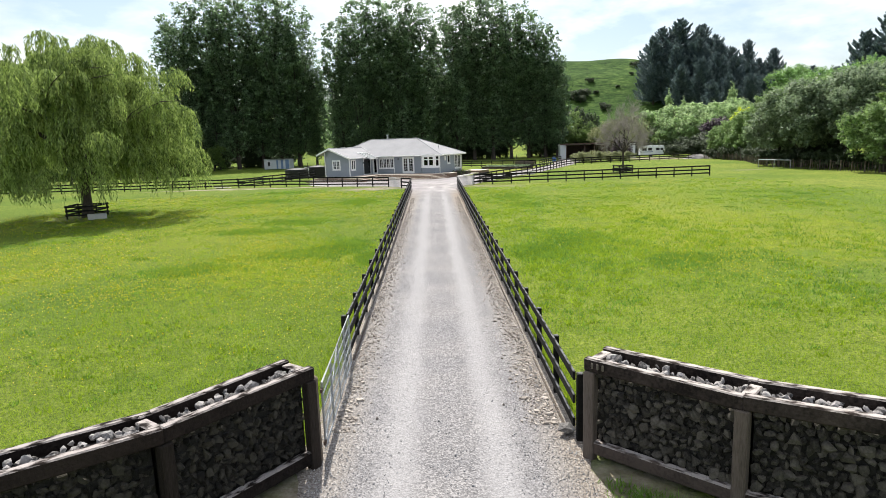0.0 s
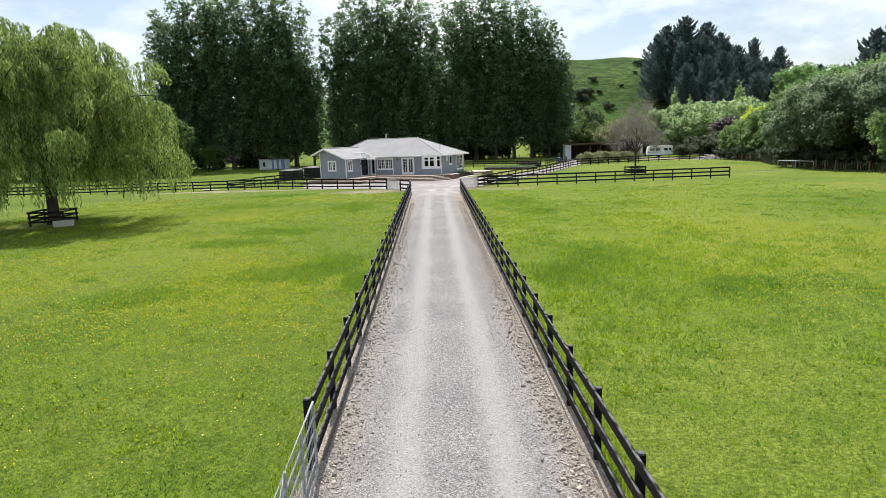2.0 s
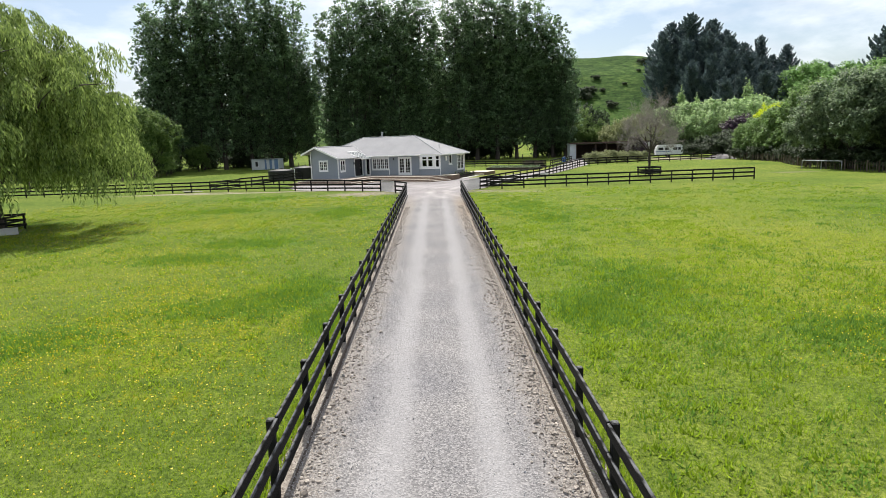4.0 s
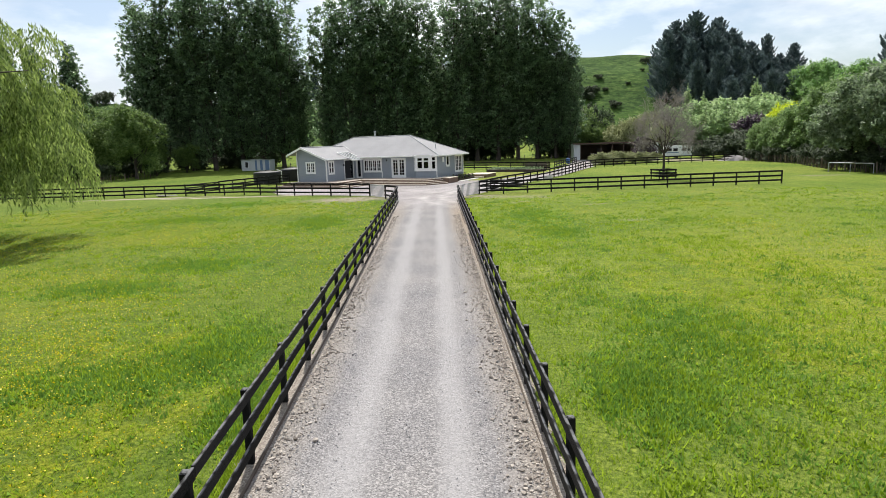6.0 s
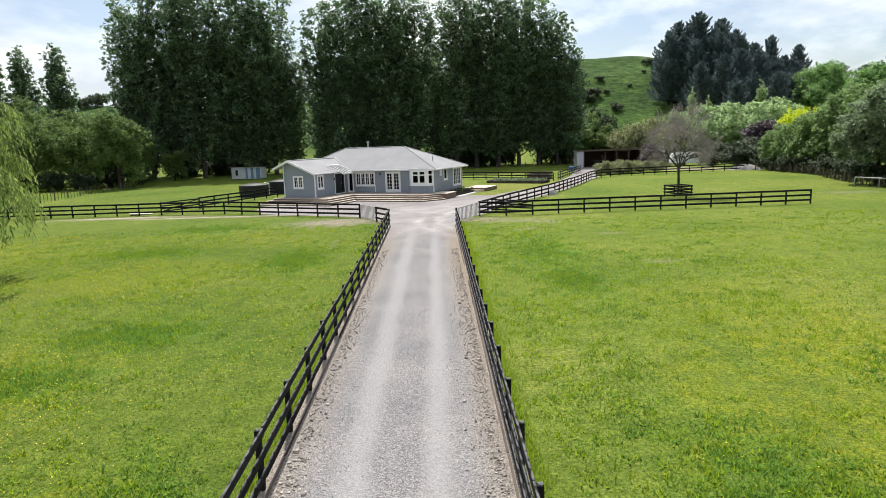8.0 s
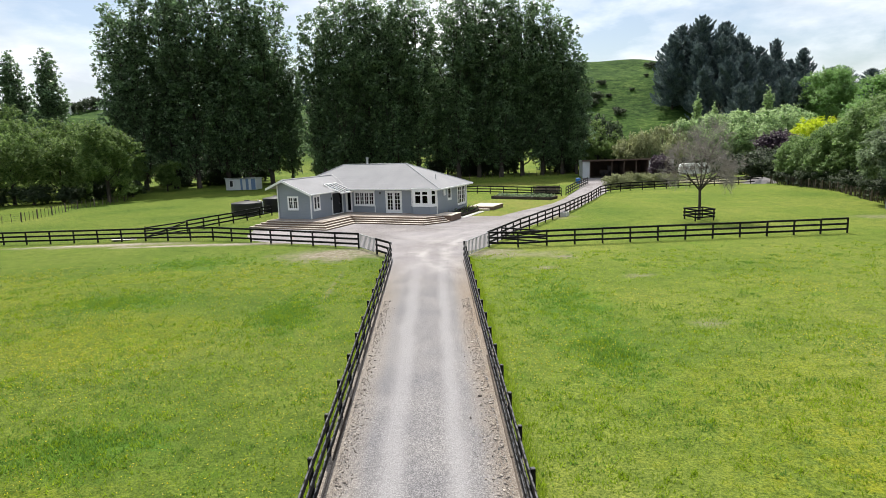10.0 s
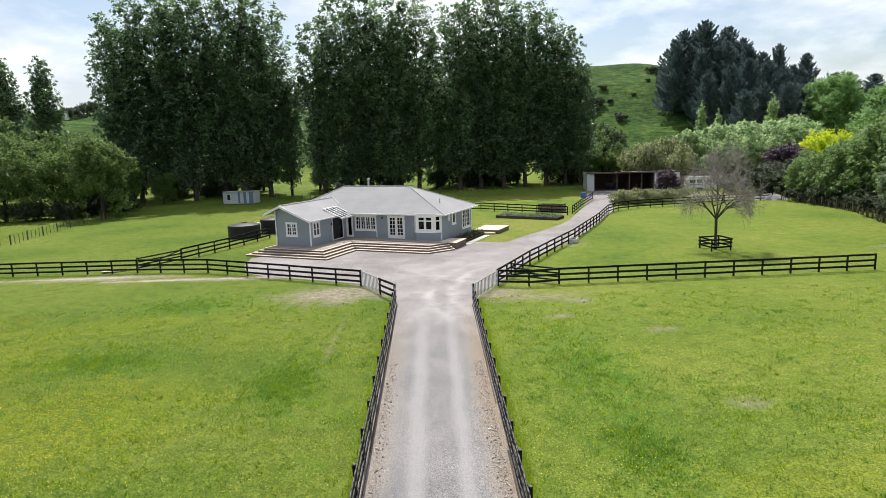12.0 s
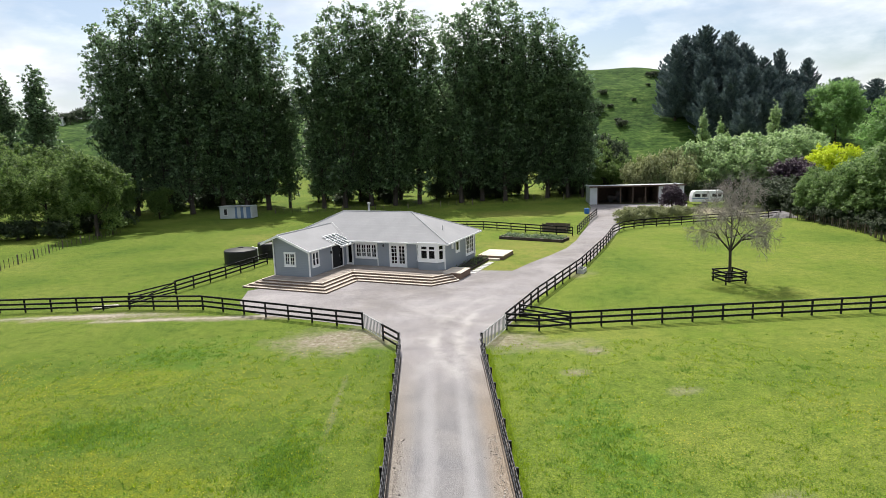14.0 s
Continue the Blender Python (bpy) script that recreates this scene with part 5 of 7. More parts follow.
def poplar_meshes(seed, H=38.0, W=5.4, low=2.4, boughs=40, spire=False, mat=None, leaf=0.42, per=13):
    """A tall poplar: steep boughs rising from the trunk, each carrying billows of small leaves, with gaps between."""
    rng = np.random.default_rng(seed)
    bm = limb_bm(rng, H * 0.97, 0.40, 5, 1.9, 3.0, 0.06)
    lobes = rng.uniform(0, 6.2832, 3)

    def env(h, az):
        wave = 1 + 0.14 * math.sin(2 * az + lobes[0] + h * 6) + 0.10 * math.sin(3 * az + lobes[1] - h * 9)
        if spire:
            return W * wave * min(1.0, 0.5 + 2.0 * h) * max(0.03, 1 - h) ** 0.7
        return W * wave * (0.70 + 0.30 * min(1.0, h / 0.6)) * math.sqrt(max(0.0, 1 - (max(0.0, h - 0.76) / 0.24) ** 2))

    cen, rad = [], []
    for j in range(boughs):
        h0 = 0.05 + 0.74 * (j / boughs) ** 0.95 + rng.uniform(-0.02, 0.02)
        h1 = min(0.985, h0 + rng.uniform(0.10, 0.26) * (0.8 if spire else 1.0))
        az = j * 2.4 + rng.uniform(-0.35, 0.35)
        out = env(h1 * 0.985, az) * rng.uniform(0.60, 0.95)
        twist = rng.uniform(-0.25, 0.25)
        line = []
        for u in np.linspace(0, 1, 7):
            r = out * u ** 0.75
            line.append((r * math.cos(az + twist * u), r * math.sin(az + twist * u), H * (h0 + (h1 - h0) * u ** 1.35)))
        add_tube(bm, line, [0.13 * (1 - 0.75 * h0) * (1 - k / 7.2) + 0.012 for k in range(7)], 4, False)
        n = int(rng.integers(6, 10))
        for u in np.linspace(0.22, 1.0, n):
            i = min(5, int(u * 6))
            p = np.array(line[i]) + (np.array(line[i + 1]) - np.array(line[i])) * (u * 6 - i)
            size = rng.uniform(0.75, 1.45) * (1.15 - 0.35 * abs(u - 0.6)) * (0.75 if spire else 1.0)
            c = p + rng.normal(size=3) * (0.5, 0.5, 0.4) * size
            for _ in range(5):
                q = rng.normal(size=3)
                q /= np.linalg.norm(q)
                cen.append(c + q * size * 0.75 * (1, 1, 1.15))
                rad.append(size * rng.uniform(0.32, 0.62))
    for _ in range(0 if spire else 150):
        h, az = 0.10 + 0.89 * rng.uniform() ** 0.75, rng.uniform(0, 6.2832)
        r = env(h, az) * rng.uniform(0.50, 0.97)
        size = rng.uniform(0.6, 1.2)
        for _ in range(4):
            q = rng.normal(size=3)
            q /= np.linalg.norm(q)
            cen.append(np.array([r * math.cos(az), r * math.sin(az), h * H - 0.5]) + q * size * 0.7)
            rad.append(size * rng.uniform(0.35, 0.65))
    for _ in range(0 if spire else 180):
        h, az = rng.uniform(0.08, 0.60), rng.uniform(0, 6.2832)
        r = env(h, az) * rng.uniform(0.05, 0.6)
        cen.append((r * math.cos(az), r * math.sin(az), h * H))
        rad.append(rng.uniform(0.8, 1.5))
    for h in np.linspace(0.55, 0.97, 16):
        cen.append((rng.normal() * 0.5, rng.normal() * 0.5, h * H))
        rad.append(rng.uniform(0.6, 1.1) * (0.7 if spire else 1.0))
    pts, face = puffs(rng, cen, rad, per)
    keep = (pts[:, 2] > low + 1.2 * np.sin(3 * np.arctan2(pts[:, 1], pts[:, 0]) + seed)) & (rng.uniform(size=len(pts)) > 0.40 * smooth01(pts[:, 2], 0.5 * H, 0.85 * H))
    return mesh_of("trunk", bm, M_BARK), leaves("crown", pts[keep], leaf, leaf * 0.80, mat or L_POPLAR, rng, face=face[keep])


def broad_meshes(seed, H, W, mat, leaf=0.42, dens=1.0, low=0.04, lumps=20, trunk_r=0.28, rag=0.0):
    """A rounded tree: boughs of uneven length, each a heap of leafy shoots, with a ragged outline and deep gaps."""
    rng = np.random.default_rng(seed)
    trunk = mesh_of("trunk", limb_bm(rng, H * 0.85, trunk_r, 12, 0.8, W * 0.8, 0.15), M_BARK)
    roots, dirs, lens = [], [], []
    mid, half = H * (0.5 + low / 2), H * (0.5 - low / 2)
    for j in range(lumps):
        z = 1 - 2 * (j + rng.uniform(0.1, 0.9)) / lumps
        az = j * 2.4 + rng.uniform(-0.5, 0.5)
        rr = math.sqrt(max(0, 1 - z * z)) if z > 0 else 1.0 - 0.25 * z * z
        out = rng.uniform(0.45 - rag, 0.84 + rag)
        c = np.array([W * out * rr * math.cos(az), W * out * rr * math.sin(az), mid + half * z * out])
        R = rng.uniform(0.20 - rag / 3, 0.36 - rag / 3)
        for _ in range(int(34 * dens * (R / 0.28) ** 2)):
            q = rng.normal(size=3)
            q /= np.linalg.norm(q)
            if q[2] < -0.25 and rng.uniform() < 0.7:
                q[2] = -q[2]
            e = c + q * R * rng.uniform(0.45, 1.0) * (W, W, half * 0.95)
            if e[2] < low * H:
                continue
            d = q + np.array([0, 0, 0.55]) + rng.normal(size=3) * 0.25
            roots.append(e)
            dirs.append(d / np.linalg.norm(d))
            lens.append(leaf * rng.uniform(1.6, 3.6))
    pts, face = sprays(rng, roots, dirs, lens, 24)
    keep = pts[:, 2] > low * H * 0.6
    return trunk, leaves("crown", pts[keep], leaf, leaf * 0.6, mat, rng, face=face[keep])


def pine_meshes(seed, H=36.0, W=9.4):
    """A big dark pine: whorls of long boughs that sweep up at their ends, a pointed and ragged top."""
    rng = np.random.default_rng(seed)
    trunk = mesh_of("trunk", limb_bm(rng, H * 0.98, 0.5, 16, 0.35, 5.0, 0.15), M_BARK)
    pts, dirs = [], []
    total = 150
    for k in range(total):
        h = 0.03 + 0.95 * (k + rng.uniform(0, 1)) / total
        reach = W * (1 - h ** 2.5) ** 0.85 * rng.uniform(0.55, 1.12) * (1 + 0.18 * math.sin(h * 31 + seed)) + 0.45
        az = k * 2.4 + rng.uniform(-0.5, 0.5)
        n = int(26 + 20 * reach)
        u = rng.uniform(0, 1, n) ** 0.6
        wide = (0.15 + 0.85 * np.sin(np.pi * u ** 1.3) ** 0.8) * 0.22 * (reach + 0.6)
        side = rng.normal(size=n) * 0.6 * wide
        r = reach * u
        zz = h * H * 0.97 + reach * (0.10 * u + 0.42 * u ** 3.0) + 0.35 * np.abs(rng.normal(size=n)) * (0.4 + 0.6 * u) - np.abs(side) * 0.25
        ca, sa = math.cos(az), math.sin(az)
        pts.append(np.stack([r * ca - side * sa, r * sa + side * ca, zz], 1))
        dirs.append(np.stack([ca * np.ones(n) - np.sign(side) * sa * 0.7, sa * np.ones(n) + np.sign(side) * ca * 0.7, 0.45 + 0.7 * u], 1) + rng.normal(size=(n, 3)) * 0.30)
    pts = np.concatenate(pts)
    keep = pts[:, 2] > 0.3
    return trunk, leaves("crown", pts[keep], 1.05, 0.36, L_PINE, rng, np.concatenate(dirs)[keep])


def plant(name, meshes, x, y, scale, turn, label, category="tree", group="", z=None, zs=1.0):
    t = thing(name, pose(x, y, float(land(x, y)) if z is None else z, 0, 0, turn), label, category, group)
    t.scale = (scale, scale, scale * zs)
    piece("trunk", meshes[0], t, Matrix())
    piece("crown", meshes[1], t, Matrix())
    return t


POPLARS = [poplar_meshes(k, low=lo_) for k, lo_ in ((11, 0.8), (12, 2.6), (13, 1.0), (14, 3.2), (15, 0.6))]
rng = random.Random(3)
ROW = [(-62.5, 150, 35), (-58.3, 147, 39.5), (-53, 149, 42), (-47.5, 147, 42), (-42, 149, 42), (-37, 148, 40.5), (-33.2, 150, 40), (-29.6, 153, 27),
       (-22.0, 150, 35.5), (-17.5, 149, 39), (-12.5, 151, 40), (-7.5, 150, 40), (-2.6, 151, 38.5),
       (6.0, 151, 38), (10.5, 153, 40.5), (15.2, 152, 40.5), (20.0, 154, 38.5), (24.6, 155, 37), (28.7, 154, 33.5), (31.6, 153, 26),
       (-57, 161, 33), (-46, 162, 34), (-36, 161, 33), (-25.5, 163, 19), (-16, 163, 33), (-7, 163, 34), (1.8, 163, 33), (11, 165, 34), (20, 166, 32), (27, 166, 27)]
for i, (x, y, h) in enumerate(ROW):
    plant("poplar_tree", POPLARS[i * 3 % 5], x, y, h / 38.0, rng.uniform(0, 360), "tall poplar with grey-green top in a row behind the house", group="row of poplars")
FAR_POPLAR = poplar_meshes(21, 30.0, 7.8, boughs=52, spire=True)
PALE_POPLAR = poplar_meshes(22, 30.0, 4.6, boughs=30, spire=True, mat=L_PALE, per=13)
for x, y, h in ((-98.3, 185, 35.5), (-109.0, 187, 35.5), (-116.5, 186, 36.5), (-127, 190, 31)):
    plant("poplar_tree", FAR_POPLAR, x, y, h / 30.0, rng.uniform(0, 360), "slender pointed poplar standing apart beyond the paddock", group="slender poplars")
for x, y, h in ((77.8, 200, 20), (82.6, 200, 17.5), (85.7, 202, 14), (101, 205, 22)):
    plant("poplar_tree", PALE_POPLAR, x, y, h / 30.0, rng.uniform(0, 360), "small pale columnar poplar at the foot of the hill", group="columnar poplars")

PINES = [pine_meshes(k) for k in (31, 32, 33)]
k = 0
for x, y, top, wide in ((97.5, 270, 47.5, 1.05), (103.0, 276, 52, 1.1), (108.6, 270, 54.5, 1.05), (113.5, 284, 54, 1.0), (117.0, 270, 50, 0.95), (120.6, 276, 53, 1.0), (126.0, 274, 48, 0.95), (131.0, 280, 45, 0.85), (104.5, 262, 43, 0.9), (112.5, 260, 45, 1.0), (121.5, 262, 44, 0.95), (128.5, 264, 41, 0.9),
                        (101.5, 250, 33, 0.85), (108.0, 246, 35, 0.9), (115.0, 248, 37, 0.95), (122.0, 248, 36, 0.9), (129.0, 250, 34, 0.9), (136.0, 256, 35, 0.85), (107.0, 234, 25, 0.8), (114.5, 236, 27, 0.85), (121.5, 234, 27, 0.85), (128.5, 236, 26, 0.85), (135.0, 240, 27, 0.85), (142.0, 246, 28, 0.85),
                        (141.5, 276, 45.5, 0.7), (148.5, 272, 33, 0.8), (155.5, 280, 42, 0.75), (163, 272, 30, 0.8), (172.5, 278, 33, 0.8), (186, 282, 33, 0.9), (207, 283, 42, 1.0), (150, 212, 38, 0.95), (157, 208, 45, 1.0), (165, 212, 46, 1.0)):
    k += 1
    base = float(land(x, y))
    tall = max(0.4, (top - base) / 36.0)
    w = wide * max(0.72, tall)
    plant("pine_tree", PINES[k % 3], x, y, w, rng.uniform(0, 360), "large dark blue-green pine on the hillside", group="hillside pines", zs=tall / w)
for x, y, h in ((-62, 345, 15), (-68, 350, 14), (-55, 348, 13), (-74, 352, 13), (-48, 350, 12)):
    plant("pine_tree", PINES[0], x, y, h / 36.0, rng.uniform(0, 360), "small dark pine on the far ridge", group="ridge pines")

BROADS = [broad_meshes(51, 12.0, 5.6, L_BROAD, leaf=0.32, lumps=34, rag=0.14), broad_meshes(52, 12.0, 5.6, L_BROAD, leaf=0.32, lumps=34, rag=0.14)]
SILVERS = [broad_meshes(61, 11.0, 6.2, L_PALE), broad_meshes(62, 11.0, 6.2, L_PALE)]
LIME = broad_meshes(71, 22.0, 8.6, L_LIME, leaf=0.5, dens=1.2, low=0.10, lumps=30)
LIME_LOW = broad_meshes(75, 11.0, 5.5, L_FRESH, leaf=0.30, dens=1.6, low=0.12)
GOLD = broad_meshes(72, 8.0, 4.4, L_GOLD, leaf=0.34)
PURPLE = broad_meshes(73, 8.0, 4.0, L_PURPLE, leaf=0.34)
OLIVE = broad_meshes(74, 3.0, 4.0, L_OLIVE, leaf=0.22, low=0.02, lumps=12)
SCRUB = broad_meshes(76, 4.0, 4.0, L_SCRUB, leaf=0.34, dens=0.6, low=0.02, lumps=12)
HEDGES = [broad_meshes(64, 11.0, 5.6, L_SILVER, leaf=0.30, dens=1.7, lumps=24, low=0.13), broad_meshes(65, 11.0, 5.6, L_FRESH, leaf=0.33, dens=1.4, lumps=24, low=0.06)]
# filled in to darken the gaps behind the trunks, shade included in the leaves
for x, y, s_, z_ in ((1, 158, 0.7, 1.3), (7, 160, 0.9, 1.5), (13, 161, 0.9, 1.5), (18, 163, 0.8, 1.3), (30, 158, 0.8, 1.4), (-60, 163, 1.0, 1.6), (-53, 164, 1.1, 1.6), (-47, 163, 1.0, 1.7), (-42, 165, 1.0, 1.6), (-20, 164, 1.0, 1.7), (-12, 163, 1.0, 1.6), (4, 165, 0.9, 1.7), (11, 167, 1.1, 1.6), (29, 163, 1.0, 1.1), (33, 161, 0.9, 1.2), (9, 164, 0.9, 1.0), (16, 164, 0.8, 1.0), (-58, 160, 1.0, 1.1), (-54, 154, 0.7, 0.9), (-49, 157, 0.8, 1.0), (-39, 156, 0.7, 1.0), (-19, 155, 0.6, 0.9), (-9, 157, 0.7, 0.9), (14, 159, 0.7, 1.0), (-25, 168, 1.0, 1.2), (-64, 156, 1.1, 1.4), (-59, 168, 1.2, 1.3), (-52, 170, 1.3, 1.2), (-46, 168, 1.1, 1.3), (-40, 169, 0.9, 1.2), (-22, 172, 1.1, 1.1), (-14, 170, 1.1, 1.2), (-7, 172, 0.8, 1.0), (5, 171, 1.1, 1.2), (13, 172, 1.2, 1.1), (-44, 155, 0.6, 0.8), (-14, 157, 0.5, 0.8), (9, 158, 0.6, 0.8)):
    plant("shrub", SCRUB, x, y, s_, rng.uniform(0, 360), "scrubby undergrowth between the poplar trunks, leaves darkened as in shade", "shrub", "poplar undergrowth", zs=z_)
# left wood edge
for j, (x, y, h) in enumerate(((-60.5, 122, 11.5), (-66.5, 119, 12.0), (-70.7, 133, 14), (-77.7, 140, 15.5), (-75, 121, 12.5), (-83, 130, 14), (-90, 124, 14), (-63.0, 134, 11.5), (-98, 132, 15), (-108, 140, 16), (-88, 146, 15), (-120, 150, 17), (-64, 147, 11), (-72, 150, 13), (-60.5, 99, 4.6), (-57, 138, 8), (-51.5, 141, 6), (-56.5, 128, 9.5))):
    plant("broadleaf_tree", BROADS[j % 2], x, y, h / 12.0, rng.uniform(0, 360), "mid-green broadleaf tree at the wood's edge", group="wood edge trees")
plant("broadleaf_tree", broad_meshes(53, 12.4, 5.2, L_BROAD, leaf=0.28, dens=1.5, low=0.07, lumps=36, rag=0.14), -51.6, 119.3, 1.0, 30, "broadleaf tree with a bare lower trunk by the fence", group="wood edge trees")
# right: behind the shed and along the hedge
for x, y, h in ((61.7, 148, 12.6), (56.5, 150, 11.5), (66.5, 147, 12.5), (52.0, 153, 8.0), (72.5, 152, 11.5), (47.0, 150, 6.5)):
    plant("broadleaf_tree", SILVERS[0], x, y, h / 11.0, rng.uniform(0, 360), "pale green bushy tree behind the farm shed", group="trees behind the shed")
for x, y, h in ((53.2, 110, 5.6), (54.4, 106, 7.4), (55.2, 102, 8.8), (56.0, 98, 10.0), (58.5, 105, 9.5), (59.8, 100, 11.4), (61.5, 95, 12.2), (62.5, 112, 8.5), (65, 104, 11), (67, 99, 13), (57.4, 114.5, 6.6), (55.5, 92, 10.0)):
    plant("broadleaf_tree", HEDGES[1], x, y, h / 11.0, rng.uniform(0, 360), "dense fresh-green tree in the boundary hedge", group="hedge trees")
for x, y, h in ((47.8, 80.5, 8.8), (47.5, 75.0, 10.6), (50.5, 70.5, 11.2), (53.5, 76, 11.8), (56, 68, 12), (53.5, 84.5, 10.5), (59, 77, 12.5)):
    plant("broadleaf_tree", HEDGES[0], x, y, h / 11.0, rng.uniform(0, 360), "big silvery green tree in the boundary hedge", group="hedge trees")
for x, y, h in ((47.8, 60.5, 8.2), (51, 54, 9.5), (77, 101, 15.5)):
    plant("broadleaf_tree", LIME_LOW, x, y, h / 11.0, rng.uniform(0, 360), "bright fresh-green tree in the boundary hedge", group="fresh green trees")
plant("broadleaf_tree", BROADS[0], 54.5, 63.5, 0.95, 70, "dark round tree behind the boundary hedge", group="hedge trees")
plant("golden_tree", GOLD, 68.3, 129, 1.05, 20, "golden yellow shrub tree behind the hedge", zs=1.15)
plant("purple_tree", PURPLE, 61.6, 127, 1.0, 50, "dark purple-leaved tree beside the hedge")
plant("purple_tree", PURPLE, 38.4, 122.5, 0.52, 10, "small dark purple-leaved tree beside the farm shed", zs=1.1)
for x, y, h in ((134.5, 228, 25), (99.5, 152, 20.5), (106, 142, 22)):
    plant("broadleaf_tree", LIME, x, y, h / 22.0, rng.uniform(0, 360), "tall light green tree beyond the hedge", group="light green trees")
for x, y, h in ((77.0, 153, 12.3), (80.5, 158, 12.5), (71, 160, 10.5)):
    plant("broadleaf_tree", SILVERS[1], x, y, h / 11.0, rng.uniform(0, 360), "grey-green rounded tree beyond the shed", group="trees by the hill")
for x, y, h in ((38, 170, 12), (44, 176, 11), (32, 174, 11), (40, 163, 8)):
    plant("broadleaf_tree", SCRUB, x, y, h / 4.0 * 0.55, rng.uniform(0, 360), "dark green tree behind the poplars", group="trees by the hill", zs=1.8)
for x, y, h in ((33.5, 161, 10.5), (37.5, 158, 9.0), (41.5, 156, 8.0), (35.5, 166, 12.5)):
    plant("broadleaf_tree", BROADS[1], x, y, h / 12.0, rng.uniform(0, 360), "mid-green tree beside the farm shed", group="trees by the hill")
for x, y, h in ((44.5, 151, 7.4), (48.0, 148.5, 8.6)):
    plant("broadleaf_tree", OLIVE, x, y, h / 3.0 * 0.62, rng.uniform(0, 360), "olive-green small tree behind the farm shed", group="trees behind the shed", zs=1.6)
for x, y, s in ((28.2, 112.5, 1.0), (31.0, 113.7, 1.05), (34.0, 114.6, 0.95), (36.8, 115.5, 0.9), (29.6, 116.2, 0.9), (33.0, 117.2, 0.85)):
    plant("shrub", OLIVE, x, y, s * 0.62, rng.uniform(0, 360), "low olive-green shrub in the bed beside the lane", "shrub", "lane shrubs")
for x, y, s in ((65.9, 285.2, 1.14), (71.2, 287.4, 1.02), (68.1, 281.7, 0.87), (77.4, 301.1, 0.61), (77.3, 289.2, 0.45), (76.6, 270.6, 0.73), (76.6, 275.2, 0.49), (98.3, 303.2, 0.35), (88.2, 291.4, 0.33), (105.1, 319.3, 0.74), (108.9, 320.0, 0.67)):
    plant("shrub", SCRUB, x, y, s, rng.uniform(0, 360), "dark scrub bush on the hill", "shrub", "hill scrub", zs=0.9)
for x, y, s in ((-167.5, 306.2, 0.61), (-166.7, 309.0, 0.69), (-165.6, 311.9, 0.84), (-166.2, 318.5, 0.78), (-167.1, 325.9, 0.88), (-167.0, 331.7, 0.97), (-167.4, 338.2, 0.99), (-175.9, 295.1, 0.9), (-183.1, 299.9, 1.07), (-180.1, 292.4, 0.9), (-169.9, 301.2, 0.6)):
    plant("shrub", SCRUB, x, y, s, rng.uniform(0, 360), "dark scrub bush on the far slope", "shrub", "far scrub", zs=1.5)
# many are added along the hedge foot, dark leaves in place of its shade
for x, y, s in ((-57.5, 119, 0.7), (-62.5, 117.5, 0.8), (-68.5, 116, 0.8), (-74, 117, 0.9), (-56, 125, 0.8), (-81, 124, 1.0), (-88, 120, 0.9), (-52.5, 129, 0.7), (44, 147, 0.8), (48, 144, 0.75), (52.5, 145, 0.8), (57, 143.5, 0.9), (62, 142, 0.9), (66.5, 139, 1.0), (57.3, 126.5, 0.8), (62.5, 121, 1.0), (65, 133, 1.0), (41, 148, 0.7), (51.8, 108, 0.5), (52.8, 104.5, 0.6), (53.2, 100.5, 0.65), (52.8, 96.5, 0.65), (50.8, 90.5, 0.65), (49.0, 85.5, 0.6), (47.0, 79.5, 0.55), (47.0, 74.5, 0.6), (47.6, 70, 0.6), (48.8, 65.5, 0.6), (49.0, 60, 0.6), (50.5, 54, 0.7), (51, 76, 0.8), (52, 81, 0.8), (55, 95, 0.8), (55.5, 101, 0.8), (53.5, 121.5, 0.9), (56.5, 118.5, 1.0), (59.5, 117, 1.1), (55.0, 124.5, 1.1), (51.0, 126.0, 0.7), (54.5, 114.5, 0.7), (58.0, 122.5, 1.3)):
    plant("shrub", SCRUB, x, y, s, rng.uniform(0, 360), "shrub under the trees, leaves darkened as in shade", "shrub", "tree undergrowth", zs=0.9)


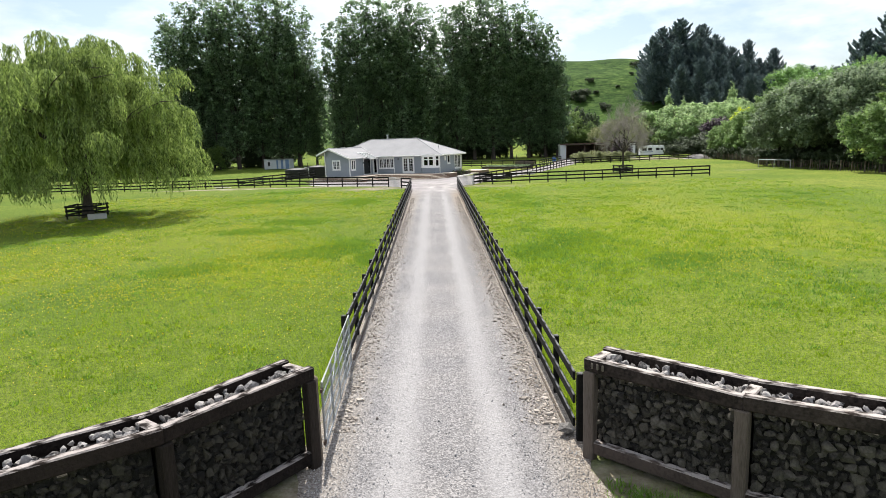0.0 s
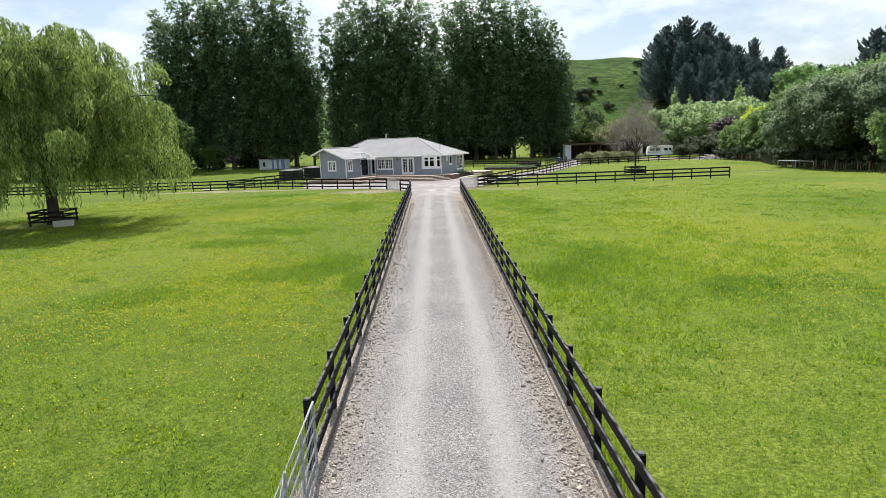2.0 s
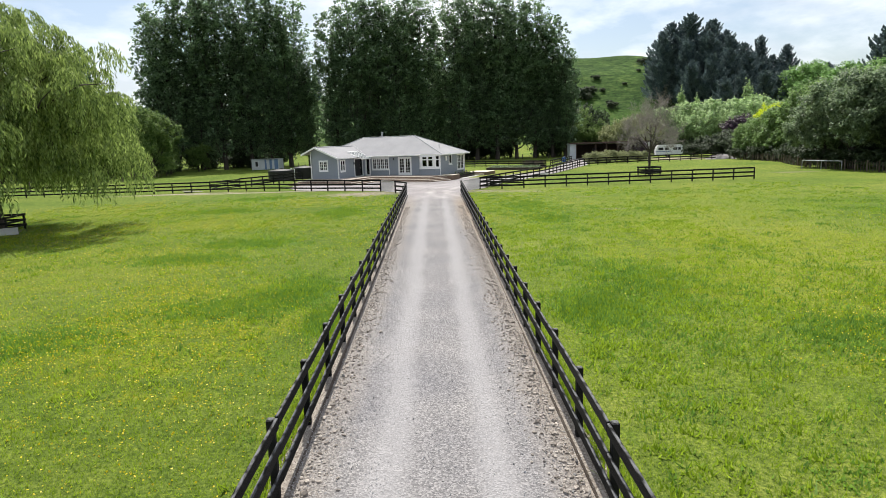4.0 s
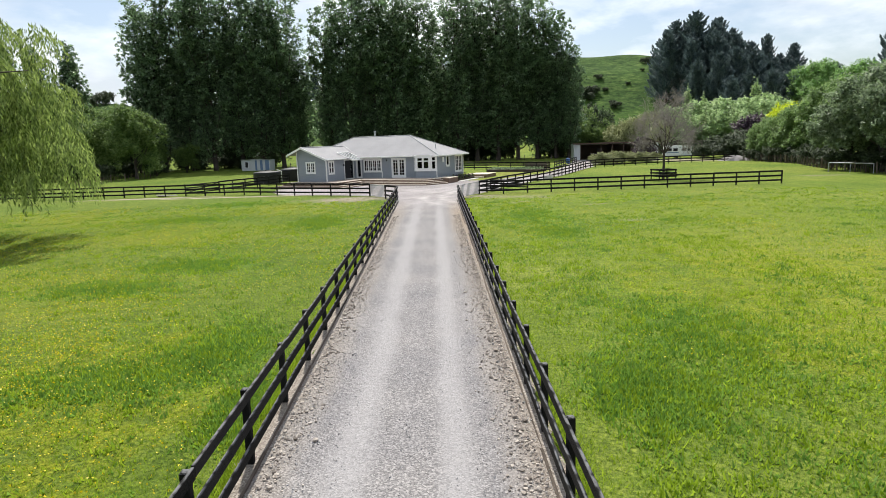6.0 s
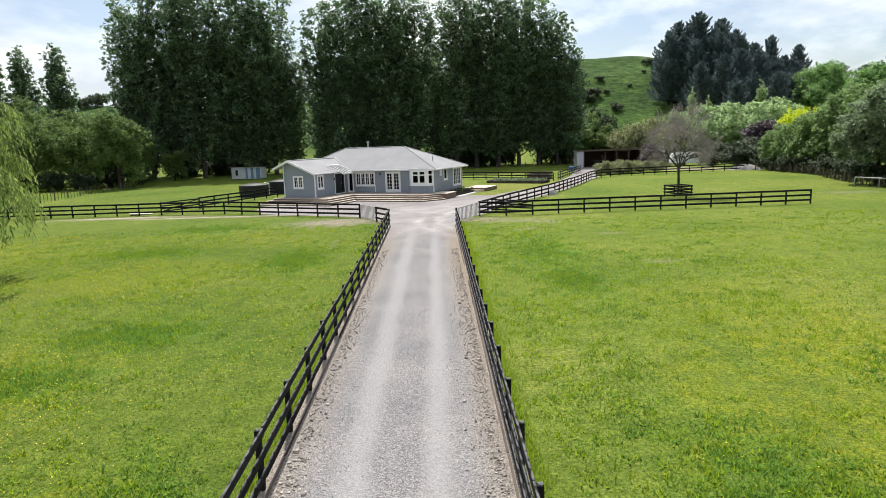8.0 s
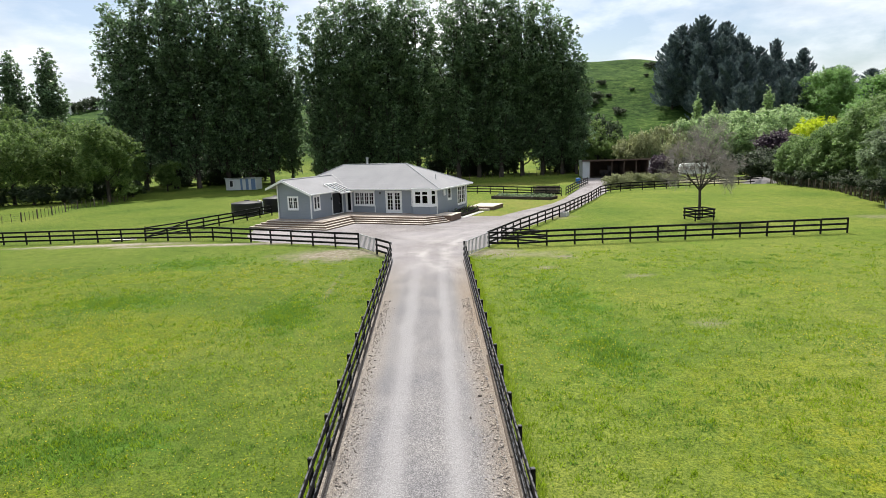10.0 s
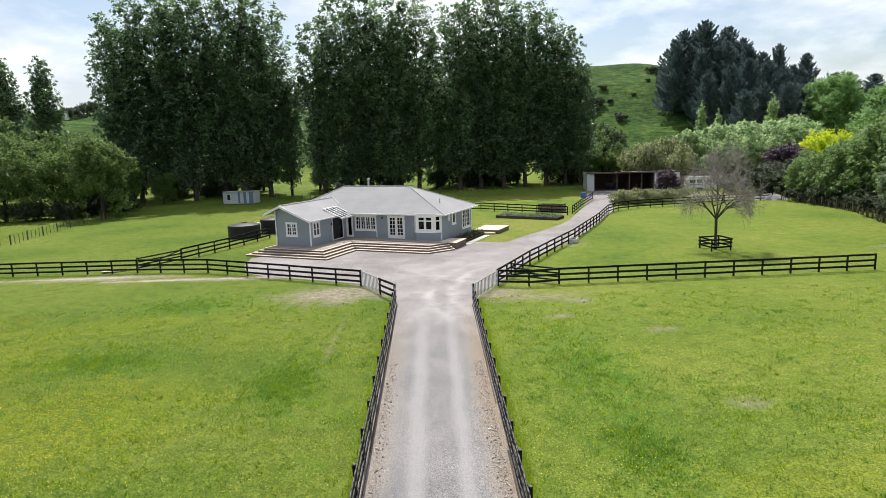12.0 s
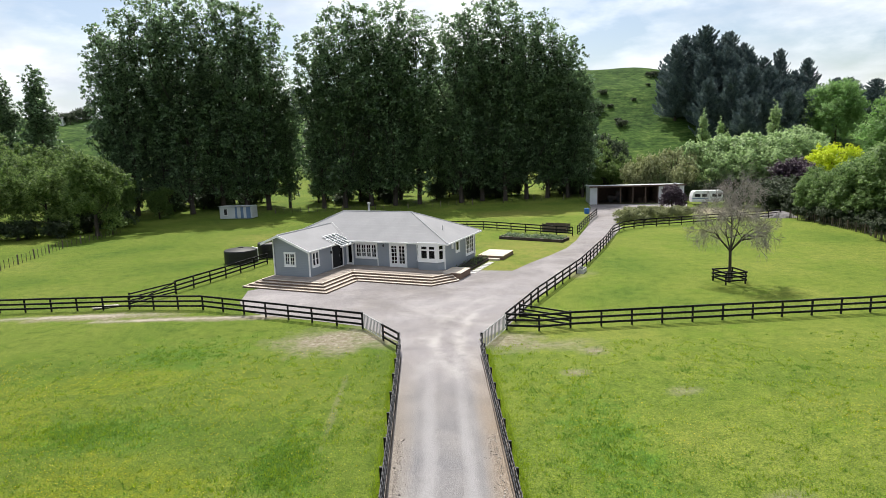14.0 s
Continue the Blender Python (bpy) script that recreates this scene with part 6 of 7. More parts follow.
def willow(x, y):
    """A weeping willow: dome of limbs with hanging strands of narrow leaves."""
    r = np.random.default_rng(8)
    t = thing("willow_tree", pose(x, y, float(land(x, y))), "large weeping willow with hanging yellow-green strands", "tree")
    bm = bmesh.new()
    add_tube(bm, [(0, 0, -0.2), (0.05, 0, 0.8), (0, 0.05, 2.4), (0.1, 0, 3.4)], [0.5, 0.37, 0.33, 0.3], 12)
    R, H = 8.4, 13.0
    tips = []
    for j in range(11):
        az, out, up = j * 0.5712 + r.uniform(0, 0.3), r.uniform(0.25, 0.85) * R, 0
        up = H * math.sqrt(max(0.1, 1 - (out / R) ** 2)) * 0.9
        d = Vector((math.cos(az), math.sin(az), 0))
        p = [Vector((0, 0, 2.6)), d * out * 0.3 + Vector((0, 0, 2.6 + (up - 2.6) * 0.5)), d * out * 0.7 + Vector((0, 0, 2.6 + (up - 2.6) * 0.85)), d * out + Vector((0, 0, up))]
        add_tube(bm, p, [0.24, 0.17, 0.1, 0.03], 6)
        tips += [p[2], p[2].lerp(p[3], 0.5), p[3]]
        for s in range(6):
            q = p[1].lerp(p[3], r.uniform(0, 1))
            e = q + Vector((r.normal() * 2.2, r.normal() * 2.2, r.uniform(0.3, 1.6)))
            add_tube(bm, [q, q.lerp(e, 0.5) + Vector((0, 0, 0.3)), e], [0.06, 0.04, 0.015], 4)
    part("trunk", bm, M_BARK, t, "dark furrowed bark")
    lobes = [(q.x, q.y, q.z + 0.4, r.uniform(0.5, 0.9)) for q in tips]
    total = 270
    for j in range(total):
        ct = 1.0 - 1.02 * (j + 0.5) / total
        st = math.sqrt(max(0.0, 1 - ct * ct))
        az = j * 2.4 + r.uniform(-0.3, 0.3)
        k = r.uniform(0.60, 1.03)
        bulge = 1 + 0.08 * math.sin(3 * az + 0.6) + 0.05 * math.sin(5 * az + 2.0)
        if k > 0.78 and math.sin(3 * az + 5 * ct) + math.sin(5 * az - 9 * ct + 1.0) < -0.35:
            k = r.uniform(0.45, 0.68)
        lobes.append((R * st * k * bulge * math.cos(az), R * st * k * bulge * math.sin(az), 3.4 + (H - 3.0) * max(0.0, ct) ** 0.8 * (0.55 + 0.47 * k) + r.uniform(-0.7, 0.5), r.uniform(0.45, 1.0)))
    pts, dirs = [], []
    for cx, cy, cz, size in lobes:
        drape = r.uniform(0.9, 2.9)
        out = np.array([cx, cy]) / (math.hypot(cx, cy) + 0.1)
        for _ in range(int(34 * size * size) + 7):
            ang, rho = r.uniform(0, 6.2832), size * math.sqrt(r.uniform(0, 1))
            sx, sy = cx + rho * math.cos(ang), cy + rho * math.sin(ang)
            sz = cz + 0.75 * size * (1 - (rho / size) ** 2)
            ln = drape * r.uniform(0.45, 1.15)
            end = max(r.uniform(1.2, 2.7), sz - ln)
            n = int((sz - end) / 0.07)
            if n < 3:
                continue
            u = np.linspace(0, 1, n)
            flare = 0.45 * size * np.sin(np.minimum(u * 2.2, 1.57))
            px = sx + (math.cos(ang) * 0.6 + out[0] * 0.5) * flare + r.normal(size=n) * 0.075
            py = sy + (math.sin(ang) * 0.6 + out[1] * 0.5) * flare + r.normal(size=n) * 0.075
            pts.append(np.stack([px, py, sz + (end - sz) * u ** 1.3], 1))
            dirs.append(np.stack([r.normal(size=n) * 0.4 + math.cos(ang) * 0.5 * (1 - u), r.normal(size=n) * 0.4 + math.sin(ang) * 0.5 * (1 - u), -np.ones(n)], 1))
    ob = new("crown", leaves("crown", np.concatenate(pts), 0.27, 0.066, L_WILLOW, r, np.concatenate(dirs)))
    ob.parent = t
    return t


willow(-26.7, 42.9)


def bare_tree(x, y):
    """A leafless spreading tree: forked limbs ending in a haze of fine twigs."""
    r, q_ = random.Random(4), np.random.default_rng(4)
    t = thing("bare_tree", pose(x, y, 0), "leafless spreading tree with fine grey-brown twigs", "tree")
    t.scale = (0.80, 0.80, 1.46)
    bm, fine = bmesh.new(), bmesh.new()
    add_tube(bm, [(0, 0, -0.1), (0.03, 0, 1.0), (0.0, 0.05, 2.0)], [0.19, 0.15, 0.14], 10)
    ends = []

    def grow(p, d, ln, rad, level):
        q = p + d * ln * 0.5 + Vector((r.gauss(0, 0.06), r.gauss(0, 0.06), 0)) * ln
        e = q + (d + Vector((r.gauss(0, 0.18), r.gauss(0, 0.18), 0.03))).normalized() * ln * 0.5
        add_tube(bm if level < 3 else fine, [p, q, e], [rad, rad * 0.8, rad * 0.55], 6 if level < 3 else 3, level < 3)
        if level >= 3:
            ends.append((q, e, d))
        if level == 5:
            return
        for _ in range(3):
            nd = (d * 0.8 + Vector((r.gauss(0, 0.55), r.gauss(0, 0.55), r.gauss(0.08 - 0.09 * max(0, level - 1), 0.36)))).normalized()
            grow(q.lerp(e, r.uniform(0.1, 1.0)), nd, ln * r.uniform(0.60, 0.82), max(0.012, rad * 0.55), level + 1)

    for j in range(7):
        az, wide = j * 1.2566 + r.uniform(-0.3, 0.3), 0.75 if j < 5 else 0.3
        grow(Vector((0, 0, 1.8)), Vector((math.cos(az) * wide, math.sin(az) * wide, r.uniform(0.40, 0.85))).normalized(), 1.95 if j < 5 else 2.3, 0.075, 1)
    for v in (*bm.verts, *fine.verts):
        v.co.x += 0.20 * max(0.0, v.co.z - 2.0)  # the crown leans away from the lane
    part("trunk", bm, M_BARK, t, "dark brown bark")
    part("twig_crown", fine, M_TWIG, t, "fine bare twigs")
    tips, way = [], []
    for q, e, d in ends:
        for _ in range(6):
            c = q.lerp(e, r.uniform(0.2, 1.1))
            nd = (d * 0.6 + Vector((r.gauss(0, 0.7), r.gauss(0, 0.7), r.gauss(-0.12, 0.6)))).normalized()
            if c.z > 2.2:
                tips.append(c + nd * 0.28 + Vector((0.20 * (c.z - 2.0), 0, 0)))
                way.append(nd)
    ob = new("twig_haze", leaves("twig_haze", np.array(tips), 0.70, 0.020, M_TWIG, q_, np.array(way)))
    ob.parent = t
    return t


bare_tree(24.2, 74.4)


def tree_guard(x, y, size, label, turn=0):
    """A square of rails round a trunk."""
    g = thing("tree_guard", pose(x, y, 0, 0, 0, turn), label, "tree guard", "tree guards")
    h = size / 2
    for sx in (-h, h):
        for sy in (-h, h):
            piece("post", box_mesh(1.12, 0.1, 0.1, M_BLACKWOOD, 0.008), g, pose(sx, sy, -0.05, 0, -90, 0))
    for z in (0.35, 0.66, 0.98):
        for k in range(4):
            piece("rail", box_mesh(size + 0.2, 0.04, 0.13, M_BLACKWOOD, 0.006), g, pose(0, 0, z + (k % 2) * 0.02, 0, 0, 90 * k) @ pose(-h - 0.1, -h - 0.07, 0))
    return g


tree_guard(24.2, 74.4, 1.75, "square black timber guard round the bare tree", 8)
tree_guard(-26.7, 42.9, 2.1, "square black timber guard round the willow", 8)


def trough(x, y, turn, label, size=1.0):
    t = thing("trough", pose(x, y, 0, 0, 0, turn), label, "trough", "troughs")
    t.scale = (size, size, size)
    bm = bmesh.new()
    for lo, hi in (((-0.8, -0.4, 0), (0.8, 0.4, 0.14)), ((-0.8, -0.4, 0.14), (-0.7, 0.4, 0.55)), ((0.7, -0.4, 0.14), (0.8, 0.4, 0.55)), ((-0.7, -0.4, 0.14), (0.7, -0.3, 0.55)), ((-0.7, 0.3, 0.14), (0.7, 0.4, 0.55))):
        add_box(bm, lo, hi)
    part("basin", bm, M_CONCRETE, t)
    part("water_surface", box_bm((-0.69, -0.29, 0.40), (0.69, 0.29, 0.42)), M_TANK, t, "dark still water")
    return t


trough(-25.3, 41.6, 35, "pale concrete water trough in the willow's shade", 0.75)
trough(13.4, 80.4, 62, "pale concrete water trough beside the lane fence", 0.75)

# timber ramp by the field gate
ramp = thing("timber_ramp", pose(-26.6, 74.2, 0, 0, 0, 28), "weathered plank ramp at the paddock fence", "ramp")
for k in range(4):
    piece("plank", box_mesh(1.9, 0.2, 0.05, M_PLANK, 0.008), ramp, pose(-1.3 - 0.08 * (k % 2), -0.33 + k * 0.22, 0.16, 0, 4, 0))
for y in (-0.28, 0.28):
    piece("bearer", box_mesh(1.8, 0.12, 0.16, M_POST, 0.01), ramp, pose(-1.2, y, 0.06, 0, 3, 0))


# ---- tanks, sheds, caravan ----
def tank(x, y, r, h):
    t = thing("water_tank", pose(x, y, 0), "round black plastic water tank with domed lid", "water tank", "water tanks")
    bm = bmesh.new()
    k = 36
    prof = [(r, 0), (r, h - 0.12), (r * 0.97, h), (r * 0.6, h + 0.12), (r * 0.22, h + 0.2)]
    rings = [[bm.verts.new((a * math.cos(6.2832 * i / k), a * math.sin(6.2832 * i / k), z)) for i in range(k)] for a, z in prof]
    for q, s in zip(rings, rings[1:]):
        for i in range(k):
            bm.faces.new((q[i], q[(i + 1) % k], s[(i + 1) % k], s[i]))
    bm.faces.new(rings[-1])
    part("body", bm, M_TANK, t)
    bm = bmesh.new()
    add_tube(bm, [(0, 0, h + 0.18), (0, 0, h + 0.28)], [0.32, 0.30], 18)
    part("lid", bm, M_TANK, t)
    bm = bmesh.new()
    add_tube(bm, [(r + 0.05, 0, 0), (r + 0.05, 0, h + 0.1), (r * 0.7, 0, h + 0.25)], [0.05, 0.05, 0.05], 8)
    part("pipe", bm, M_TRIM, t, "white downpipe")
    return t


tank(-21.5, 92.4, 1.8, 1.4)
tank(-18.9, 95.6, 1.6, 1.6)

hut = thing("field_hut", pose(-38.4, 135.8, 0, 0, 0, -8), "pale ribbed steel stable hut with blue door panels", "shed")
hut.scale = (0.88, 1.0, 1.0)
part("body", box_bm((0, 0, 0.1), (6.8, 2.6, 2.25), 0.03), M_SHEDIRON, hut)
roof_slab("roof", [(-0.15, -0.25, 2.38), (6.95, -0.25, 2.38), (6.95, 2.75, 2.26), (-0.15, 2.75, 2.26)], 0.05, M_SHEDIRON, hut)
for x0, x1 in ((3.3, 3.75), (4.5, 5.1), (5.7, 6.6)):
    part("panel", box_bm((x0, -0.035, 0.15), (x1, 0.0, 2.18), 0.008), M_BLUEIRON, hut, "blue ribbed panel")
hw = part("window", box_bm((0.9, -0.05, 0.7), (1.7, -0.01, 1.9), 0.01), M_TRIM, hut)
part("pane", box_bm((0.97, -0.06, 0.77), (1.63, -0.045, 1.83)), M_DOOR, hw, "dark glass")

shed = thing("farm_shed", pose(30.7, 138.0, 0, 0, 0, -8), "open-fronted farm shed of pale ribbed iron with dark bays", "shed")
SW, SD, SH = 10.8, 7.0, 3.25
part("side_wall", box_bm((-1.4, 0, 0), (-1.3, SD, SH)), M_SHEDIRON, shed)
part("front_wall", box_bm((-1.3, 0, 0), (0.0, 0.1, SH)), M_SHEDIRON, shed)
part("side_wall", box_bm((SW + 4.5, 0, 0), (SW + 4.6, SD, SH)), M_SHEDIRON, shed)
# inner walls in dark brown: the open bays' shade is put into their colour
part("back_wall", box_bm((-1.4, SD, 0), (SW + 4.6, SD + 0.1, SH - 0.35)), M_RUST, shed, "back wall, dark brown for the shade inside the shed")
part("front_wall", box_bm((SW, 0, 0), (SW + 4.5, 0.1, SH)), M_SHEDIRON, shed)
part("partition", box_bm((SW - 0.05, 0.1, 0), (SW + 0.05, SD, SH - 0.2)), M_RUST, shed, "brown steel partition, dark for the shade inside the shed")
# lining added to carry the same dark over the pale wall
part("lining", box_bm((0.0, 0.2, 0), (0.05, SD, SH - 0.25)), M_RUST, shed, "added brown lining, dark for the shade inside the shed")
part("partition", box_bm((6.3, 0.3, 0), (6.4, SD, SH - 0.2)), M_RUST, shed, "brown steel partition, dark for the shade inside the shed")
part("shed_floor", box_bm((0, 0, -0.05), (SW, SD, 0.035)), M_SOIL, shed, "earth floor")
roof_slab("roof", [(-1.6, -0.5, SH + 0.16), (SW + 4.8, -0.5, SH + 0.16), (SW + 4.8, SD + 0.3, SH - 0.22), (-1.6, SD + 0.3, SH - 0.22)], 0.08, M_SHEDIRON, shed)
part("fascia", box_bm((-1.6, -0.56, SH - 0.1), (SW + 4.8, -0.50, SH + 0.18), 0.01), M_RUST, shed, "dark brown fascia")
for x in (0.0, 4.1, 6.35, 8.6, SW):
    part("post", box_bm((x - 0.09, -0.02, 0), (x + 0.09, 0.16, SH - 0.05), 0.01), M_RUST, shed, "brown steel post")
# a tractor-like machine and drums inside
mach = thing("farm_machine", pose(33.4, 140.6, 0.04, 0, 0, -8), "dark farm machine parked inside the shed", "machinery")
part("chassis", box_bm((0, 0, 0.5), (2.6, 1.1, 1.2), 0.08), M_SHEDDARK, mach)
part("cab", box_bm((1.4, 0.05, 1.2), (2.5, 1.05, 2.1), 0.08), M_SHEDDARK, mach)
for x, r in ((0.5, 0.42), (2.1, 0.62)):
    for y in (-0.12, 1.0):
        bm = bmesh.new()
        add_tube(bm, [(x, y, r), (x, y + 0.24, r)], [r, r], 18)
        part("wheel", bm, M_RUBBER, mach)
for px, py in ((39.0, 139.2), (39.9, 139.0)):
    dr = thing("drum", pose(px, py, 0.03), "upright rusty steel drum inside the shed", "drum", "shed drums")
    bm = bmesh.new()
    add_tube(bm, [(0, 0, 0), (0, 0, 0.29), (0, 0, 0.30), (0, 0, 0.58), (0, 0, 0.59), (0, 0, 0.88)], [0.29, 0.29, 0.305, 0.305, 0.29, 0.29], 18)
    part("barrel", bm, M_RUST, dr)
drum = thing("drum", pose(25.2, 124.5, 0), "bright blue plastic drum beside the lane fence", "drum")
bm = bmesh.new()
add_tube(bm, [(0, 0, 0), (0, 0, 0.05), (0, 0, 0.85), (0, 0, 0.9)], [0.36, 0.42, 0.42, 0.36], 20)
part("barrel", bm, M_BLUEDRUM, drum)
bm = bmesh.new()
add_tube(bm, [(0.15, 0.1, 0.9), (0.15, 0.1, 0.95)], [0.07, 0.07], 10)
part("cap", bm, M_TRIM, drum)

van = thing("caravan", pose(45.6, 131.6, 0, 0, 0, -8), "white caravan with dark windows parked by the shed", "caravan")
van.scale = (0.74, 0.78, 0.88)
bm = bmesh.new()
prof = [(0.0, 0.55), (0.0, 1.6), (0.35, 2.55), (0.8, 2.75), (6.6, 2.75), (7.0, 2.5), (7.1, 0.55)]
a = [bm.verts.new((x, 0, z)) for x, z in prof]
b = [bm.verts.new((x, 2.3, z)) for x, z in prof]
bm.faces.new(a)
bm.faces.new(b[::-1])
for i in range(7):
    j = (i + 1) % 7
    bm.faces.new((a[i], b[i], b[j], a[j]))
bmesh.ops.recalc_face_normals(bm, faces=bm.faces)
part("body", bm, M_CARAVAN, van)
for x0, x1 in ((0.6, 1.9), (2.3, 3.4), (4.6, 5.6), (5.9, 6.6)):
    part("window", box_bm((x0, -0.03, 1.55), (x1, 0.0, 2.15), 0.01), M_DOOR, van, "dark caravan window")
part("door", box_bm((3.7, -0.03, 0.7), (4.35, 0.0, 2.4), 0.01), M_TRIM, van)
part("stripe", box_bm((0.05, -0.02, 1.15), (3.65, -0.002, 1.3)), M_BLUEIRON, van, "grey-blue stripe")
for y in (0.05, 2.05):
    bm = bmesh.new()
    add_tube(bm, [(3.3, y, 0.33), (3.3, y + 0.2, 0.33)], [0.33, 0.33], 16)
    part("wheel", bm, M_RUBBER, van)
bm = bmesh.new()
add_tube(bm, [(7.1, 1.15, 0.55), (8.1, 1.15, 0.5), (8.1, 1.15, 0.0)], [0.06, 0.05, 0.05], 8)
part("tow_bar", bm, M_RUST, van)

# a white cottage far off on the slope
cot = thing("cottage", pose(-169.6, 310.7, 26.72, 0, 0, 20), "small white cottage on the far slope", "house")
part("wall", box_bm((-4.5, -3, -1.0), (4.5, 3, 2.4), 0.03), M_TRIM, cot)
for y0, y1 in ((-3.4, 0.0), (3.4, 0.0)):
    roof_slab("roof", [(-4.9, y0, 2.3), (4.9, y0, 2.3), (4.9, y1, 3.9), (-4.9, y1, 3.9)], 0.1, M_ROOF, cot)
for x in (-2.8, 0.2, 2.4):
    part("window", box_bm((x, -3.04, 0.9), (x + 1.1, -2.99, 1.9), 0.01), M_DOOR, cot, "dark window")

# vegetable bed and compost box
vb = thing("vegetable_bed", pose(8.2, 101.6, 0, 0, 0, -33), "long timber-edged bed of leafy vegetables", "garden bed")
VL, VW = 8.3, 2.4
part("soil", box_bm((0.05, 0.05, 0), (VL - 0.05, VW - 0.05, 0.30)), M_SOIL, vb)
for lo, hi in (((0, 0, 0), (VL, 0.06, 0.36)), ((0, VW - 0.06, 0), (VL, VW, 0.36)), ((-0.06, 0, 0), (0, VW, 0.36)), ((VL, 0, 0), (VL + 0.06, VW, 0.36))):
    part("edge_board", box_bm(lo, hi, 0.01), M_SLEEPER, vb)
r2 = np.random.default_rng(9)
cen = np.stack([r2.uniform(0.2, VL - 0.2, 150), r2.uniform(0.2, VW - 0.2, 150), np.full(150, 0.4)], 1)
pts = np.concatenate([c + r2.normal(size=(14, 3)) * (0.14, 0.14, 0.10) for c in cen])
pts[:, 2] = np.maximum(pts[:, 2], 0.31)
ob = tagged(new("vegetables", leaves("vegetables", pts, 0.22, 0.13, L_SILVER, r2)), kind="stuff")
ob.parent = vb
cb = thing("compost_box", pose(14.6, 106.6, 0, 0, 0, -33), "slatted grey timber compost box", "compost box")
for k in range(5):
    for y in (0.0, 1.2):
        piece("slat", box_mesh(3.4, 0.04, 0.17, M_POST, 0.006), cb, pose(0, y, 0.15 + k * 0.21))
for x in (0.0, 1.7, 3.4):
    for y in (-0.06, 1.26):
        piece("post", box_mesh(1.15, 0.09, 0.09, M_POST, 0.006), cb, pose(x, y, 0, 0, -90, 0))
part("compost", box_bm((0.1, 0.1, 0), (3.3, 1.1, 0.7), 0.1), M_SOIL, cb)


def batten_fence(points, step, label, h=1.05, wires=(0.25, 0.5, 0.75, 1.0)):
    base = Vector((*points[0], 0))
    f = thing("wire_fence", pose(*base), label, "fence", "wire fences")
    line = along([(*p, 0) for p in points], step)
    bat, post = box_mesh(h, 0.04, 0.05, M_POST, 0.004), box_mesh(h + 0.12, 0.13, 0.13, M_POST, 0.02)
    rr = random.Random(1)
    for i, p in enumerate(line):
        q = p - base
        piece("post" if i % 4 == 0 else "batten", post if i % 4 == 0 else bat, f, pose(q.x, q.y, float(land(p.x, p.y)), rr.uniform(-4, 4), -90 + rr.uniform(-3, 3), 0))
    for z in wires:
        bm = bmesh.new()
        add_tube(bm, [(*(p - base).xy, z + float(land(p.x, p.y))) for p in line], [0.006] * len(line), 3)
        part("wire", bm, M_WIRE, f)
    return f


batten_fence([(-62, 80), (-48.0, 92.4), (-50.0, 107.5), (-49, 121)], 0.95, "old grey batten and wire fence along the paddock edge")
batten_fence([(50.6, 110.5), (51.2, 103.0), (50.6, 95.0), (47.4, 86.0), (45.4, 79.0), (45.2, 71.0), (46.0, 62.0), (49.0, 50.0)], 0.42, "grey timber batten fence under the hedge")
batten_fence([(-30.0, 142.0), (0.0, 144.0), (30.0, 150.0)], 1.6, "grey batten and wire fence before the poplars")


# a hitching rail under the hedge, and a mound of gravel at the lane's end
rail = thing("hitching_rail", pose(43.2, 77.2, 0, 0, 0, -69.3), "pale metal rail on two posts under the hedge", "rail")
bm = bmesh.new()
add_tube(bm, [(0, 0, 1.0), (4.81, 0, 1.0)], [0.05, 0.05], 10)
part("bar", bm, M_GATE, rail)
for x in (0.0, 4.81 / 2, 4.81):
    bm = bmesh.new()
    add_tube(bm, [(x, 0, -0.05), (x, 0, 1.0)], [0.045, 0.045], 10)
    part("post", bm, M_GATE, rail)
bm = bmesh.new()
k = 22
hr = np.random.default_rng(6)
rows_ = []
for a, z in ((1.0, -0.05), (0.82, 0.22), (0.6, 0.5), (0.36, 0.74), (0.14, 0.86)):
    rows_.append([bm.verts.new((2.6 * a * math.cos(6.2832 * i / k) * (1 + hr.normal() * 0.05), 1.7 * a * math.sin(6.2832 * i / k) * (1 + hr.normal() * 0.05), z + hr.normal() * 0.03)) for i in range(k)])
for q, r_ in zip(rows_, rows_[1:]):
    for i in range(k):
        bm.faces.new((q[i], q[(i + 1) % k], r_[(i + 1) % k], r_[i]))
bm.faces.new(rows_[-1])
heap = new("mound", mesh_of("mound", bm, M_YARD))
heap.matrix_basis = pose(50.0, 112.3, 0, 0, 0, -20)
tagged(heap, "low mound of pale grey gravel at the lane's end", "mound")


# ---- meadow: blades, weeds, buttercups, loose stones ----
def scatter(rng, k, x0, x1, y0, y1, power=1.7):
    """More points near the low end of y."""
    y = y0 + (y1 - y0) * rng.uniform(0, 1, k) ** power
    side = np.where(rng.uniform(size=k) < 0.5, -1, 1)
    x = side * (x0 + (x1 - x0) * rng.uniform(0, 1, k) ** (0.9))
    return x, y


def blades(name, x, y, h, w, mat, rng, label):
    k = len(x)
    z = land(x, y)
    az = rng.uniform(0, 6.2832, k)
    hh = h * rng.uniform(0.5, 1.4, k)
    lean = rng.normal(size=(k, 2)) * 0.5
    a = np.stack([x - np.cos(az) * w / 2, y - np.sin(az) * w / 2, z - 0.01], 1)
    b = np.stack([x + np.cos(az) * w / 2, y + np.sin(az) * w / 2, z - 0.01], 1)
    c = np.stack([x + lean[:, 0] * hh, y + lean[:, 1] * hh, z + hh], 1)
    ob = new(name, poly_mesh(name, np.stack([a, b, c], 1), 3, mat))
    return tagged(ob, label, "grass", kind="stuff")


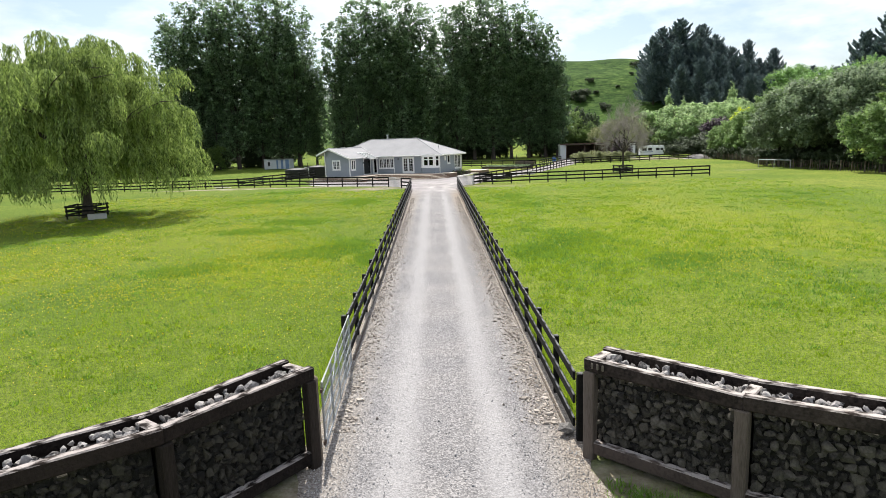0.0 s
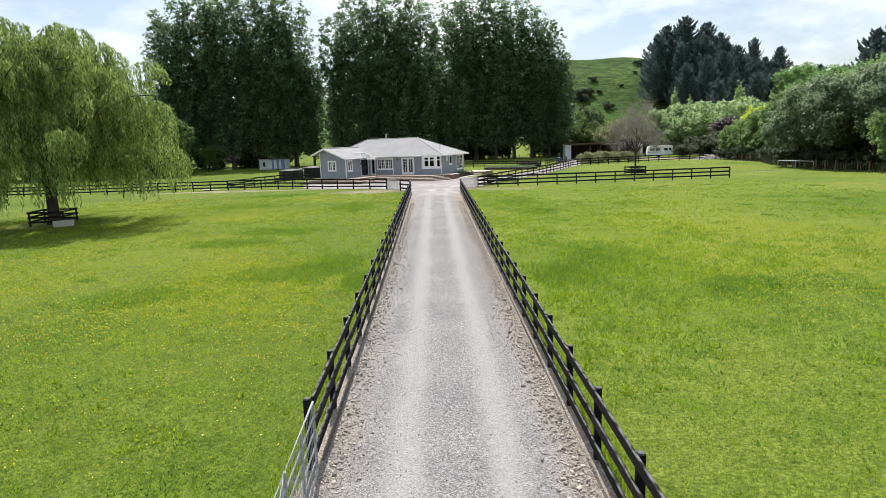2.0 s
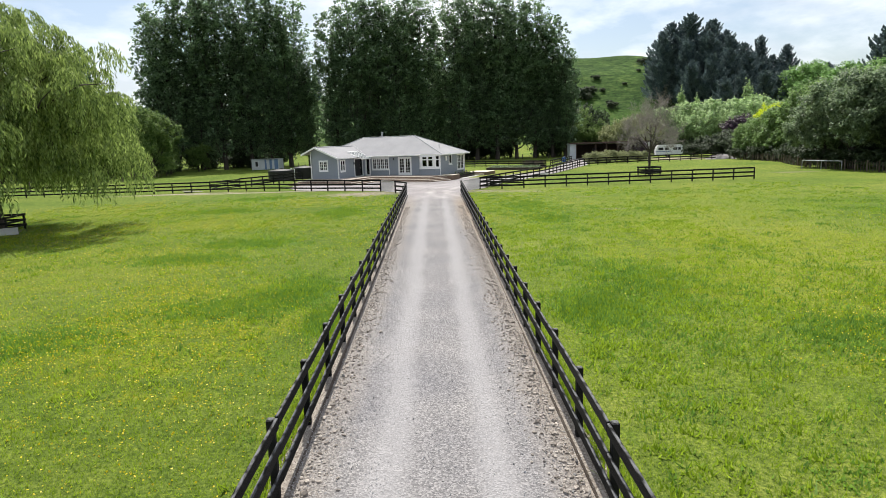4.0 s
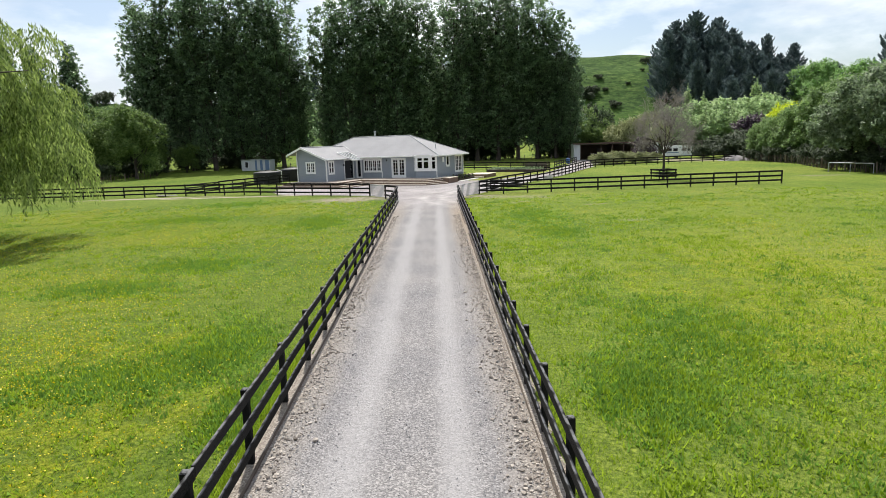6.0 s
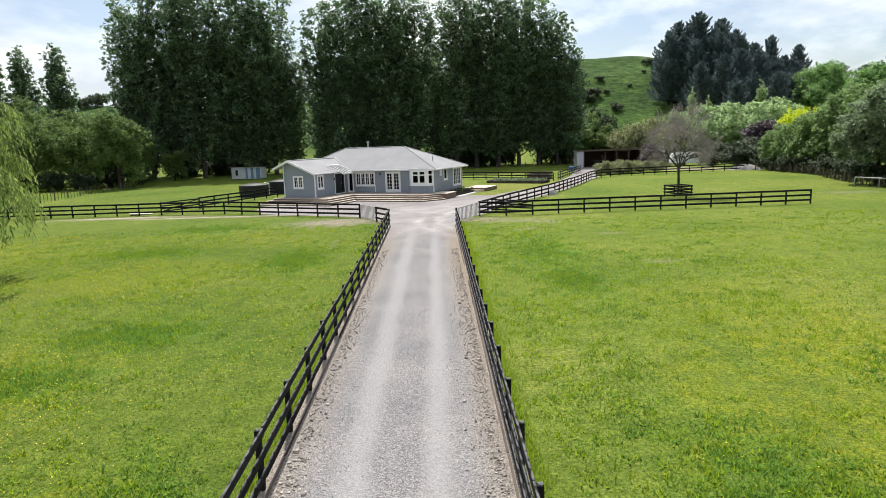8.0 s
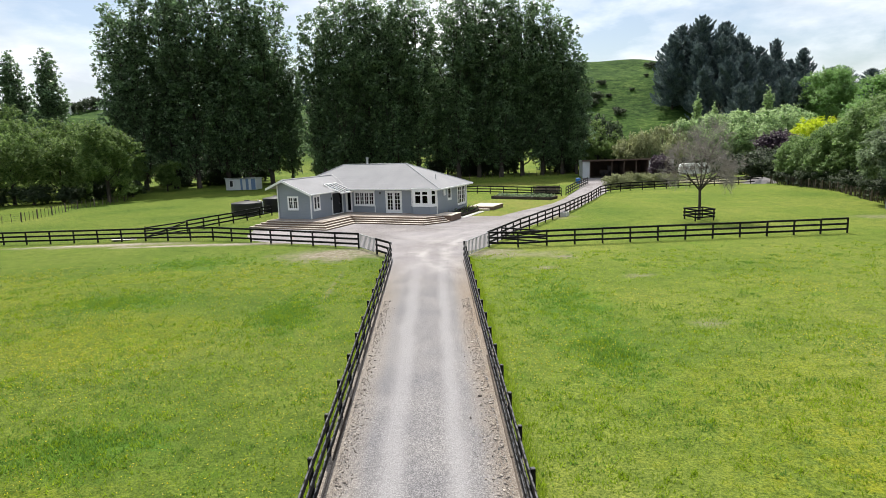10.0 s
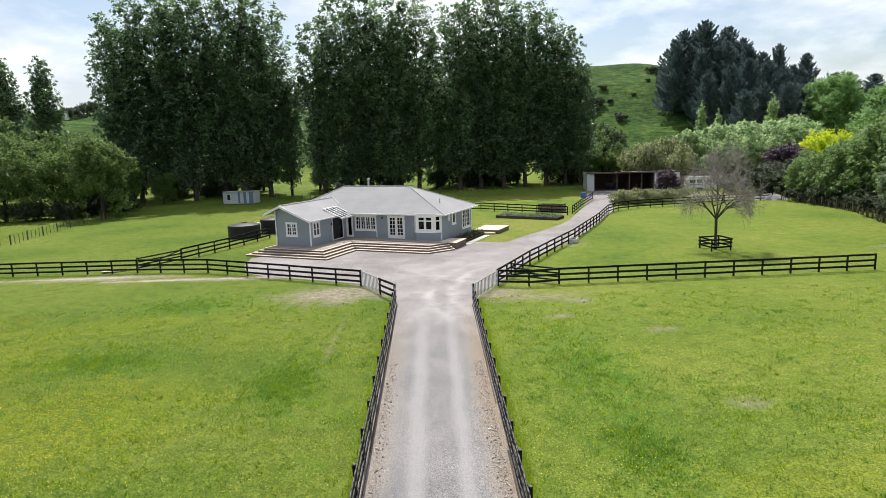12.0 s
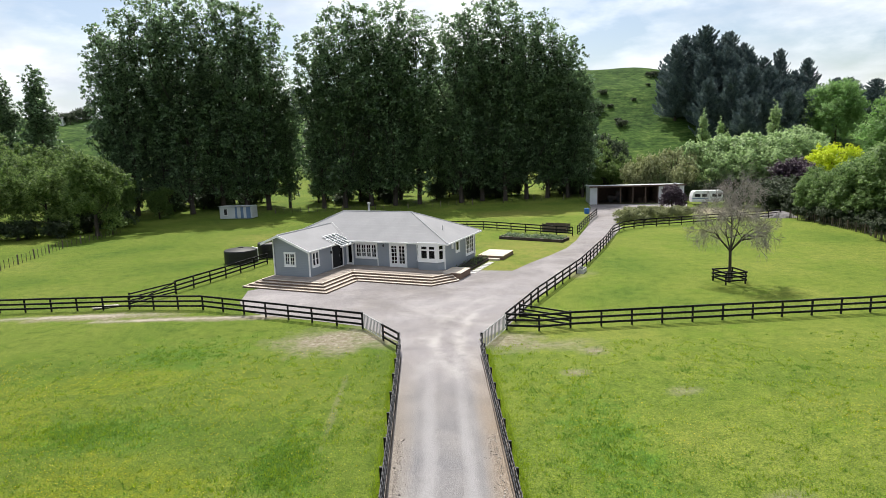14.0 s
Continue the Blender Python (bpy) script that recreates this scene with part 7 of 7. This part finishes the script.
g = np.random.default_rng(15)
x, y = scatter(g, 470000, 2.35, 15, -5.0, 34, 1.15)
clear = ((y > 5.2 - 0.9 * (np.abs(x) - 2.2).clip(0, 4)) | (y < 3.6 - 0.85 * (np.abs(x) - 2.2).clip(0, 4))) & (g.uniform(size=len(x)) < (1 - smooth01(y, 12, 34)) * (1 - smooth01(np.abs(x), 7, 15)))
blades("meadow_grass", x[clear], y[clear], 0.055, 0.016, L_GRASS, g, "short green meadow grass over the paddocks")
x, y = scatter(g, 190000, 2.6, 36, 12, 62, 1.1)
clear = g.uniform(size=len(x)) < smooth01(y, 10, 26) * (1 - smooth01(y, 42, 61)) * (1 - smooth01(np.abs(x), 16, 36))
blades("meadow_grass", x[clear], y[clear], 0.065, 0.03, L_GRASS, g, "short green meadow grass over the paddocks")
# leafy tufts, thicker in uneven drifts
k = 19000
tx = np.where(g.uniform(size=k) < 0.5, -1, 1) * (2.9 + 30 * g.uniform(size=k) ** 1.2)
ty = 7 + 54 * g.uniform(size=k) ** 0.9
near_ = np.arange(k) < 2500
tx, ty = np.where(near_, g.uniform(3.2, 13.5, k), tx), np.where(near_, g.uniform(11, 38, k), ty)
patch = g.integers(0, len(LUSH), k)
lush_ = np.arange(k) >= k - 6000
mid_ = np.array(LUSH)[patch]
tx, ty = np.where(lush_, mid_[:, 0] + g.normal(size=k) * mid_[:, 2] * 0.62, tx), np.where(lush_, mid_[:, 1] + g.normal(size=k) * mid_[:, 3] * 0.62, ty)
wave = np.sin(tx * 0.55 + 1.3 * np.sin(ty * 0.21)) + np.sin(ty * 0.37 + 1.7 * np.sin(tx * 0.31 + 1.0)) + np.sin(tx * 0.9 - ty * 0.8 + 2.0) * 0.7
ok = (wave > g.uniform(-2.2, 2.0, k)) | (lush_ & (np.sin(tx * 3.1 + 2 * np.sin(ty * 1.7)) + np.sin(ty * 2.3 + 2 * np.sin(tx * 1.9)) > g.uniform(-1.4, 1.0, k)))
ok &= np.abs(tx) > 2.6
for mat_, share, high in ((L_GRASS, 0.75, 0.10), (L_WEED, 1.0, 0.09)):
    pick = ok & (g.uniform(size=k) < np.where(lush_, share - 0.55, share)) if share < 1 else ok
    ok = ok & ~pick
    n = g.integers(7, 16, pick.sum())
    at_ = np.repeat(np.flatnonzero(pick), n)
    r_ = np.repeat(g.uniform(0.05, 0.20, pick.sum()), n)
    x, y = tx[at_] + g.normal(size=len(at_)) * r_, ty[at_] + g.normal(size=len(at_)) * r_
    blades("grass_tufts", x, y, high, 0.045, mat_, g, "leafy green tufts standing out of the pasture")
# rough grass along the fence lines
k = 26000
y = g.uniform(5, 60, k)
s = np.where(g.uniform(size=k) < 0.5, -1, 1)
x = s * (2.25 + 0.22 * (y - 10).clip(0) / 50 * 1.6 + np.abs(g.normal(size=k)) * 0.16)
blades("fence_grass", x, y, 0.17, 0.02, L_GRASS, g, "longer rough grass along the drive fences")
# weeds at the feet of the entrance walls
k = 3000
u = g.uniform(0, 1, k)
s = np.where(g.uniform(size=k) < 0.22, -1, 1)
x = s * (2.25 + 3.6 * u) + g.normal(size=k) * 0.1
y = 3.75 - 2.55 * u - np.abs(g.normal(size=k)) * 0.45 - np.where(s < 0, 0.25, 0.0)
blades("wall_foot_weeds", x, y, 0.10, 0.022, L_WEED, g, "low weeds along the feet of the entrance walls")
# dark weed clumps
cx, cy = g.uniform(-30, 32, 300), g.uniform(8, 58, 300)
cx, cy = np.append(cx, g.uniform(4.5, 13, 55)), np.append(cy, g.uniform(11, 26, 55))
cl = (np.abs(cx) > 3.2)
cx, cy = np.append(cx[cl], [8.3, 8.6, 8.0, 9.0, 4.3]), np.append(cy[cl], [18.0, 18.3, 18.4, 17.9, 15.4])
n = g.integers(30, 150, len(cx))
rad = g.uniform(0.2, 0.8, len(cx))
x = np.concatenate([c + g.normal(size=m_) * r_ for c, m_, r_ in zip(cx, n, rad)])
y = np.concatenate([c + g.normal(size=m_) * r_ for c, m_, r_ in zip(cy, n, rad)])
ok = np.abs(x) > 2.6
blades("weed_clumps", x[ok], y[ok], 0.07, 0.055, L_WEED, g, "scattered clumps of darker weeds in the grass")
# buttercups in drifts
cx, cy = np.concatenate([g.uniform(-34, -3, 150), g.uniform(3, 24, 30)]), np.concatenate([g.uniform(7, 60, 150), g.uniform(7, 56, 30)])
cx, cy = np.append(cx, g.uniform(-10, -4.5, 14)), np.append(cy, g.uniform(15, 28, 14))
n = g.integers(90, 380, len(cx))
x = np.concatenate([c + g.normal(size=m_) * 1.3 for c, m_ in zip(cx, n)])
y = np.concatenate([c + g.normal(size=m_) * 1.6 for c, m_ in zip(cy, n)])
ok = (np.abs(x) > 2.7) & (y > 5)
x, y = x[ok], y[ok]
pts = np.stack([x, y, land(x, y) + g.uniform(0.08, 0.2, len(x))], 1)
up = np.stack([g.normal(size=len(x)), g.normal(size=len(x)), g.normal(size=len(x)) * 0.25], 1)
ob = new("buttercups", leaves("buttercups", pts, 0.032, 0.032, L_FLOWER, g, up))
tagged(ob, "small yellow buttercup flowers scattered through the grass", "flowers", kind="stuff")
# loose stones on the drive
k = 34000
y = 1.5 + 36 * g.uniform(size=k) ** 1.5
x = np.where(g.uniform(size=k) < 0.45, g.uniform(-2.0, 2.0, k), np.sign(g.uniform(-1, 1, k)) * (2.05 - np.abs(g.normal(size=k)) * 0.4))
keep = (np.abs(x + 0.5) > 0.33) & (np.abs(x - 0.72) > 0.33) | (g.uniform(size=k) < 0.25)
x, y = x[keep], y[keep]
sz = g.gamma(3.0, 0.0020, len(x)) + 0.004
dirs = g.normal(size=(len(x), 4, 3))
dirs /= np.linalg.norm(dirs, axis=2, keepdims=True)
tet = np.array([[1, 1, 1], [1, -1, -1], [-1, 1, -1], [-1, -1, 1]]) / 1.73
v = (tet[None] + dirs * 0.45) * sz[:, None, None] + np.stack([x, y, 0.014 + sz * 0.3], 1)[:, None]
f = v[:, [0, 1, 2, 0, 3, 1, 0, 2, 3, 1, 3, 2]]
ob = new("loose_gravel", poly_mesh("loose_gravel", f.reshape(-1, 3), 3, M_PEBBLE))
tagged(ob, "loose grey stones lying on the drive", "gravel", kind="stuff")
# low boards that hold the gravel along both fences
er = random.Random(12)
for side, line, start in (("west", FENCE_L, 9.0), ("east", FENCE_R, 5.2)):
    inner = 0.13 if side == "west" else -0.13
    edging = thing("timber_edging", pose(line(start) + inner, start, 0), "low weathered brown boards edging the gravel drive", "edging", "drive edging")
    y = start
    while y < 57.0:
        ln = 3.6
        x0, x1 = line(y) + inner, line(y + ln) + inner
        ang = math.degrees(math.atan2(ln, x1 - x0))
        piece("board", box_mesh(ln - 0.03, 0.045, 0.15, M_EDGING, 0.008), edging, pose(x0 - line(start) - inner, y - start, -0.035 + er.uniform(-0.03, 0.02), er.uniform(-4, 4), er.uniform(-0.3, 0.3), ang + er.uniform(-0.25, 0.25)))
        y += ln


def heap_of_stones(name, x, y, size, mat, rng, label):
    """Many small angular stones in one mesh."""
    bm = bmesh.new()
    bmesh.ops.create_icosphere(bm, subdivisions=1, radius=1.0)
    base = np.array([v.co for v in bm.verts])
    tri = np.array([[v.index for v in f.verts] for f in bm.faces])
    bm.free()
    n = len(x)
    v = base[None] * (1 + rng.uniform(-0.3, 0.25, (n, len(base), 1))) * rng.uniform(0.55, 1.2, (n, 1, 3))
    a = rng.uniform(0, 6.2832, n)
    c_, s_ = np.cos(a)[:, None], np.sin(a)[:, None]
    v = np.stack([v[..., 0] * c_ - v[..., 1] * s_, v[..., 0] * s_ + v[..., 1] * c_, v[..., 2] * 0.75], -1) * size[:, None, None]
    v += np.stack([x, y, 0.012 + size * 0.35], 1)[:, None]
    f = tri[None] + (np.arange(n) * len(base))[:, None, None]
    me = bpy.data.meshes.new(name)
    me.from_pydata(v.reshape(-1, 3), [], f.reshape(-1, 3))
    me.materials.append(mat)
    return tagged(new(name, me), label, "gravel", kind="stuff")


k = 7200
y = 5.5 + 44 * g.uniform(size=k) ** 1.35
west = g.uniform(size=k) < 0.42
x = np.where(west, -1.92 - 0.0045 * (y - 10) + np.abs(g.normal(size=k)) * 0.20, 1.93 + 0.003 * (y - 10) - np.abs(g.normal(size=k)) * 0.24)
heap_of_stones("coarse_gravel", x, y, g.gamma(2.6, 0.0058, k) + 0.006, M_COARSE, g, "coarse pale stones heaped along the drive's edges")
EDGE = [(1.84, 17.95, 0.12), (1.78, 24.3, 0.09), (-1.9, 12.5, 0.07)] + [(er.choice((1.0, 1.0, 1.0, 1.0, -1.0)) * er.uniform(1.72, 2.0), er.uniform(6, 42), er.uniform(0.04, 0.08)) for _ in range(44)]
STONES = [rock_mesh(300 + k, 1.0, M_LOOSE) for k in range(5)]
for k, (x, y, r_) in enumerate(EDGE):
    ob = new("loose_stone", STONES[k % 5])
    ob.matrix_basis = pose(x, y, 0.012 + r_ * 0.28, er.uniform(0, 40), er.uniform(0, 40), er.uniform(0, 360)) @ Matrix.Scale(r_, 4)
    tagged(ob, "loose grey stone at the drive's edge", "stone", "edge stones")
